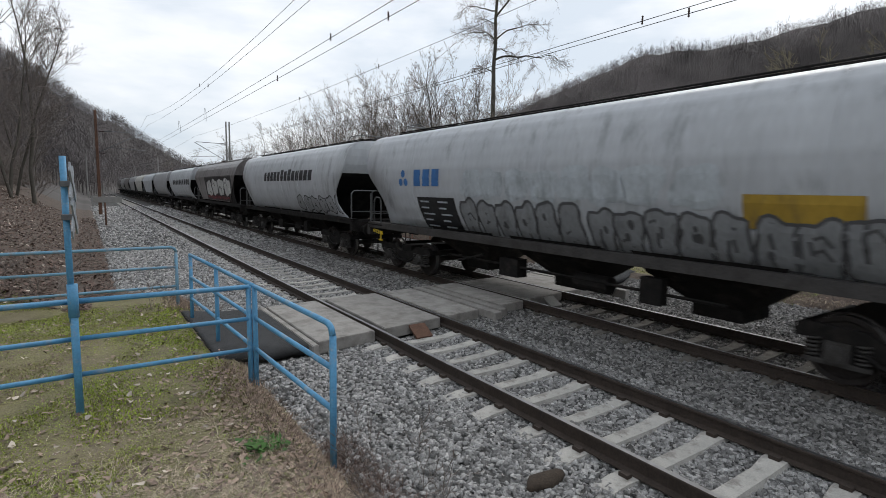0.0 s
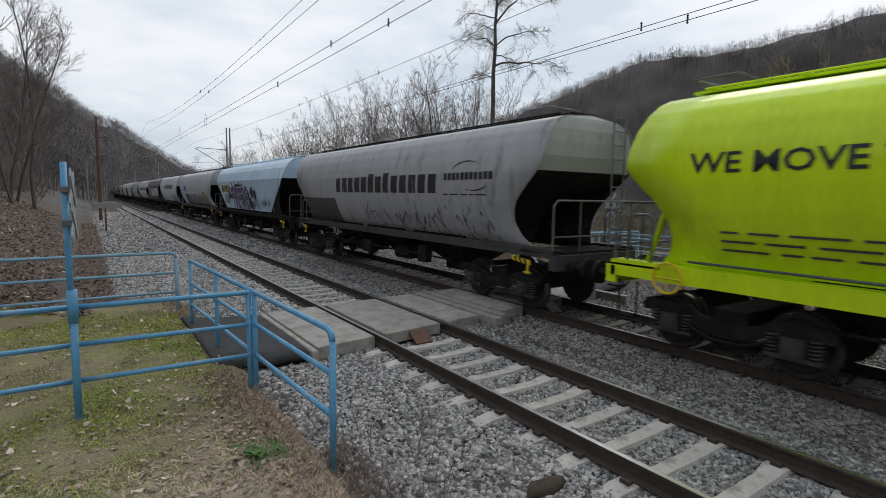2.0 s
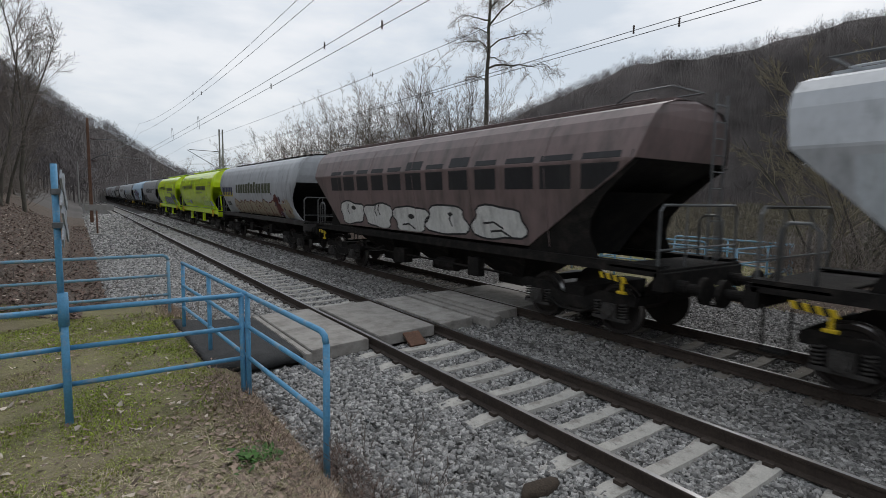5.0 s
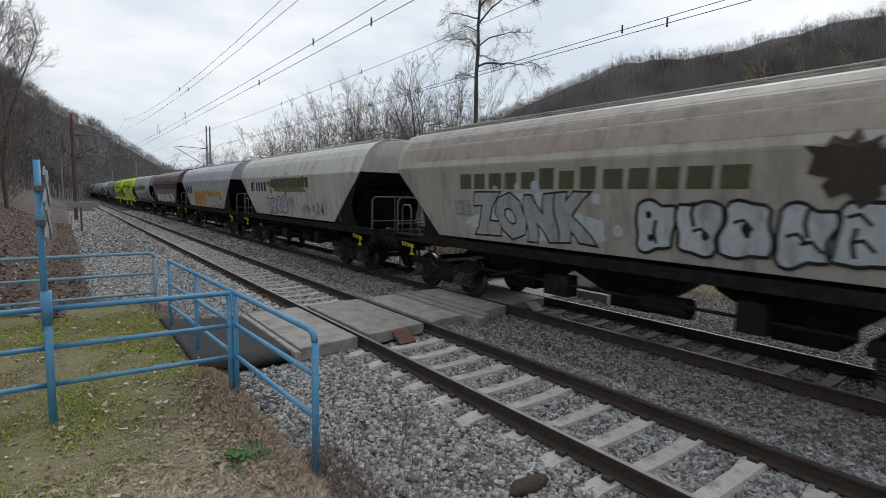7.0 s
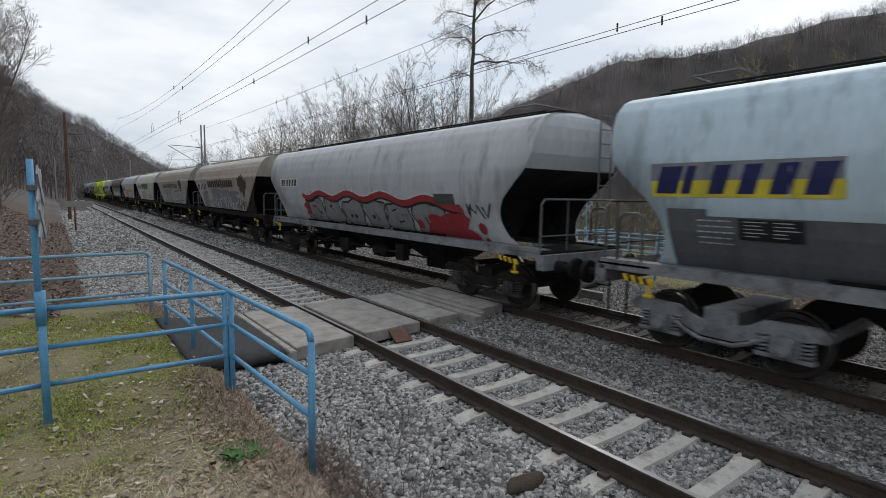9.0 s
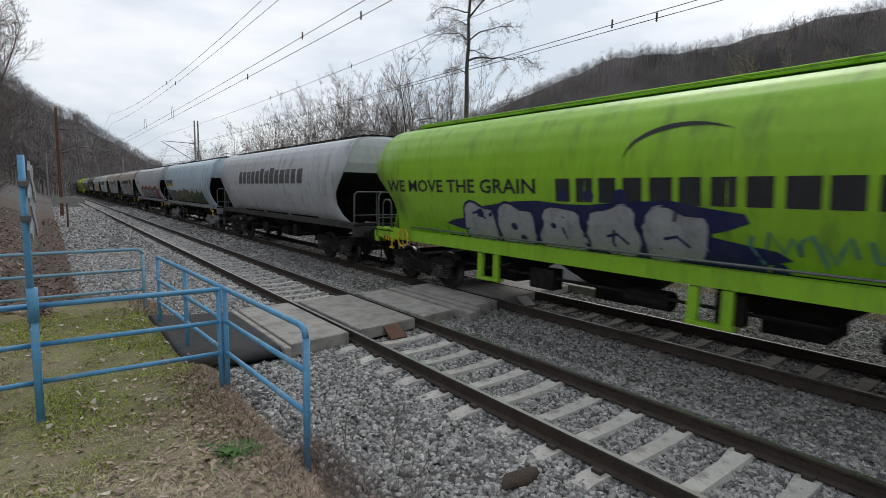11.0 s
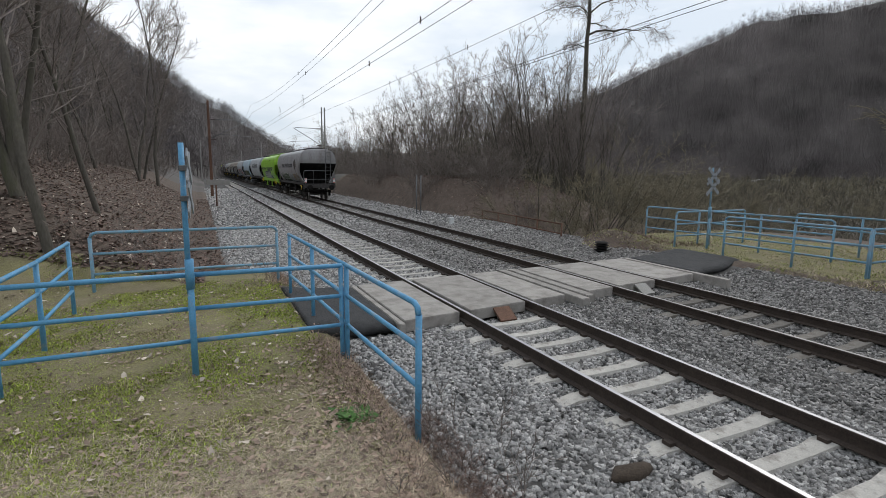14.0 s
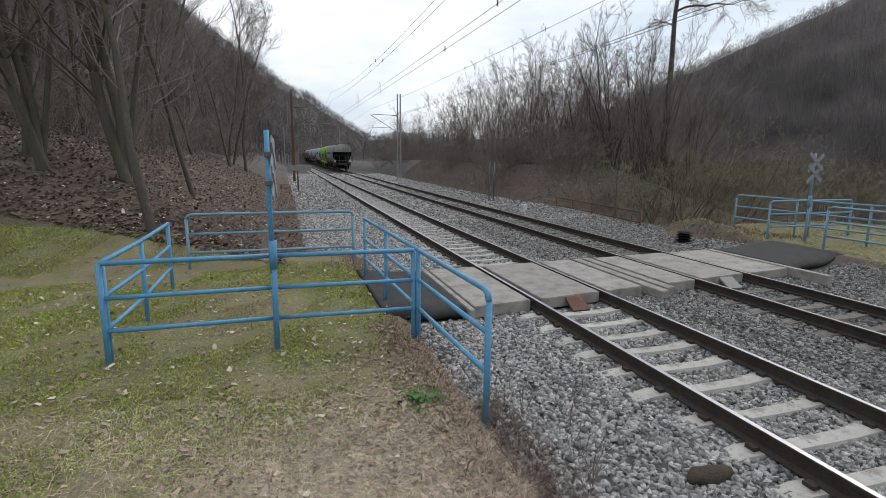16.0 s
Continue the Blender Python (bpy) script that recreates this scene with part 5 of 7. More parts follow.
# row along the right of the line
for az, r, k, s in ((16.5, 78, 0, 0.8), (18.5, 70, 1, 0.85), (20, 62, 0, 0.85), (21.5, 66, 2, 0.9), (23, 55, 1, 0.95), (24.5, 58, 0, 0.95), (26, 50, 2, 0.85), (27.5, 53, 1, 1.0), (29, 46, 0, 0.9), (30.5, 50, 2, 0.9),
                     (32, 43, 1, 1.0), (33.5, 46, 2, 1.0), (35, 40, 0, 1.05), (36.8, 42, 2, 0.95), (38.2, 37, 1, 1.0), (40, 40, 0, 0.95), (42, 37, 2, 0.75), (28, 62, 2, 1.05), (34, 55, 2, 1.1), (25, 70, 0, 1.0), (12.5, 105, 1, 0.8), (13.5, 95, 0, 0.75), (15, 90, 1, 0.8), (16, 102, 0, 0.8), (17.5, 92, 2, 0.8), (19, 85, 1, 0.9), (20.5, 90, 0, 0.9), (11.5, 125, 1, 0.8), (14, 120, 2, 0.7), (22.5, 80, 1, 1.0), (23.5, 48, 1, 0.7), (31, 57, 0, 1.1)):
    a = math.radians(az)
    places.append((k, -4.9 + r * math.sin(a), r * math.cos(a), tg.uniform(0, 360), s * tg.uniform(0.93, 1.05) * (1.14 if az < 33 else 1.05)))
grove(shrub, places)
places = []
for az, r, k, s in ((37, 27, 0, 0.95), (40, 24.5, 2, 0.95), (43, 25, 0, 0.95), (45.5, 27, 2, 0.9), (31, 33, 1, 1.2), (48, 33, 0, 0.9), (26, 37, 1, 1.3), (22, 44, 1, 1.3), (18, 56, 1, 1.4), (15.5, 70, 1, 1.6), (13.8, 90, 1, 1.8), (29, 36, 1, 1.1),
                     (51, 44, 0, 0.9), (54, 50, 2, 0.8), (57, 48, 0, 0.75), (60, 62, 0, 0.8), (63, 58, 2, 0.7), (66, 70, 0, 0.8), (69, 60, 0, 0.7), (72, 48, 0, 0.8), (55, 75, 0, 1.0), (61, 88, 0, 1.0), (67, 95, 0, 1.0), (48, 62, 0, 1.1), (52, 90, 0, 1.2), (58, 110, 0, 1.2), (64, 120, 0, 1.1), (70, 110, 0, 1.1),
                     (72.5, 21, 2, 1.15), (75.5, 19, 0, 1.25), (78, 22, 2, 1.3), (70.5, 19, 1, 0.75), (73, 17.5, 1, 0.8), (76, 16, 1, 0.8), (68.5, 21, 1, 0.5), (82, 17, 1, 0.9), (86, 20, 0, 1.2)):
    a = math.radians(az)
    places.append((k, -4.9 + r * math.sin(a), r * math.cos(a), tg.uniform(0, 360) if k != 2 else tg.uniform(-40, 20), s))
grove(brush, places)
places = []
for x, y, k, s in ((-8.6, 15.3, 1, 0.95), (-7.72, 12.95, 2, 1.05), (-7.55, 17.6, 2, 0.8), (-10.5, 15.6, 1, 0.9), (-11.4, 16.6, 0, 1.0), (-13.6, 18.5, 0, 1.1), (-14.4, 21.0, 1, 1.0), (-12.9, 26.0, 0, 0.95), (-8.4, 39.0, 2, 0.9), (-8.6, 43.0, 2, 0.95), (-10.3, 36.0, 2, 0.95), (-17.5, 27.0, 0, 1.0), (-16.5, 33.0, 1, 0.9),
                    (-12.2, 40.0, 0, 0.9), (-15.0, 46.0, 1, 0.9), (-19.5, 38.0, 2, 1.0), (-11.0, 52.0, 2, 0.9), (-22.0, 50.0, 0, 1.0), (-9.6, 62.0, 2, 0.8), (-13.0, 66.0, 1, 0.8), (-10.4, 78.0, 2, 0.7), (-25.0, 36.0, 1, 1.0), (-20.0, 22.0, 0, 1.0),
                    (-7.6, 42.0, 2, 1.15), (-8.7, 41.0, 2, 1.0), (-18.0, 20.0, 1, 1.0), (-11.5, 31.0, 2, 0.9), (-14.5, 29.0, 2, 1.0), (-21.0, 29.0, 2, 1.1), (-27.0, 44.0, 0, 1.0), (-24.0, 27.0, 2, 1.0), (-17.0, 55.0, 2, 1.0), (-13.5, 57.0, 2, 0.9), (-30.0, 56.0, 1, 1.0), (-14.0, 90.0, 2, 0.8), (-11.0, 100.0, 2, 0.6), (-17.0, 76.0, 0, 0.8), (15.5, 88.0, 0, 0.55), (19.0, 92.0, 1, 0.55), (11.5, 130.0, 1, 0.6), (15.5, 140.0, 0, 0.6), (20.0, 120.0, 1, 0.7)):
    places.append((k, x, y, tg.uniform(0, 360), s * tg.uniform(0.95, 1.05)))
grove(timber, places)
tg2 = np.random.default_rng(78)
for i in range(30):
    plant(brush[1], tg2.uniform(9.0, 14.0), tg2.uniform(24, 85), tg2.uniform(0, 360), tg2.uniform(0.5, 1.1), sink=0.1)
for i in range(40):
    plant(brush[1], tg2.uniform(-24, -8.5), tg2.uniform(22, 70), tg2.uniform(0, 360), tg2.uniform(0.5, 1.2), sink=0.1)


# ---------------------------------------------------------------- woods on the valley sides
def fans(name, x, y, h, label, seed, spikes=24, twig=0.22, mat="far_wood", wide=1.45, foot=0.25, limb=(0.10, 0.22)):
    """Bare trees or bushes: a stem and a rounded fan of slender limbs each, one mesh."""
    g = np.random.default_rng(seed)
    n, k = len(x), spikes
    z = height(x, y)
    a = g.uniform(0, 2 * math.pi, (n, k))
    b = g.uniform(0.1, wide, (n, k))
    b[:, 0] = 0.0
    s0 = g.uniform(foot, 0.82, (n, k))
    s0[:, 0] = -0.05
    ln = g.uniform(*limb, (n, k))
    ln[:, 0] = 0.9
    bend = g.normal(0, 0.20, (n, k, 2)) * (h[:, None] * np.sqrt(np.clip(1.05 - s0, 0, 1)))[..., None] * (s0[..., None] > 0)
    bx0, by0, bz0 = x[:, None] + bend[..., 0], y[:, None] + bend[..., 1], z[:, None] + s0 * h[:, None]
    tx = bx0 + np.cos(a) * np.sin(b) * ln * h[:, None]
    ty = by0 + np.sin(a) * np.sin(b) * ln * h[:, None]
    tz = bz0 + np.cos(b) * ln * h[:, None]
    # each limb is turned flat towards the camera position
    az = np.arctan2(x + 5.0, y)
    px, py = np.cos(az)[:, None], -np.sin(az)[:, None]
    wd = np.broadcast_to(np.asarray(twig), (n,))[:, None] * g.uniform(0.35, 1.0, (n, k))
    v = np.stack([np.stack([bx0 - px * wd / 2, by0 - py * wd / 2, bz0], -1), np.stack([bx0 + px * wd / 2, by0 + py * wd / 2, bz0], -1), np.stack([tx, ty, tz], -1)], 2).reshape(-1, 3)
    return tagged(new(name, mesh_np(name, v, np.arange(len(v)).reshape(-1, 3), M[mat])), label, "woods", kind="stuff")


def woods(name, n, az0, az1, lo, hi, label, seed, tall=(6, 11), spikes=24, twig=0.22, clump=None, foot=0.25):
    """Woods of the slopes between the foot (0) and the crest (1); clump thins them into groups."""
    g = np.random.default_rng(seed + 100)
    az = g.uniform(az0, az1, n)
    if clump is not None:
        az = az[np.sin(az * 2.1) + np.sin(az * 5.3 + 1.0) + 0.6 * np.sin(az * 13.0) > clump - 1.6 * g.uniform(0, 1, n)]
    u = g.uniform(lo, hi, len(az))
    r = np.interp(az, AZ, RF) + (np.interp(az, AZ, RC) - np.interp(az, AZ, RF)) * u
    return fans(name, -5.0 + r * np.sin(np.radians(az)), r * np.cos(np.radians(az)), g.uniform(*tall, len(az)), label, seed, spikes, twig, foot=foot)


woods("far_woods", 19000, 26, 84, 0.0, 0.88, "bare brown woods on the far valley side", 5, spikes=30, twig=0.15)
woods("ridge_woods", 190, 30, 84, 0.955, 1.0, "row of bare trees along the ridge", 6, tall=(4, 11), spikes=34, twig=0.26, clump=0.8, foot=0.05)
woods("bank_woods", 11000, -40, 14, 0.0, 0.92, "bare woods on the steep valley side beside the line", 7, spikes=28, twig=0.15)
woods("ridge_woods", 260, -40, 14, 0.955, 1.0, "row of bare trees along the ridge", 8, tall=(4, 9), spikes=34, twig=0.20, clump=0.2, foot=0.15)
woods("valley_woods", 1100, 8, 34, 0.2, 1.0, "distant bare woods closing the valley", 9)
sg = np.random.default_rng(31)
# scrub on the river flats and bare undergrowth among the trees of the bank
az, r = np.radians(sg.uniform(24, 86, 1900)), 38 + 205 * sg.uniform(0, 1, 1900) ** 1.3
x, y = -5 + r * np.sin(az), r * np.cos(az)
fans("river_scrub", x, y, sg.uniform(3.0, 6.5, 1900) * np.clip(r / 110, 0.65, 1.0), "tangled bare scrub and willows along the river", 32, 120, 0.0013 * r, "scrub", 1.5, 0.0)
x, y = sg.uniform(-40, -9.5, 800), 22 + 50 * sg.uniform(0, 1, 800) ** 1.2
fans("bank_undergrowth", x, y, sg.uniform(1.2, 4.0, 800), "bare brown undergrowth between the trees of the bank", 33, 80, 0.0011 * np.hypot(x + 5, y), "twig", 1.4, 0.0)

# ---------------------------------------------------------------- ground cover
def blades(name, x, y, h, lean, width, mat, label, category, seed, zfun=height):
    """Bent single blades of grass, one mesh."""
    g = np.random.default_rng(seed)
    n = len(x)
    z = zfun(x, y)
    a = g.uniform(0, 6.28, n)
    la = g.uniform(0, 6.28, n)
    h = h * g.uniform(0.5, 1.3, n)
    w = width * g.uniform(0.6, 1.3, n)
    lx, ly = np.cos(la) * lean * h * g.uniform(0.2, 1.3, n), np.sin(la) * lean * h * g.uniform(0.2, 1.3, n)
    px, py = np.cos(a) * w / 2, np.sin(a) * w / 2
    hz = h * (1 - 0.3 * min(lean, 2.4))
    mx, my, mz = x + lx * 0.35, y + ly * 0.35, z + hz * 0.75
    v = np.stack([np.stack(q, -1) for q in ((x - px, y - py, z - 0.01), (x + px, y + py, z - 0.01), (mx + px * 0.8, my + py * 0.8, mz), (mx - px * 0.8, my - py * 0.8, mz), (x + lx, y + ly, z + hz))], 1).reshape(-1, 3)
    o = 5 * np.arange(n)[:, None]
    tris = np.concatenate([o + np.array([[0, 1, 2]]), o + np.array([[0, 2, 3]]), o + np.array([[3, 2, 4]])], 1).reshape(-1, 3)
    return tagged(new(name, mesh_np(name, v, tris, mat)), label, category, kind="stuff")


gg = np.random.default_rng(9)


def patch(n, x0, x1, y0, y1, p=1.0):
    return gg.uniform(x0, x1, n), y0 + (y1 - y0) * gg.uniform(0, 1, n) ** p


def lawn(x, y, thr):
    """Where turf grows: patchy, thin on the trodden path."""
    f = np.sin(x * 1.9 + 1.3 * np.sin(y * 1.1)) + np.sin(y * 1.7 + 1.7 * np.sin(x * 0.8)) + 0.6 * np.sin(5.1 * x + 3.3 * y)
    edge = x < -3.3 + 0.12 * np.sin(y * 3)
    return (f > thr) & edge & ~((y > 7.6) & (y < 11.2) & (x > -3.5))


x, y = patch(190000, -13, -3.2, 1.2, 13.5, 1.35)
xb, yb = patch(45000, -13, -3.2, 1.2, -7, 1.3)
x, y = np.concatenate([x, xb]), np.concatenate([y, yb])
ok = lawn(x, y, -1.6) & (y < 12.6 - 0.25 * (x + 6))
blades("turf", x[ok], y[ok], 0.040, 1.7, 0.006, M["blade"], "short patchy green grass", "grass", 1)
x, y = patch(100000, -13, -3.2, 1.2, 9, 1.3)
xb, yb = patch(26000, -13, -3.2, 1.2, -7, 1.2)
x, y = np.concatenate([x, xb]), np.concatenate([y, yb])
ok = (lawn(x, y, -9) & (y < 6.2 + 0.5 * np.sin(x * 2))) & (np.sin(x * 1.3 + y * 2.1) + np.sin(y * 2.9 - x) > 0.5 - 1.9 * (y < 4.6 - 0.55 * np.abs(x + 4.0)))
blades("dead_turf", x[ok], y[ok], 0.075, 2.2, 0.005, M["straw"], "flattened dead grass on the verge", "grass", 2)
x, y = gg.normal(-4.6, 1.0, 60000), gg.normal(3.1, 0.9, 60000)
ok = (x < -3.25) & (y > 0.8)
blades("matted_dead_grass", x[ok], y[ok], 0.085, 2.4, 0.0045, M["straw"], "matted pale dead grass at the gravel edge", "grass", 22)
x, y = patch(90000, -13, -3.3, 1.0, 12.6, 1.2)
ok = lawn(x, y, -9) & (y < 12.4 - 0.25 * (x + 6))
blades("short_litter", x[ok], y[ok], 0.030, 2.2, 0.010, M["leaf"], "crumbled brown leaves and stalks in the thin lawn", "litter", 25)
# cushions of moss in the turf
x, y = patch(260000, -13, -3.4, -2, 13, 1.0)
ok = lawn(x, y, -9) & (y < 12.4 - 0.25 * (x + 6)) & (np.sin(1.3 * x + 0.7 * y) + np.sin(0.9 * y - 1.7 * x) + 0.5 * np.sin(6.1 * x + 2 * y) * np.sin(5.3 * y - x) > -0.65 + 1.5 * (y < 4.3 - 0.5 * np.abs(x + 4.0)) + gg.normal(0, 0.25, len(x)))
blades("moss", x[ok], y[ok], 0.026, 1.3, 0.013, M["moss"], "yellow-green moss cushions in the thin lawn", "moss", 21)
# dry weeds along the gravel edge
x, y = gg.normal(-3.3, 0.20, 9000), 1.6 + 12 * gg.uniform(0, 1, 9000)
ok = (y < 7.4) | (y > 11.2)
blades("dry_weeds", x[ok], y[ok], 0.14, 1.3, 0.006, M["leaf"], "dry weeds along the gravel edge", "weeds", 3, zfun=lambda a, b: np.minimum(height(a, b), 0.0))
x, y = gg.normal(-3.0, 0.16, 5000), gg.uniform(2.2, 4.8, 5000)
blades("twig_litter", x, y, 0.13, 1.5, 0.006, M["bank_leaf"], "dark dead twigs and stalks at the gravel edge", "litter", 26, zfun=bed_height)
# verge and mound on the far side
x, y = patch(34000, 7.6, 17, 5.0, 16.5, 1.0)
ok = ~((y > 8.9) & (y < 11.9) & (x < 9.3))
blades("far_turf", x[ok], y[ok], 0.05, 1.4, 0.012, M["blade"], "short grass round the far fence", "grass", 4)
x, y = patch(30000, 7.6, 17, 5.0, 16.5, 1.0)
ok = ~((y > 8.9) & (y < 11.9) & (x < 9.3))
blades("far_dead_turf", x[ok], y[ok], 0.055, 1.9, 0.012, M["straw"], "dead yellowed grass round the far fence", "grass", 24)
x, y = patch(42000, 8.0, 18, 12.2, 60, 1.1)
ok = (x < 11) | (y > 16)
blades("dead_bank_grass", x[ok], y[ok], 0.20, 1.5, 0.016, M["bank_leaf"], "dry bent grass on the mound beyond the track", "grass", 5)
x, y = patch(16000, 8.6, 20, -1, 6.0, 1.0)
blades("dead_brambles", x, y, 0.17, 1.8, 0.010, M["bank_leaf"], "brown dead bracken and brambles", "weeds", 6)
x, y = gg.uniform(7.2, 9.2, 4000), gg.uniform(0, 8, 4000)
blades("trackside_weeds", x, y, 0.10, 1.4, 0.012, M["straw"], "sparse dry weeds beside the far track", "weeds", 7)


def leaves(name, x, y, size, mat, label, seed, zfun=height):
    """Curled fallen leaves: a bent seven-pointed outline each."""
    g = np.random.default_rng(seed)
    n = len(x)
    k = 6
    a = 2 * math.pi * np.arange(k) / k
    rad = np.where(np.arange(k) % 2 == 0, 1.0, 0.62)[None] * g.uniform(0.75, 1.2, (n, k))
    lx, ly = np.cos(a)[None] * rad * 1.15, np.sin(a)[None] * rad * 0.8
    s = size * g.uniform(0.55, 1.3, n)[:, None]
    lz = 0.35 * np.abs(ly) * g.uniform(0.2, 1.5, (n, 1)) + g.normal(0, 0.08, (n, k))
    tw = g.normal(0, 0.35, n)[:, None]
    lz = lz + lx * np.tan(np.clip(tw, -0.9, 0.9))
    t = g.uniform(0, 6.28, n)[:, None]
    X = x[:, None] + (lx * np.cos(t) - ly * np.sin(t)) * s
    Y = y[:, None] + (lx * np.sin(t) + ly * np.cos(t)) * s
    Z = zfun(x, y)[:, None] + 0.018 + lz * s
    c = np.stack([x, y, zfun(x, y) + 0.022], -1)[:, None]
    v = np.concatenate([np.stack([X, Y, Z], -1), c], 1).reshape(-1, 3)
    o = (k + 1) * np.arange(n)[:, None, None]
    tri = np.array([[i, (i + 1) % k, k] for i in range(k)])[None]
    return tagged(new(name, mesh_np(name, v, (o + tri).reshape(-1, 3), mat)), label, "leaves", kind="stuff")


x, y = patch(5200, -13, -3.3, -5, 12, 1.0)
x2, y2 = gg.normal(-4.5, 0.9, 1500), gg.normal(3.3, 1.0, 1500)
x2 = np.where(x2 > -3.25, -6.5 - x2, x2)
x, y = np.concatenate([x, x2]), np.concatenate([y, y2])
leaves("fallen_leaves", x, y, 0.032, M["leaf"], "brown fallen leaves on the grass", 11)
x, y = patch(620, -13, -3.3, 1.3, 12, 1.3)
leaves("pale_fallen_leaves", x, y, 0.040, M["pale_leaf"], "pale dry maple leaves on the grass", 12)
x, y = gg.normal(-3.35, 0.38, 2600), gg.uniform(1.4, 7.2, 2600)
leaves("leaf_drift", x, y, 0.03, M["leaf"], "drift of brown leaves at the gravel edge", 13)
x, y = patch(80000, -26, -4.4, 12, 46, 1.8)
ok = (y > 12.2 - 0.25 * (x + 6)) & ((x < -4.9) | (y > 13))
leaves("bank_litter", x[ok], y[ok], 0.046, M["bank_leaf"], "thick brown leaf litter covering the bank", 14)
x, y = patch(5200, -26, -5.2, 12, 46, 1.7)
ok = y > 12.2 - 0.25 * (x + 6)
leaves("pale_bank_litter", x[ok], y[ok], 0.05, M["pale_leaf"], "pale leaves scattered over the bank", 15)
x, y = patch(9000, 7.6, 22, -1, 40, 1.0)
ok = (y < 5) | (y > 15)
leaves("far_litter", x[ok], y[ok], 0.045, M["leaf"], "brown leaves on the far verge", 16)
# green weed by the fence
x, y = gg.normal(-3.62, 0.10, 70), gg.normal(4.75, 0.10, 70)
leaves("green_weed", x, y, 0.055, M["weed"], "small green weed among dry leaves", 17)
# bare saplings at the corner post
sap = tree_thing("bramble", "thin bare bramble stems at the gravel edge", "bush", dict(seed=51, height_m=0.9, stems=7, spread=0.7, levels=3, kids=(5, 3, 2), angle=(35, 35, 35), ratio=(0.4, 0.5, 0.5), up=0.0, r0=0.008, start=0.2, tip=0.0032), "bark", "twig")
plant(sap, -2.85, 4.5, 0, 1.0, first=True)
for x, y, s in ((-2.75, 4.1, 1.0), (-2.95, 3.7, 0.8), (-3.0, 5.0, 0.6), (-3.1, 3.2, 0.9), (-3.3, 11.6, 1.3), (-5.4, 13.6, 1.6), (-6.1, 14.0, 1.7), (-7.0, 13.4, 1.4)):
    plant(sap, x, y, 40 * s * 3, s)
# earth mound clods in the gravel near the track
bm = bmesh.new()
bmesh.ops.create_icosphere(bm, subdivisions=2, radius=0.16, matrix=Matrix.Translation((-1.55, 3.1, -0.18)) @ Matrix.Diagonal((1.5, 0.7, 0.45, 1)))
for v in bm.verts:
    v.co += Vector(noise.noise_vector(v.co * 9)) * 0.04
tagged(new("mossy_lump", from_bm("mossy_lump", bm, M["lump"], True)), "dark brown mossy lump lying in the gravel", "debris")

# ---------------------------------------------------------------- lettering and graffiti on the wagons
C = {}
for cname, col in dict(charcoal=(0.025, 0.025, 0.028), black=(0.012, 0.012, 0.014), white=(0.62, 0.62, 0.60), silver=(0.36, 0.37, 0.38), grey=(0.26, 0.27, 0.28), pale=(0.48, 0.52, 0.55), dim=(0.10, 0.10, 0.105),
                       blue=(0.05, 0.17, 0.42), navy=(0.015, 0.018, 0.09), yellow=(0.62, 0.52, 0.05), ochre=(0.42, 0.27, 0.04), purple=(0.10, 0.07, 0.22), violet=(0.40, 0.34, 0.55), plum=(0.10, 0.07, 0.11),
                       lilac=(0.22, 0.18, 0.25), red=(0.33, 0.03, 0.04), rustred=(0.14, 0.025, 0.02), creamy=(0.42, 0.36, 0.26), mustard=(0.36, 0.31, 0.08), orange=(0.55, 0.24, 0.04), olive=(0.085, 0.10, 0.055),
                       mossy=(0.20, 0.19, 0.10), green=(0.07, 0.17, 0.07), teal=(0.10, 0.26, 0.22), brown=(0.055, 0.04, 0.032), forest=(0.045, 0.085, 0.03), tan=(0.30, 0.23, 0.14), slate=(0.20, 0.21, 0.235), grime=(0.07, 0.068, 0.065),
                       limepale=(0.60, 0.74, 0.16), grime_grey=(0.125, 0.13, 0.14), roof_dust=(0.36, 0.30, 0.25)).items():
    C[cname] = material("side_paint_" + cname, col, 0.55, var=0.22, scale=2.5, fine=18, bump=0.0, dirt=tuple(0.45 * c + 0.03 for c in col), dirt_amount=0.35, dirt_scale=2.2, stretch=(1, 1.4, 0.5))
LAYER = {}


def layer(w):
    LAYER[w.name] = LAYER.get(w.name, 0.002) + 0.0022
    return LAYER[w.name]


def on_side(w, kind, pts, off):
    """Points (along, height) laid on the wagon's side sheet."""
    k = KINDS[kind]
    out = []
    for u, z in pts:
        z = min(max(z, k["z"][0] + 0.03), 3.95)
        u += w["shift"]
        lim = float(np.interp(z, k["z"], k["l"])) * w["stretch"] - 0.06
        low = float(np.interp(z, k["z"], k["tail"] if "tail" in k else k["l"])) * w["stretch"] - 0.06
        out.append((-(side_x(kind, z) + off), min(max(u, -low), lim), z))
    return out


def lay(w, kind, name, quads_or_tris, mat, label="", half=False):
    """One painted part from faces given as lists of (along, height)."""
    off = layer(w) if not half else LAYER[w.name] + (0.0008 if name == "graffiti_outline" else 0.0004)
    vs, fs = [], []
    for f in quads_or_tris:
        o = len(vs)
        vs += on_side(w, kind, f, off)
        fs.append(tuple(range(o, o + len(f))))
    ob = part(name, mesh_of(name, vs, fs, mat), w, label=label)
    if name in ("small_print", "lettering", "graffiti_outline", "graffiti_tag", "paint_blotch"):
        ob["kind"] = "stuff"
    return ob


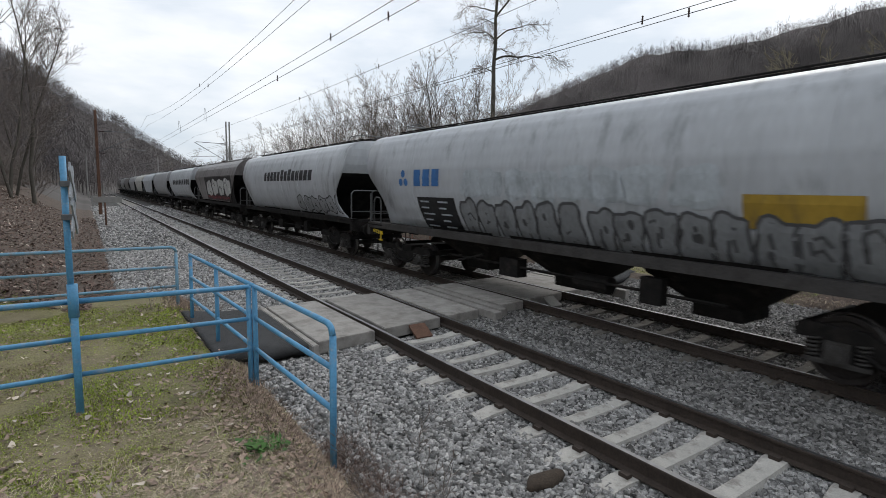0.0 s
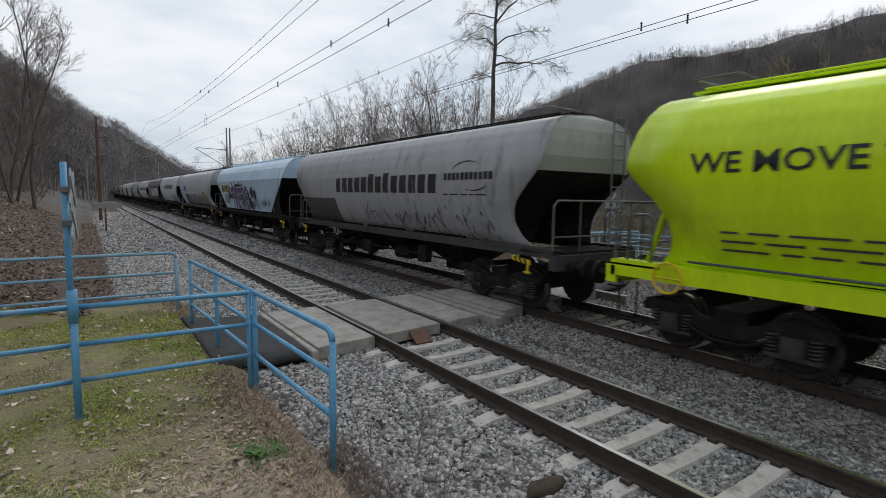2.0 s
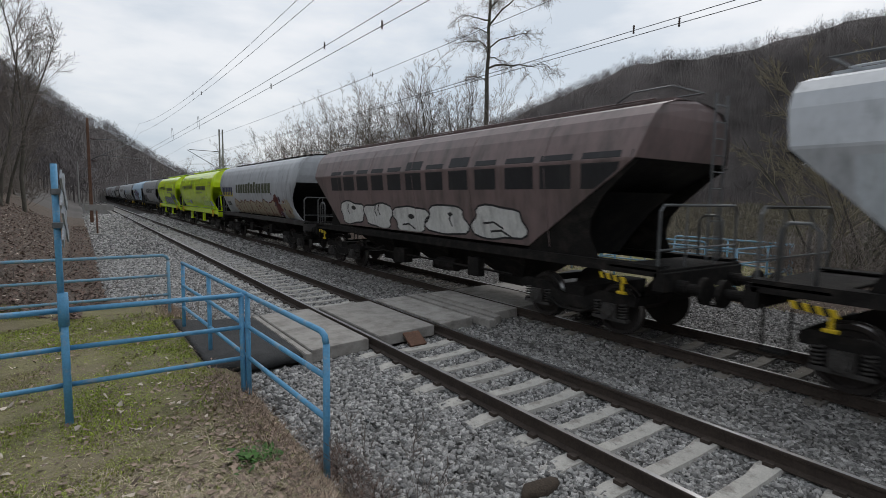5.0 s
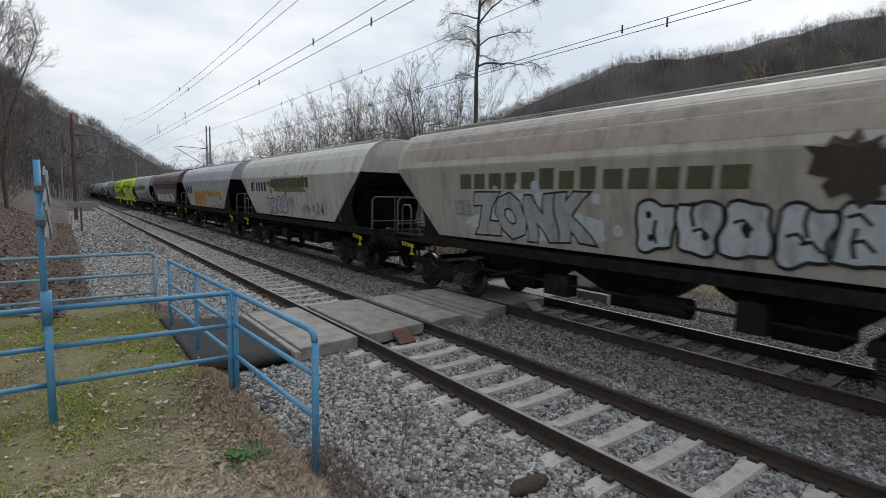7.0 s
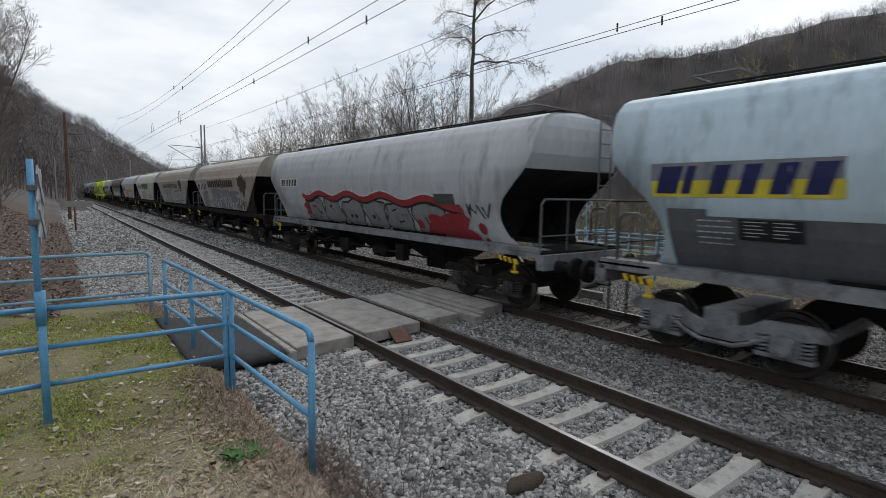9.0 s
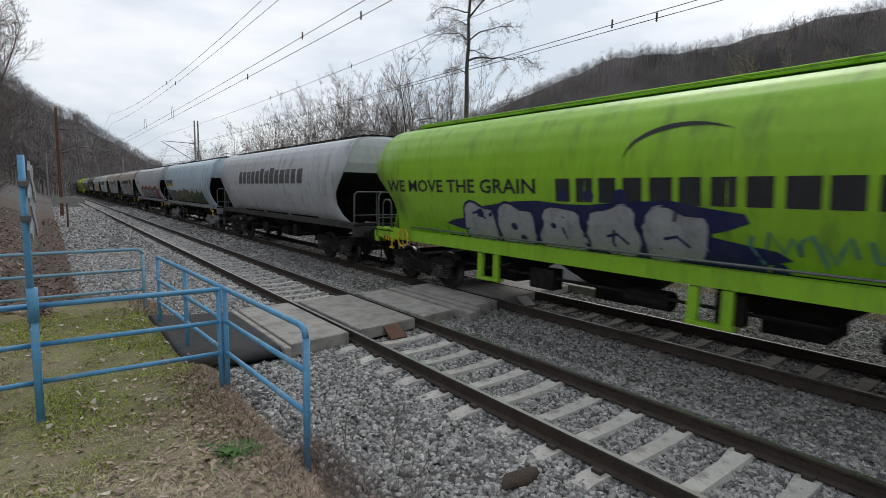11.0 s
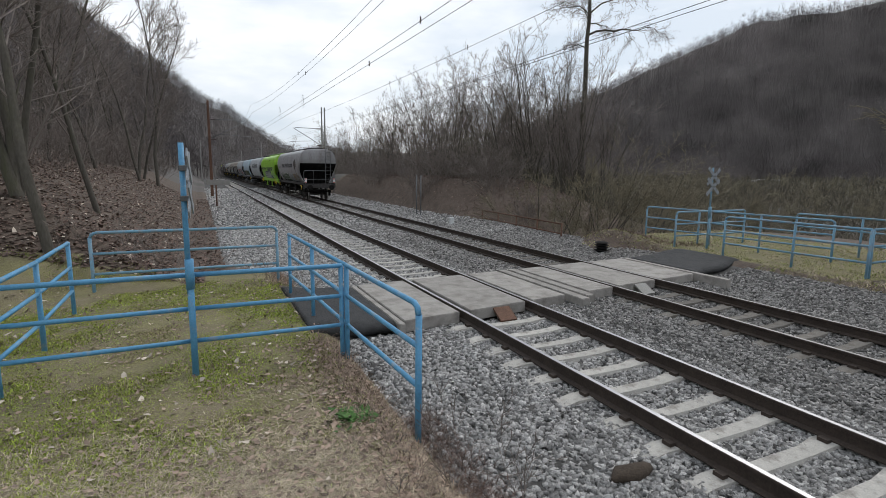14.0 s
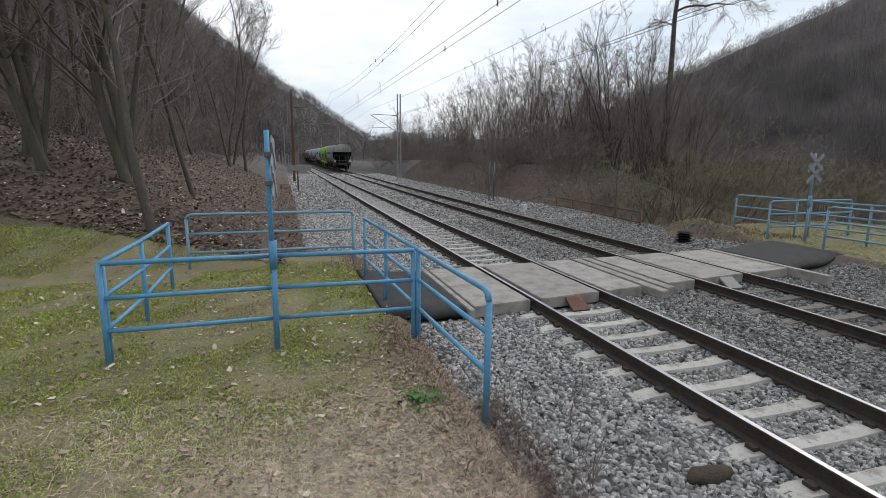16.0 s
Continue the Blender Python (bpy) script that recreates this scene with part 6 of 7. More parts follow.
def rect(u0, z1, u1, z0, nz=None, slant=0.0):
    nz = nz or max(2, int(abs(z1 - z0) / 0.12) + 1)
    out = []
    for i in range(nz):
        a, b = z0 + (z1 - z0) * i / nz, z0 + (z1 - z0) * (i + 1) / nz
        sa, sb = -slant * (a - z0), -slant * (b - z0)
        out.append([(u0 + sa, a), (u1 + sa, a), (u1 + sb, b), (u0 + sb, b)])
    return out


def board(w, kind, u0, z1, u1, z0, mat):
    lay(w, kind, "panel_patch", rect(u0, z1, u1, z0), mat)


def word(w, kind, u0, z1, u1, z0, n, mat, slant=0.1):
    """A trade name as a row of plain blocks."""
    g = random.Random(int(abs(u0 * 100)) + n)
    step = (u1 - u0) / n
    fs = []
    h = z1 - z0
    for i in range(n):
        a, b = u0 + step * (i + 0.06), u0 + step * (i + 0.92)
        tall = 1.18 if n == 13 and i in (5, 7) else 1.0
        c = (1.0, 0.42, 0.66, 0.66, 0.74, 0.8)[i] if n == 6 else g.uniform(0.8, 0.96)
        b = a + (b - a) * c
        fs += rect(a, z0 + h * tall, b, z0, slant=slant)
    lay(w, kind, "lettering", fs, mat)


def bars(w, kind, u0, z1, u1, z0, n, mat):
    """Lines of small print as bars."""
    g = random.Random(int(abs(u0 * 100)))
    fs = []
    for i in range(n):
        t = z1 - (z1 - z0) * (i + 0.1) / n
        a = 0.0
        while a < 0.9:
            b = min(a + g.uniform(0.10, 0.28), 1.0)
            fs += rect(u0 + (u1 - u0) * a, t, u0 + (u1 - u0) * b, t - (z1 - z0) * 0.26 / n, 2)
            a = b + g.uniform(0.03, 0.07)
    lay(w, kind, "small_print", fs, mat)


def data_panel(w, kind, u0, z1, u1, z0, mat, seed):
    board(w, kind, u0, z1, u1, z0, mat)
    g = random.Random(seed)
    fs = []
    for c in range(2):
        for r in range(5):
            a = u0 + (u1 - u0) * (0.08 + 0.48 * c)
            t = z1 - (z1 - z0) * (0.1 + 0.17 * r)
            fs += rect(a, t, a + (u1 - u0) * g.uniform(0.18, 0.38), t - (z1 - z0) * 0.045, 1)
    lay(w, kind, "small_print", fs, C["pale"] if mat is not C["pale"] else C["dim"])


def ribbon(pts, width):
    """A brush stroke along points."""
    out = []
    P = [Vector((u, z, 0)) for u, z in pts]
    L, R = [], []
    for i, p in enumerate(P):
        d = P[min(i + 1, len(P) - 1)] - P[max(i - 1, 0)]
        n = Vector((-d.y, d.x, 0)).normalized() * width / 2
        L.append(p + n)
        R.append(p - n)
    for i in range(len(P) - 1):
        out.append([tuple(L[i][:2]), tuple(R[i][:2]), tuple(R[i + 1][:2]), tuple(L[i + 1][:2])])
    return out


def arc(w, kind, u0, z1, u1, z0, mat, upper):
    """A crescent: the emblem's thin sickle, thick in the middle."""
    fs = []
    n = 16
    for i in range(n):
        q = []
        for t, side in ((i / n, 0), (i / n, 1), ((i + 1) / n, 1), ((i + 1) / n, 0)):
            th = 0.16 * abs(z1 - z0) * math.sin(math.pi * t) * side
            a = math.radians(200 - 150 * t) if upper else math.radians(240 + 125 * t)
            cu, cz = (u0 + u1) / 2, (z0 if upper else z1)
            q.append((cu - (cu - u1) * -1 * -math.cos(a) * (1), cz + (z1 - z0) * math.sin(a) * (1.0) + (th if upper else -th)))
        fs.append(q)
    lay(w, kind, "emblem", fs, mat)


def emblem(w, kind, u0, z1, u1, z0, mat):
    """Three small lobes round a centre."""
    fs = []
    cu, cz, r = (u0 + u1) / 2, (z0 + z1) / 2, abs(z1 - z0) / 2
    for k in range(3):
        a = math.pi / 2 + k * 2 * math.pi / 3
        pu, pz = cu + 0.55 * r * math.cos(a), cz + 0.55 * r * math.sin(a)
        ring = [(pu + 0.38 * r * math.cos(q), pz + 0.38 * r * math.sin(q)) for q in np.linspace(0, 2 * math.pi, 11)[:-1]]
        fs.append(ring)
    lay(w, kind, "emblem", fs, mat)


def fan(cu, cz, ring, rings=3):
    out = []
    n = len(ring)
    for j in range(rings):
        a, b = j / rings, (j + 1) / rings
        for i in range(n):
            p, q = ring[i], ring[(i + 1) % n]
            f = [(cu + (p[0] - cu) * b, cz + (p[1] - cz) * b), (cu + (q[0] - cu) * b, cz + (q[1] - cz) * b)]
            if a:
                f += [(cu + (q[0] - cu) * a, cz + (q[1] - cz) * a), (cu + (p[0] - cu) * a, cz + (p[1] - cz) * a)]
            else:
                f.append((cu, cz))
            out.append(f)
    return out


def dot(w, kind, cu, cz, r, mat):
    lay(w, kind, "paint_blotch", fan(cu, cz, [(cu + r * math.cos(a), cz + r * math.sin(a)) for a in np.linspace(0, 2 * math.pi, 19)[:-1]], 2), mat)


def maple(w, kind, cu, cz, ru, rz, mat):
    """A ragged leaf-shaped stain with pointed lobes."""
    pts = [(0, 1.0), (0.16, 0.62), (0.42, 0.80), (0.38, 0.45), (0.55, 0.50), (0.95, 0.12), (0.72, 0.0), (0.78, -0.22), (0.40, -0.42), (0.45, -0.62), (0.10, -1.0), (-0.12, -0.55), (-0.40, -0.72), (-0.55, -0.40), (-0.42, -0.20),
           (-0.80, -0.10), (-0.70, 0.35), (-0.88, 0.62), (-0.50, 0.55), (-0.40, 0.85), (-0.15, 0.70)]
    ring = [(cu - ru * a, cz + rz * b) for a, b in pts]
    lay(w, kind, "paint_blotch", fan(cu, cz, ring, 4), mat)


def splat(w, kind, u0, z1, u1, z0, mat, seed):
    """An uneven blotch of sprayed paint with a few drops beside it."""
    g = random.Random(seed)
    fs = []
    cu, cz, ru, rz = (u0 + u1) / 2, (z0 + z1) / 2, abs(u1 - u0) / 2, abs(z1 - z0) / 2
    n = 34
    ph = [g.uniform(0, 6.28) for _ in range(3)]
    ring = []
    for i in range(n):
        a = 2 * math.pi * i / n
        k = 0.86 + 0.10 * math.sin(3 * a + ph[0]) + 0.08 * math.sin(5 * a + ph[1]) + 0.10 * math.sin(9 * a + ph[2]) * g.uniform(0.3, 1)
        c, s = math.cos(a), math.sin(a)
        box = 1 / max(abs(c), abs(s)) ** 0.6
        ring.append((cu + ru * c * k * box, cz + rz * s * k * box))
    fs += fan(cu, cz, ring, 4)
    for _ in range(7):
        a = g.uniform(0, 6.28)
        pu, pz = cu + ru * 1.12 * math.cos(a), cz + rz * 1.1 * math.sin(a)
        r = g.uniform(0.05, 0.16)
        fs.append([(pu + r * math.cos(q), pz + r * math.sin(q)) for q in np.linspace(0, 2 * math.pi, 10)[:-1]])
    lay(w, kind, "paint_blotch", fs, mat)


def graffiti(w, kind, u0, z1, u1, z0, n, fill, line, seed, square=False):
    """Bubble shapes side by side: filled bodies, thick outlines and inner strokes."""
    g = random.Random(seed)
    step = (u1 - u0) / n
    for i in range(n):
        body, rim = [], []
        cu = u0 + step * (i + 0.5) + g.uniform(-0.08, 0.08) * step
        cz = (z0 + z1) / 2 + g.uniform(-0.05, 0.05) * (z1 - z0)
        ru, rz = abs(step) * 0.56, (z1 - z0) * 0.5
        m = 26
        ph = g.uniform(0, 6.28)
        e = 0.75 if square else 0.5
        ring = []
        for q in range(m):
            a = 2 * math.pi * q / m
            k = 1 + 0.10 * math.sin(3 * a + ph) + 0.07 * math.sin(5 * a - ph)
            c, s = math.cos(a), math.sin(a)
            box = 1 / max(abs(c), abs(s)) ** e
            ring.append((cu + ru * c * k * box * 0.86 - 0.12 * rz * s, cz + rz * s * k * box * 0.84))
        body += fan(cu, cz, ring, 3)
        rim += ribbon(ring + ring[:2], max(0.045, 0.055 * (z1 - z0)))
        for _ in range(2 if not square else 3):
            hu, hz = cu + g.uniform(-0.3, 0.3) * ru, cz + g.uniform(-0.5, 0.5) * rz
            r = g.uniform(0.10, 0.20)
            style = g.randrange(3)
            if style == 0:
                rr = [(hu + r * ru * math.cos(t), hz + r * rz * math.sin(t)) for t in np.linspace(0, 2 * math.pi, 12)[:-1]]
                rim += fan(hu, hz, rr, 2)
            elif style == 1:
                rim += ribbon([(hu - 0.3 * ru, hz - 0.2 * rz), (hu, hz + 0.1 * rz), (hu + 0.35 * ru, hz)], 0.05)
            else:
                rim += ribbon([(hu, hz - 0.4 * rz), (hu + 0.08 * ru, hz), (hu - 0.03 * ru, hz + 0.4 * rz)], 0.055)
        lay(w, kind, "graffiti_fill", body, fill, half=i > 0)
        lay(w, kind, "graffiti_outline", rim, line, half=i > 0)


def spiky(w, kind, u0, z1, u1, z0, n, fill, line, seed):
    """Pointed interlocking forms: one jagged body, a pale rim along its top and pale slivers."""
    g = random.Random(seed)
    h = z1 - z0
    top = []
    for i in range(n):
        for f, k in ((0.0, g.uniform(0.85, 1.05)), (0.22, g.uniform(0.72, 0.85)), (0.6, g.uniform(0.82, 0.92)), (0.9, g.uniform(0.98, 1.12)), (0.94, g.uniform(0.55, 0.72))):
            top.append((u0 + (u1 - u0) * (i + f) / n, z0 + h * k))
    body = []
    for (ua, za), (ub, zb) in zip(top[:-1], top[1:]):
        la, lb = z0 + 0.06 * h * math.sin(3.1 * ua), z0 + 0.06 * h * math.sin(3.1 * ub)
        for k in range(4):
            p, q = k / 4, (k + 1) / 4
            body.append([(ua, la + (za - la) * p), (ub, lb + (zb - lb) * p), (ub, lb + (zb - lb) * q), (ua, la + (za - la) * q)])
    lay(w, kind, "graffiti_fill", body, fill)
    rim = ribbon(top, 0.07)
    for i in range(n * 3):
        cu, cz = u0 + (u1 - u0) * (i + g.uniform(0.2, 0.9)) / (n * 3), z0 + h * g.choice([0.08, 0.2, 0.35, 0.55, 0.62])
        r, a = g.uniform(0.09, 0.20), g.uniform(0, 6.28)
        rim.append([(cu + r * math.cos(a), cz + 0.7 * r * math.sin(a)), (cu + 0.45 * r * math.cos(a + 1.9), cz + 0.45 * r * math.sin(a + 1.9)), (cu + 0.8 * r * math.cos(a + 3.5), cz + 0.6 * r * math.sin(a + 3.5))])
    lay(w, kind, "graffiti_outline", rim, line)


def scrawl(w, kind, u0, z1, u1, z0, n, fill, line, seed):
    """Thin pale zigzag outlines of tall pointed forms with small coloured wedges."""
    g = random.Random(seed)
    h = z1 - z0
    wedge, rim = [], []
    for i in range(n):
        a, b = u0 + (u1 - u0) * (i + g.uniform(0, 0.1)) / n, u0 + (u1 - u0) * (i + g.uniform(0.85, 1.0)) / n
        d = b - a
        up, mid = z0 + h * g.uniform(0.75, 1.0), z0 + h * g.uniform(0.25, 0.5)
        if i % 3 == 0:
            pts = [(a, mid), (a + 0.3 * d, mid + 0.3 * h), (a + 0.45 * d, z0), (a + 0.6 * d, up), (b, mid), (a + 0.75 * d, z0 + 0.08 * h)]
        elif i % 3 == 1:
            pts = [(a, up), (a + 0.12 * d, mid), (a + 0.35 * d, z0 + 0.2 * h), (a + 0.5 * d, up - 0.1 * h), (a + 0.7 * d, z0 + 0.15 * h), (b, z0 + 0.1 * h), (a + 0.8 * d, mid + 0.1 * h), (a + 0.7 * d, z0 + 0.15 * h)]
        else:
            pts = [(a, mid + 0.1 * h), (a + 0.25 * d, mid), (a + 0.2 * d, z0), (a + 0.4 * d, mid + 0.05 * h), (b, mid + 0.15 * h), (a + 0.85 * d, up), (a + 0.7 * d, up - 0.05 * h)]
        fine = []
        for p, q in zip(pts[:-1], pts[1:]):
            fine += [(p[0] + (q[0] - p[0]) * k / 4, p[1] + (q[1] - p[1]) * k / 4) for k in range(4)]
        rim += ribbon(fine + [pts[-1]], 0.055)
        c = pts[2]
        wedge.append([(c[0] - 0.12 * d, c[1] + 0.3 * h), (c[0] + 0.02 * d, c[1] + 0.02 * h), (c[0] + 0.14 * d, c[1] + 0.26 * h)])
    lay(w, kind, "graffiti_fill", wedge, fill)
    lay(w, kind, "graffiti_outline", rim, line)


def tag(w, kind, u0, z1, u1, z0, mat, seed, width=0.05):
    """A quick sprayed scribble of loops."""
    g = random.Random(seed)
    pts = []
    n = max(9, int(abs(u1 - u0) / max(0.10, (z1 - z0) * 0.16)))
    for i in range(n):
        hi = i % 2 == 0
        pts.append((u0 + (u1 - u0) * (i + g.uniform(-0.8, 0.8)) / n, z0 + (z1 - z0) * (g.uniform(0.6, 1.0) if hi else g.uniform(0.0, 0.4))))
        if g.random() < 0.4:
            pts.append((pts[-1][0] + g.uniform(-0.15, 0.15) * (z1 - z0), (z0 + z1) / 2 + g.uniform(-0.2, 0.2) * (z1 - z0)))
    fs = []
    cut = 0
    while cut < len(pts) - 3:
        ln = g.randrange(5, 10)
        fs += ribbon(pts[cut:cut + ln], width)
        cut += ln - (1 if g.random() < 0.5 else 0)
    lay(w, kind, "graffiti_tag", fs, mat)


def text(w, kind, u0, z1, u1, z0, words, mat):
    """Real lettering in the built-in font, laid on the side."""
    cu = bpy.data.curves.new("lettering", "FONT")
    cu.body = words
    cu.resolution_u, cu.offset = 2, 0.018
    tmp = new("lettering_source", cu)
    me = bpy.data.meshes.new_from_object(tmp.evaluated_get(bpy.context.evaluated_depsgraph_get()))
    bpy.data.objects.remove(tmp)
    bm = bmesh.new()
    bm.from_mesh(me)
    xs, ys = [v.co.x for v in bm.verts], [v.co.y for v in bm.verts]
    x0, x1, y0, y1 = min(xs), max(xs), min(ys), max(ys)
    for k in (0.33, 0.66):
        bmesh.ops.bisect_plane(bm, geom=list(bm.verts) + list(bm.edges) + list(bm.faces), plane_co=(0, y0 + (y1 - y0) * k, 0), plane_no=(0, 1, 0))
    off = layer(w) + 0.006
    for v in bm.verts:
        u = u0 + (u1 - u0) * (v.co.x - x0) / (x1 - x0)
        z = z0 + (z1 - z0) * (v.co.y - y0) / (y1 - y0)
        v.co = on_side(w, kind, [(u, z)], off)[0]
    part("lettering", from_bm("lettering", bm, mat), w)["kind"] = "stuff"


def letters(w, kind, u0, z1, u1, z0, words, layers):
    """Sprayed letters in the built-in font: one layer for each (swelling, material), widest first."""
    for swell, mat in layers:
        cu = bpy.data.curves.new("graffiti_fill", "FONT")
        cu.body, cu.resolution_u, cu.offset, cu.space_character = words, 2, swell, 1.12
        tmp = new("lettering_source", cu)
        me = bpy.data.meshes.new_from_object(tmp.evaluated_get(bpy.context.evaluated_depsgraph_get()))
        bpy.data.objects.remove(tmp)
        bm = bmesh.new()
        bm.from_mesh(me)
        if swell == layers[0][0]:
            xs, ys = [v.co.x for v in bm.verts], [v.co.y for v in bm.verts]
            x0, x1, y0, y1 = min(xs), max(xs), min(ys), max(ys)
        for k in (0.2, 0.4, 0.6, 0.8):
            bmesh.ops.bisect_plane(bm, geom=list(bm.verts) + list(bm.edges) + list(bm.faces), plane_co=(0, y0 + (y1 - y0) * k, 0), plane_no=(0, 1, 0))
        off = layer(w) + 0.002
        for v in bm.verts:
            a, b = (v.co.x - x0) / (x1 - x0), (v.co.y - y0) / (y1 - y0)
            b += 0.035 * math.sin(9 * a)
            v.co = on_side(w, kind, [(u0 + (u1 - u0) * a - 0.05 * (z1 - z0) * math.sin(7 * b), z0 + (z1 - z0) * b)], off)[0]
        ob = part("graffiti_fill" if swell < layers[0][0] else "graffiti_outline", from_bm("graffiti_fill", bm, mat), w)
        ob["kind"] = "stuff"


word(TRAIN[0], "barrel", 2.67, 3.18, -4.03, 2.76, 13, C["charcoal"], 0.12)
graffiti(TRAIN[0], "barrel", -1.74, 2.19, -6.64, 1.46, 6, C["silver"], C["charcoal"], 3)
board(TRAIN[1], "angular", 2.84, 3.16, -5.75, 1.51, C["black"])
graffiti(TRAIN[1], "angular", 2.38, 3.05, -5.44, 1.70, 4, C["white"], C["black"], 4)
tag(TRAIN[1], "angular", 2.51, 1.86, -5.36, 1.55, C["red"], 5)
word(TRAIN[2], "barrel", 4.10, 3.06, -6.15, 2.59, 10, C["charcoal"], 0.12)
graffiti(W_VTG, "barrel", 3.14, 2.94, -3.02, 2.21, 8, C["pale"], C["pale"], 6)
emblem(W_VTG, "barrel", 6.32, 3.02, 5.37, 2.45, C["blue"])
word(W_VTG, "barrel", 5.31, 2.99, 3.99, 2.55, 3, C["blue"], 0.1)
data_panel(W_VTG, "barrel", 5.20, 2.26, 3.47, 1.30, C["black"], 7)
graffiti(W_VTG, "barrel", 3.27, 2.30, -0.48, 1.16, 6, C["grey"], C["dim"], 8)
board(W_VTG, "barrel", -3.38, 2.46, -4.76, 1.99, C["ochre"])
graffiti(W_VTG, "barrel", -0.63, 2.24, -5.13, 1.31, 8, C["grey"], C["dim"], 9, True)
board(W_BLUE, "angular", 6.68, 2.92, 4.61, 2.47, C["yellow"])
word(W_BLUE, "angular", 6.59, 2.89, 4.66, 2.51, 6, C["navy"], 0.25)
splat(W_BLUE, "angular", 4.3, 3.0, 0.9, 1.9, C["black"], 11)
splat(W_BLUE, "angular", 1.6, 2.75, -0.5, 1.45, C["black"], 12)
letters(W_BLUE, "angular", 4.05, 2.84, 0.10, 1.40, "TRETRE", [(0.085, C["white"]), (0.045, C["purple"])])
for cu0, cz0 in ((-0.75, 2.45), (-0.55, 1.75), (-1.35, 2.35), (4.55, 2.3)):
    dot(W_BLUE, "angular", cu0, cz0, 0.27, C["black"])
for cu0, cz0 in ((3.6, 3.02), (1.75, 3.02), (-0.95, 2.72), (4.6, 2.62)):
    dot(W_BLUE, "angular", cu0, cz0, 0.11, C["black"])
for ru in np.arange(3.75, 0.3, -0.32):
    lay(W_BLUE, "angular", "graffiti_outline", ribbon([(ru + 0.12 * math.sin(3 * q), 1.62 + 0.2 * q) for q in range(6)], 0.035), C["lilac"])
tag(W_BLUE, "angular", -1.0, 2.19, -2.3, 1.55, C["charcoal"], 13, 0.07)
tag(W_BLUE, "angular", -2.6, 2.25, -4.2, 1.65, C["charcoal"], 213, 0.07)
data_panel(W_BLUE, "angular", 5.75, 2.36, 4.75, 1.78, C["grey"], 14)
word(W_TRANS, "barrel", 3.22, 3.01, -3.33, 2.52, 13, C["charcoal"], 0.12)
arc(W_TRANS, "barrel", -3.94, 3.26, -5.25, 3.00, C["charcoal"], True)
word(W_TRANS, "barrel", -3.63, 3.01, -5.55, 2.84, 11, C["charcoal"], 0.0)
arc(W_TRANS, "barrel", -4.19, 2.79, -5.37, 2.60, C["charcoal"], False)
bars(W_TRANS, "barrel", -3.59, 2.52, -5.28, 2.39, 1, C["charcoal"])
board(W_TRANS, "barrel", 6.80, 2.31, 3.38, 1.32, C["grime"])
tag(W_TRANS, "barrel", 1.13, 2.25, -5.69, 1.28, C["dim"], 15)
text(W_LIME, "lime", 5.58, 3.13, 0.86, 2.83, 'WE MOVE THE GRAIN', C["charcoal"])
word(W_LIME, "lime", -0.55, 2.99, -4.17, 2.75, 11, C["charcoal"], 0.0)
text(W_LIME, "lime", -0.57, 2.63, -2.85, 2.50, 'INTERNATIONAL FORWARDER', C["charcoal"])
arc(W_LIME, "lime", -1.51, 3.58, -3.10, 3.18, C["charcoal"], True)
arc(W_LIME, "lime", -2.28, 2.59, -3.70, 2.20, C["charcoal"], False)
bars(W_LIME, "lime", -4.93, 3.31, -5.89, 2.81, 4, C["charcoal"])
graffiti(W_LIME, "lime", 1.94, 2.20, -3.35, 1.40, 6, C["silver"], C["charcoal"], 16)
tag(W_LIME, "lime", -3.17, 2.50, -5.59, 1.69, C["navy"], 17, 0.16)
board(W_LIME, "lime", -4.96, 1.98, -5.54, 1.67, C["pale"])
bars(W_LIME, "lime", 5.12, 2.02, 2.60, 1.63, 3, C["grime"])
text(W_LIME2, "lime", 5.57, 3.14, 0.82, 2.83, 'WE MOVE THE GRAIN', C["charcoal"])
for ear in (W_LIME, W_LIME2):
    grains = []
    for k in range(4):
        for sd in (-1, 1):
            gu, gz = 1.22 + 0.06 * sd, 3.19 + 0.075 * k
            grains.append([(gu + 0.035 * math.cos(a) + 0.03 * sd * math.sin(a), gz + 0.05 * math.sin(a)) for a in np.linspace(0, 2 * math.pi, 9)[:-1]])
    lay(ear, "lime", "emblem", grains, C["charcoal"])
word(W_LIME2, "lime", -0.56, 3.04, -4.17, 2.75, 11, C["charcoal"], 0.0)
text(W_LIME2, "lime", -0.57, 2.64, -2.87, 2.51, 'INTERNATIONAL FORWARDER', C["charcoal"])
arc(W_LIME2, "lime", -1.53, 3.60, -3.12, 3.16, C["charcoal"], True)
arc(W_LIME2, "lime", -2.32, 2.65, -3.76, 2.21, C["charcoal"], False)
bars(W_LIME2, "lime", -5.03, 3.31, -6.04, 2.87, 4, C["charcoal"])
board(W_LIME2, "lime", -5.05, 1.99, -5.69, 1.67, C["pale"])
board(W_LIME2, "lime", 2.87, 2.00, 2.13, 1.71, C["pale"])
bars(W_LIME2, "lime", 5.13, 2.01, 3.09, 1.61, 3, C["grime"])
graffiti(W_LIME2, "lime", -2.85, 1.99, -4.99, 1.65, 6, C["limepale"], C["limepale"], 18)
board(W_ROSE, "barrel", 6.41, 2.91, 3.85, 2.62, C["slate"])
board(W_ROSE, "barrel", 6.41, 2.62, 3.84, 2.35, C["yellow"])
word(W_ROSE, "barrel", 6.26, 2.87, 3.90, 2.41, 6, C["navy"], 0.25)
word(W_ROSE, "barrel", 3.06, 3.02, -3.44, 2.55, 13, C["olive"], 0.15)
splat(W_ROSE, "barrel", 3.54, 2.16, -4.41, 1.39, C["creamy"], 19)
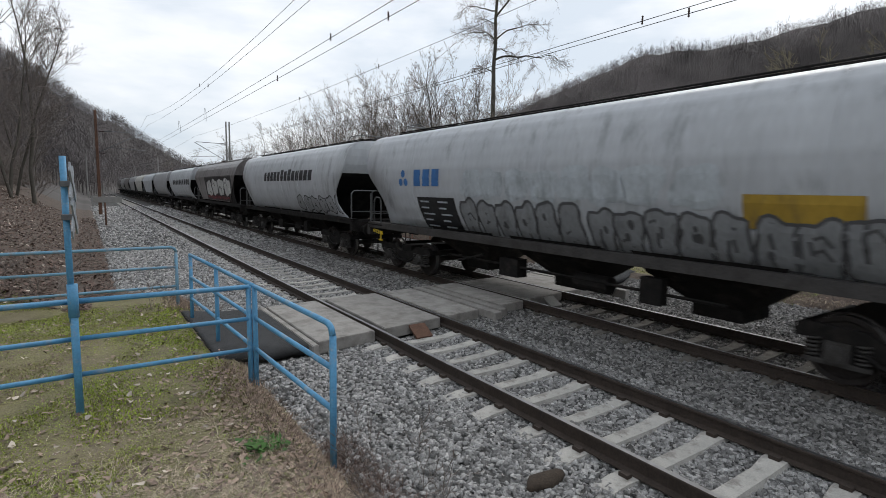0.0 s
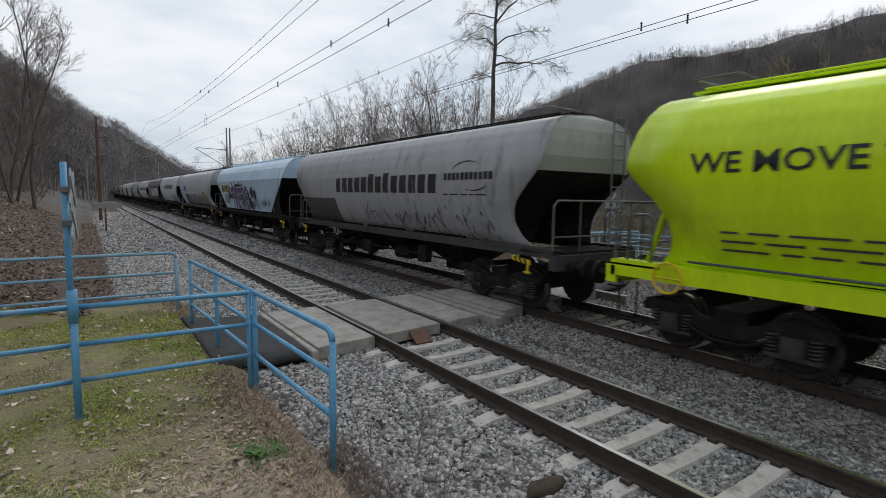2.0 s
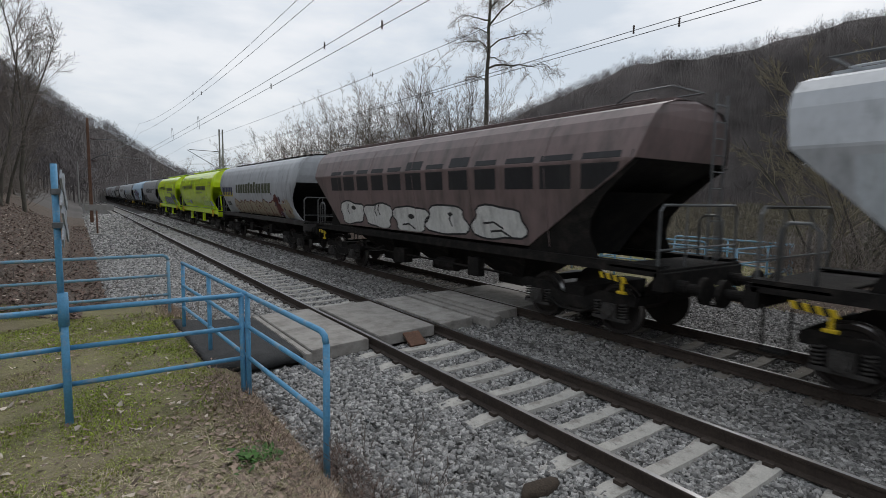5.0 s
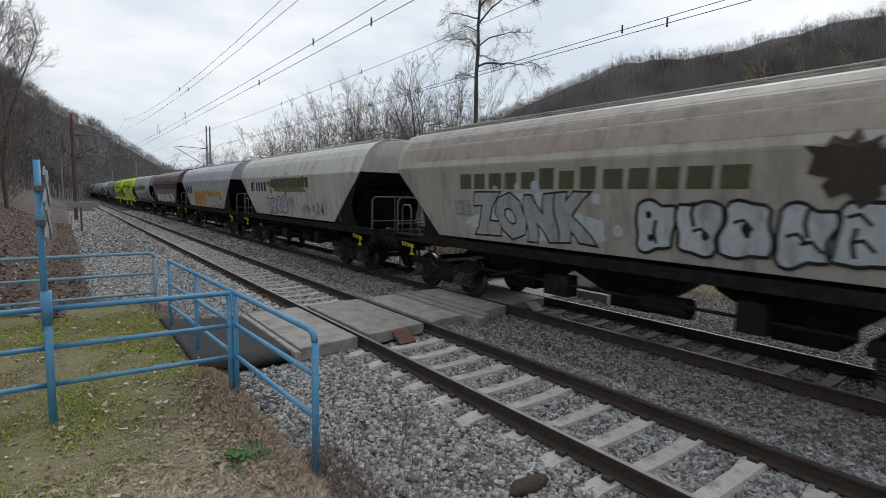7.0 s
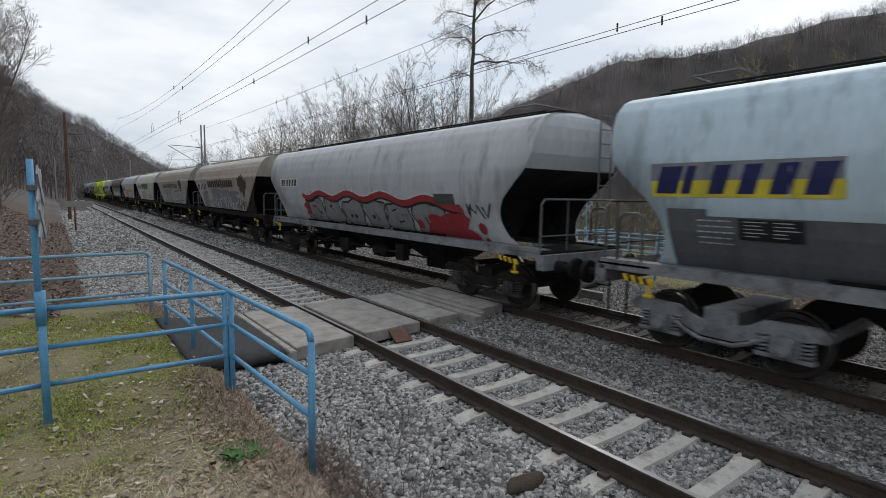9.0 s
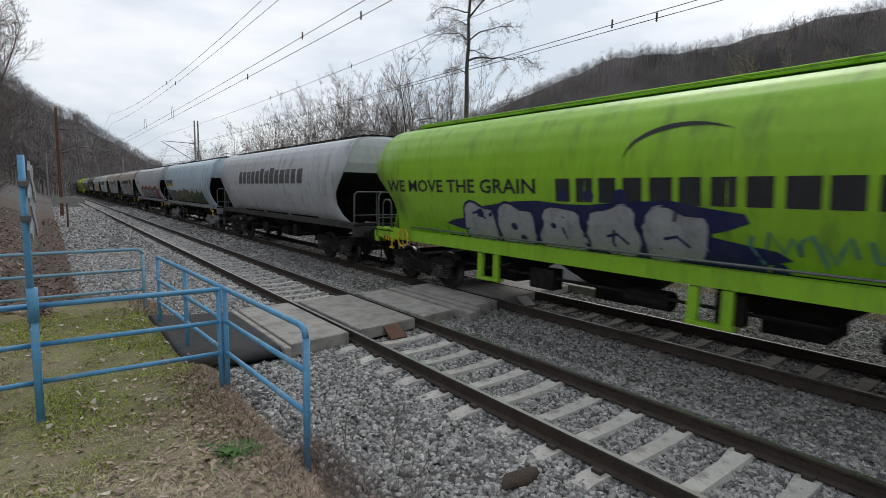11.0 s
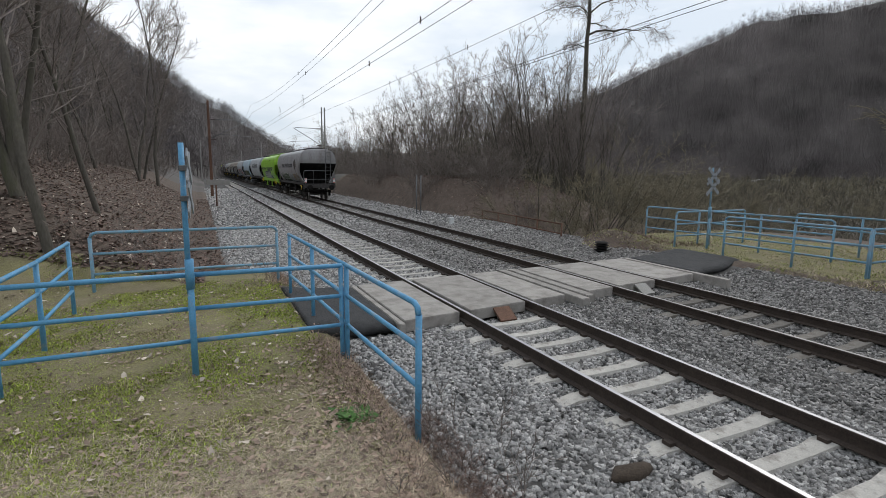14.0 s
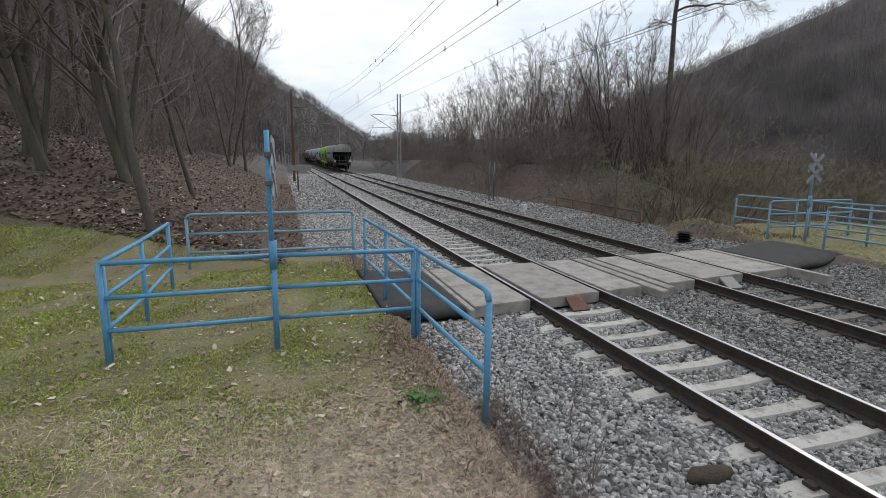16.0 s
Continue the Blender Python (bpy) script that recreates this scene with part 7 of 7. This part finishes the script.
graffiti(W_ROSE, "barrel", 3.96, 2.24, -3.79, 1.25, 7, C["creamy"], C["rustred"], 20)
splat(W_ROSE, "barrel", -3.80, 2.12, -4.45, 1.54, C["rustred"], 21)
splat(W_ROSE, "barrel", -3.77, 2.43, -4.24, 2.17, C["rustred"], 22)
splat(W_ROSE, "barrel", -4.5, 2.15, -5.9, 1.42, C["creamy"], 23)
for k in range(9):
    dot(W_ROSE, "barrel", -3.5 - 0.42 * (k % 4) - 0.1 * k, 2.5 - 0.11 * k, 0.07 + 0.03 * (k % 3), C["rustred"] if k % 2 else C["plum"])
data_panel(W_ROSE, "barrel", 5.43, 2.08, 4.64, 1.83, C["black"], 24)
word(W_DARK, "angular", 5.52, 3.29, -7.72, 2.65, 13, C["charcoal"], 0.1)
graffiti(W_DARK, "angular", 4.95, 2.32, -4.27, 1.44, 5, C["white"], C["charcoal"], 25)
board(W_ORANGE, "angular", 6.16, 3.02, 3.13, 1.75, C["pale"])
word(W_ORANGE, "angular", 5.87, 2.83, 3.58, 2.32, 3, C["navy"], 0.1)
graffiti(W_ORANGE, "angular", 3.40, 2.61, -4.27, 1.44, 6, C["orange"], C["yellow"], 26)
splat(W_ORANGE, "angular", 0.39, 2.22, -4.63, 1.55, C["pale"], 27)
board(W_WHITE, "angular", 5.20, 2.97, 2.62, 2.49, C["white"])
word(W_WHITE, "angular", 5.07, 2.94, 2.73, 2.52, 6, C["navy"], 0.25)
splat(W_WHITE, "angular", 2.63, 3.12, -2.34, 2.47, C["mossy"], 28)
word(W_WHITE, "angular", 1.98, 3.06, -2.30, 2.68, 11, C["olive"], 0.15)
graffiti(W_WHITE, "angular", 2.96, 2.34, 0.37, 1.51, 4, C["pale"], C["plum"], 29)
tag(W_WHITE, "angular", 0.38, 2.33, -0.61, 1.86, C["green"], 30)
tag(W_WHITE, "angular", -1.40, 2.11, -2.29, 1.60, C["teal"], 31)
tag(W_WHITE, "angular", -2.56, 2.20, -3.48, 1.57, C["charcoal"], 32)
board(W_ZONK, "angular", 6.4, 3.93, -6.4, 3.3, C["roof_dust"])
word(W_ZONK, "angular", 3.95, 2.95, -2.41, 2.62, 13, C["olive"], 0.12)
splat(W_ZONK, "angular", 3.75, 2.62, -0.1, 1.52, C["pale"], 133)
letters(W_ZONK, "angular", 3.60, 2.58, 0.15, 1.55, "ZONK", [(0.12, C["black"]), (0.085, C["silver"])])
graffiti(W_ZONK, "angular", -0.60, 2.49, -3.99, 1.56, 5, C["pale"], C["black"], 34, True)
maple(W_ZONK, "angular", -3.5, 2.85, 0.60, 0.48, C["brown"])
data_panel(W_ZONK, "angular", 4.18, 2.36, 3.59, 2.03, C["grey"], 36)
board(W_BROWN, "angular", 6.4, 3.93, -6.4, 3.3, C["roof_dust"])
board(W_BROWN, "angular", 5.88, 2.95, 3.30, 2.49, C["white"])
word(W_BROWN, "angular", 5.79, 2.91, 3.42, 2.52, 6, C["navy"], 0.25)
data_panel(W_BROWN, "angular", 4.18, 2.43, 3.39, 2.12, C["black"], 37)
board(W_BROWN, "angular", 4.66, 2.36, 3.36, 1.49, C["slate"])
word(W_BROWN, "angular", 3.04, 3.03, -2.42, 2.66, 13, C["brown"], 0.1)
splat(W_BROWN, "angular", 3.38, 2.61, -4.06, 1.39, C["slate"], 38)
splat(W_BROWN, "angular", -3.21, 2.03, -4.28, 1.49, C["plum"], 61)
scrawl(W_BROWN, "angular", 3.03, 2.49, -4.20, 1.40, 7, C["lilac"], C["white"], 39)
maple(W_BROWN, "angular", -4.05, 2.78, 0.85, 0.58, C["brown"])
board(W_RED, "barrel", 6.51, 2.99, 4.61, 2.66, C["white"])
word(W_RED, "barrel", 6.38, 2.94, 4.72, 2.70, 6, C["black"], 0.25)
splat(W_RED, "barrel", 4.35, 2.42, 3.0, 1.5, C["red"], 41)
graffiti(W_RED, "barrel", 3.99, 2.36, -4.48, 1.30, 6, C["grey"], C["black"], 42)
wave = [(u, 2.36 + 0.09 * math.sin(2.9 * u) - 0.035 * max(0.0, -u - 1.0)) for u in np.arange(4.1, -5.2, -0.12)]
lay(W_RED, "barrel", "graffiti_outline", ribbon([(u, z + 0.10) for u, z in wave], 0.05), C["white"])
lay(W_RED, "barrel", "graffiti_outline", ribbon(wave, 0.17), C["red"])
lay(W_RED, "barrel", "graffiti_outline", ribbon([(u, z - 0.11) for u, z in wave], 0.06), C["black"])
splat(W_RED, "barrel", -3.38, 2.04, -5.65, 1.05, C["red"], 44)
tag(W_RED, "barrel", -5.43, 2.33, -6.25, 1.90, C["charcoal"], 45)
board(W_RED, "barrel", -4.18, 2.47, -4.97, 2.22, C["grime"])
board(W_ICE, "barrel", 6.71, 2.97, 4.24, 2.71, C["slate"])
board(W_ICE, "barrel", 6.69, 2.71, 4.22, 2.47, C["yellow"])
word(W_ICE, "barrel", 6.65, 2.92, 4.28, 2.52, 6, C["navy"], 0.25)
for ua, ub, zt in ((6.45, 5.85, 2.30), (5.85, 3.55, 2.20), (3.55, 3.05, 2.02)):
    board(W_ICE, "barrel", ua, zt, ub, 1.41, C["grime_grey"])
splat(W_ICE, "barrel", 3.15, 2.0, 2.2, 1.45, C["rustred"], 141)
spiky(W_ICE, "barrel", 3.3, 2.26, -4.6, 1.42, 6, C["forest"], C["creamy"], 142)
splat(W_ICE, "barrel", 0.9, 2.35, -0.6, 1.7, C["rustred"], 143)
letters(W_ICE, "barrel", 2.6, 2.22, -0.3, 1.50, "SIN", [(0.10, C["creamy"]), (0.05, C["forest"])])
data_panel(W_ICE, "barrel", 5.42, 2.18, 4.63, 1.89, C["black"], 46)
bars(W_ICE, "barrel", 5.99, 2.16, 5.49, 1.75, 5, C["pale"])
word(W_GREY, "barrel", 3.87, 3.19, -3.94, 2.65, 13, C["dim"], 0.12)
text(W_GREEN, "lime", 6.50, 2.72, 1.14, 2.42, 'WE MOVE THE GRAIN', C["charcoal"])
word(W_GREEN, "lime", 0.68, 2.71, -4.46, 2.30, 11, C["charcoal"], 0.0)
arc(W_GREEN, "lime", -0.73, 3.46, -2.82, 2.96, C["charcoal"], True)
bars(W_GREEN, "lime", -4.69, 2.69, -5.74, 2.27, 4, C["charcoal"])
splat(W_GREEN, "lime", 3.81, 2.36, -3.39, 1.26, C["navy"], 47)
graffiti(W_GREEN, "lime", 3.51, 2.31, -2.09, 1.25, 5, C["silver"], C["navy"], 48)
tag(W_GREEN, "lime", -2.76, 2.04, -5.87, 1.52, C["teal"], 49)
word(W_LAST, "barrel", 3.60, 2.97, -2.87, 2.65, 13, C["charcoal"], 0.12)
maple(W_LAST, "barrel", -4.05, 2.85, 0.85, 0.60, C["brown"])
spiky(W_LAST, "barrel", 4.84, 2.24, 0.14, 1.28, 5, C["forest"], C["white"], 51)
graffiti(W_LAST, "barrel", -0.20, 2.14, -3.07, 1.34, 4, C["grey"], C["pale"], 53)
splat(W_LAST, "barrel", -2.30, 2.12, -3.42, 1.52, C["tan"], 54)
splat(W_LAST, "barrel", -4.20, 2.10, -4.61, 1.50, C["tan"], 55)
tag(W_LAST, "barrel", -3.22, 2.18, -5.43, 1.50, C["charcoal"], 56)
tag(W_LAST, "barrel", 5.23, 2.85, 4.31, 2.45, C["charcoal"], 57)
data_panel(W_LAST, "barrel", 4.95, 2.07, 4.57, 1.75, C["dim"], 58)

# ---------------------------------------------------------------- ends of the wagons: struts, gussets, tail signals
def gusset_mesh():
    """Dark curved web plate under the slanting edge of an angular side sheet."""
    k = KINDS["angular"]
    zs = np.linspace(1.40, 3.10, 13)
    out = np.interp(zs, [1.40, 1.75, 2.1, 2.5, 2.85, 3.10], [5.45, 5.28, 5.32, 5.58, 5.95, 6.26])
    vs, fs = [], []
    for z, y1 in zip(zs, out):
        x, y0 = -(np.interp(z, k["z"], k["w"]) - 0.03), min(np.interp(z, k["z"], k["tail"]) - 0.06, y1 - 0.02)
        vs += [(x, y0, z), (x, y1, z), (x + 0.03, y1, z), (x + 0.03, y0, z)]
    for i in range(len(zs) - 1):
        o = 4 * i
        fs += [(o + j, o + (j + 1) % 4, o + 4 + (j + 1) % 4, o + 4 + j) for j in range(4)]
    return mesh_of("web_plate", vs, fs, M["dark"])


def strut_mesh():
    return tube_mesh("end_strut", [(-0.95, 6.6, 1.35), (-0.95, 6.1, 2.9)], 0.05, M["dark"], 6)


def apron_mesh():
    """Curved end of the inner hopper with its stiffeners."""
    vs = []
    n = 9
    for j, (z, y0) in enumerate(((1.35, 4.7), (1.8, 5.0), (2.25, 5.35), (2.6, 5.75))):
        for i in range(n):
            a = math.pi * i / (n - 1)
            vs.append((-0.95 * math.cos(a), y0 + 0.30 * math.sin(a) - 0.3, z))
    fs = [(j * n + i, j * n + i + 1, (j + 1) * n + i + 1, (j + 1) * n + i) for j in range(3) for i in range(n - 1)]
    # black here carries the shade within the hopper opening
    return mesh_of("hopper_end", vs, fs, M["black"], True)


back180 = pose(0, 0, 0, 0, 0, 180)
for w, s in WAGONS:
    S = Matrix.Diagonal((1, w["stretch"], 1, 1))
    angular = any(c.name.startswith("side_sheet") and c.data is MESH.get(("side", "angular")) for c in w.children)
    lime = any(c.name.startswith("side_sheet") and c.data is MESH.get(("side", "lime")) for c in w.children)
    own = next(c for c in w.children if c.name.startswith("solebar")).material_slots[0].material if lime else None
    for m in (S, back180 @ S):
        part("hopper_end", cached("apron", apron_mesh), w, m)
        if angular:
            part("web_plate", cached("gusset", gusset_mesh), w, m)
            part("web_plate", MESH["gusset"], w, m @ Matrix.Diagonal((-1, 1, 1, 1)))
        if lime:
            part("end_strut", cached("strut", strut_mesh), w, m, mat=own)
            part("end_strut", MESH["strut"], w, m @ pose(1.9, 0, 0), mat=own)
        part("roof_rail", cached("roofrail", lambda: tube_mesh("roof_rail", [(-0.5, 5.2, 4.27), (-0.5, 5.5, 4.42), (-0.5, 6.2, 4.42), (0.5, 6.2, 4.42), (0.5, 5.5, 4.42), (0.5, 5.2, 4.27)], 0.018, M["steel"], 5)), w, m)
    if lime:
        ring = [(0, 0.24 * math.cos(a), 0.24 * math.sin(a)) for a in np.linspace(0, 2 * math.pi, 19)]
        for sgn in (1, -1):
            part("brake_wheel", cached("brake_wheel", lambda: mesh_of("brake_wheel", *join(tube_arrays(ring, 0.022, 6), tube_arrays([(0, -0.23, 0), (0, 0.23, 0)], 0.014, 5), tube_arrays([(0, 0, -0.23), (0, 0, 0.23)], 0.014, 5)), M["yellow"])), w, pose(-1.38, sgn * 5.9, 1.2))
            part("loading_gauge_pipe", cached("pipe", lambda: tube_mesh("loading_gauge_pipe", [(-1.33, -5.6, 1.5), (-1.36, 0, 1.5), (-1.33, 5.6, 1.5)], 0.022, M["steel"], 6)), w) if sgn > 0 else None
            part("side_bracket", cached("bracket", lambda: mesh_of("side_bracket", *join(box_arrays(-1.28, -1.2, -0.08, 0.08, 0.55, 1.1), box_arrays(-1.28, -1.2, 0.42, 0.58, 0.55, 1.1), box_arrays(-1.3, -1.1, -0.1, 0.6, 0.52, 0.58)), M["white"])), w, pose(0, sgn * 2.4, 0), mat=own)
# tail signals on the last wagon: white and red plates
end_y = -(7.25 * W_LAST["stretch"])
for sx in (-1.15, 1.15):
    bm = bmesh.new()
    add_box(bm, -0.09, 0.09, -0.01, 0.01, 0, 0.38, 0.004, 0)
    tri = [bm.verts.new(p) for p in ((-0.085, -0.014, 0.37), (0.085, -0.014, 0.37), (0, -0.014, 0.24))]
    bm.faces.new(tri).material_index = 1
    tri = [bm.verts.new(p) for p in ((-0.085, -0.014, 0.01), (0, -0.014, 0.14), (0.085, -0.014, 0.01))]
    bm.faces.new(tri).material_index = 1
    part("tail_plate", from_bm("tail_plate", bm, [M["white"], M["red"]]), W_LAST, pose(sx, end_y - 0.14, 1.4), "white and red tail signal plate")
lab = part("warning_label", box_mesh("warning_label", -0.16, 0.16, -0.008, 0.008, 0, 0.75, M["white"]), W_LAST, pose(0.95, -6.60 * W_LAST["stretch"], 3.05, 6, 0, 0), "white label with yellow warning signs")
for k in range(3):
    part("warning_sign", mesh_of("warning_sign", [(-0.1, -0.014, 0.08 + 0.22 * k), (0.1, -0.014, 0.08 + 0.22 * k), (0, -0.014, 0.25 + 0.22 * k)], [(0, 1, 2)], M["yellow"]), lab)


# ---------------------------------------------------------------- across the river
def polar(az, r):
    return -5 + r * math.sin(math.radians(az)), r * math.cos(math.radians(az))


pts = [polar(a, 254) for a in np.linspace(40, 110, 30)]
outer = [polar(a, 262) for a in np.linspace(40, 110, 30)]
zr = -2.6
vs = [(x, y, zr) for x, y in pts] + [(x, y, zr) for x, y in outer] + [(x, y, zr - 1.2) for x, y in pts]
n = len(pts)
fs = [(i, n + i, n + i + 1, i + 1) for i in range(n - 1)] + [(i, i + 1, 2 * n + i + 1, 2 * n + i) for i in range(n - 1)]
tagged(new("road", mesh_of("road", vs, fs, M["rust"])), "grey riverside road on a low retaining wall", "road", kind="structure")


def vehicle(name, label, category, l, h, body_mat, cab=None):
    v = thing(name, pose(0, 0, 0), label, category)
    if cab:
        part("trailer", box_mesh("trailer", -l / 2, l / 2 - 2.4, -1.2, 1.2, 1.0, h, body_mat, 0.05), v)
        part("cab", box_mesh("cab", l / 2 - 2.2, l / 2, -1.15, 1.15, 0.6, h - 0.3, cab, 0.15), v)
    else:
        bm = bmesh.new()
        prof = [(-l / 2, 0.35), (l / 2, 0.35), (l / 2, 0.75), (l * 0.28, 0.9), (l * 0.12, h), (-l * 0.3, h), (-l * 0.45, 0.95), (-l / 2, 0.85)]
        a = [bm.verts.new((x, -0.8, z)) for x, z in prof]
        b = [bm.verts.new((x, 0.8, z)) for x, z in prof]
        bm.faces.new(a)
        bm.faces.new(b[::-1])
        for i in range(len(prof)):
            bm.faces.new((a[i], b[i], b[(i + 1) % len(prof)], a[(i + 1) % len(prof)]))
        bmesh.ops.bevel(bm, geom=list(bm.edges), offset=0.06, segments=1, affect="EDGES")
        part("body", from_bm("body", bm, body_mat), v)
    for x in (-l * 0.32, l * 0.32):
        for y in (-0.9, 0.9):
            vv, ff = disc(-0.1, 0.1, 0.36 if not cab else 0.48, 14)
            part("wheel", mesh_of("wheel", vv, ff, M["black"]), v, pose(x, y, 0.36 if not cab else 0.48, 0, 0, 90))
    return v


truck = vehicle("truck", "white articulated truck far off on the riverside road", "truck", 13.0, 3.6, M["white"], M["white"])
car = vehicle("car", "small white car far off on the riverside road", "car", 4.2, 1.45, M["white"])
TX, TY = polar(60.6, 258)
CX, CY = polar(69.6, 257)
ROAD += [(truck, TX - 12.5 * -11 * 0.5, TY - 12.5 * 11 * 0.87, zr, 120, -11 * 0.5, 11 * 0.87), (car, CX - 12.5 * -9 * 0.38, CY - 12.5 * 9 * 0.93, zr, 112, -9 * 0.38, 9 * 0.93)]


def hut(x, y, turn, w, d, h, label, wall, roof_mat):
    b = thing("hut", pose(x, y, float(height(x, y)) - 0.3, 0, 0, turn), label, "hut")
    part("wall", box_mesh("wall", -w / 2, w / 2, -d / 2, d / 2, 0, h, wall, 0.02), b)
    vs = [(-w / 2 - 0.3, -d / 2 - 0.3, h), (w / 2 + 0.3, -d / 2 - 0.3, h), (w / 2 + 0.3, d / 2 + 0.3, h), (-w / 2 - 0.3, d / 2 + 0.3, h), (-w / 2 - 0.3, 0, h + 1.2), (w / 2 + 0.3, 0, h + 1.2)]
    part("roof", mesh_of("roof", vs, [(0, 1, 5, 4), (2, 3, 4, 5), (0, 4, 3), (1, 2, 5), (0, 3, 2, 1)], roof_mat), b)
    part("door", box_mesh("door", -0.5, 0.5, -d / 2 - 0.04, -d / 2 + 0.02, 0.2, 2.1, M["concrete"], 0.01), b)
    part("window", box_mesh("window", 1.0, 1.9, -d / 2 - 0.03, -d / 2 + 0.02, 1.1, 1.9, M["dark"], 0.01), b)
    return b


hut(-25.0, 64.0, 10, 4.4, 3.0, 2.4, "small whitewashed hut on the wooded bank", M["white"], M["dark"])
hx, hy = polar(70.4, 300)
hut(hx, hy, -70, 6.0, 4.0, 3.0, "white-roofed cabin on the far slope", M["concrete"], M["white"])

# ---------------------------------------------------------------- movement
def motions():
    for w, s in WAGONS:
        walk(w, [(t, pose(FAR, s + SPEED * t, 0)) for t in (0, 4, 8, 12, 16)])
    for v, x, y, z, turn, vx, vy in ROAD:
        walk(v, [(t, pose(x + vx * t, y + vy * t, z, 0, 0, turn)) for t in (0, 8, 16)])
    # wheels: all wheelsets share one turning
    turn = -math.degrees(SPEED / FPS / 0.46)
    walk(WHEELSETS[0], [(i / FPS, pose(0, 0, 0.46, (turn * i) % 360)) for i in range(16 * FPS + 1)])
    keys = WHEELSETS[0].animation_data
    for ws in WHEELSETS[1:]:
        ws.rotation_mode = "QUATERNION"
        ws.animation_data_create()
        ws.animation_data.action = keys.action
        ws.animation_data.action_slot = keys.action_slot


motions()
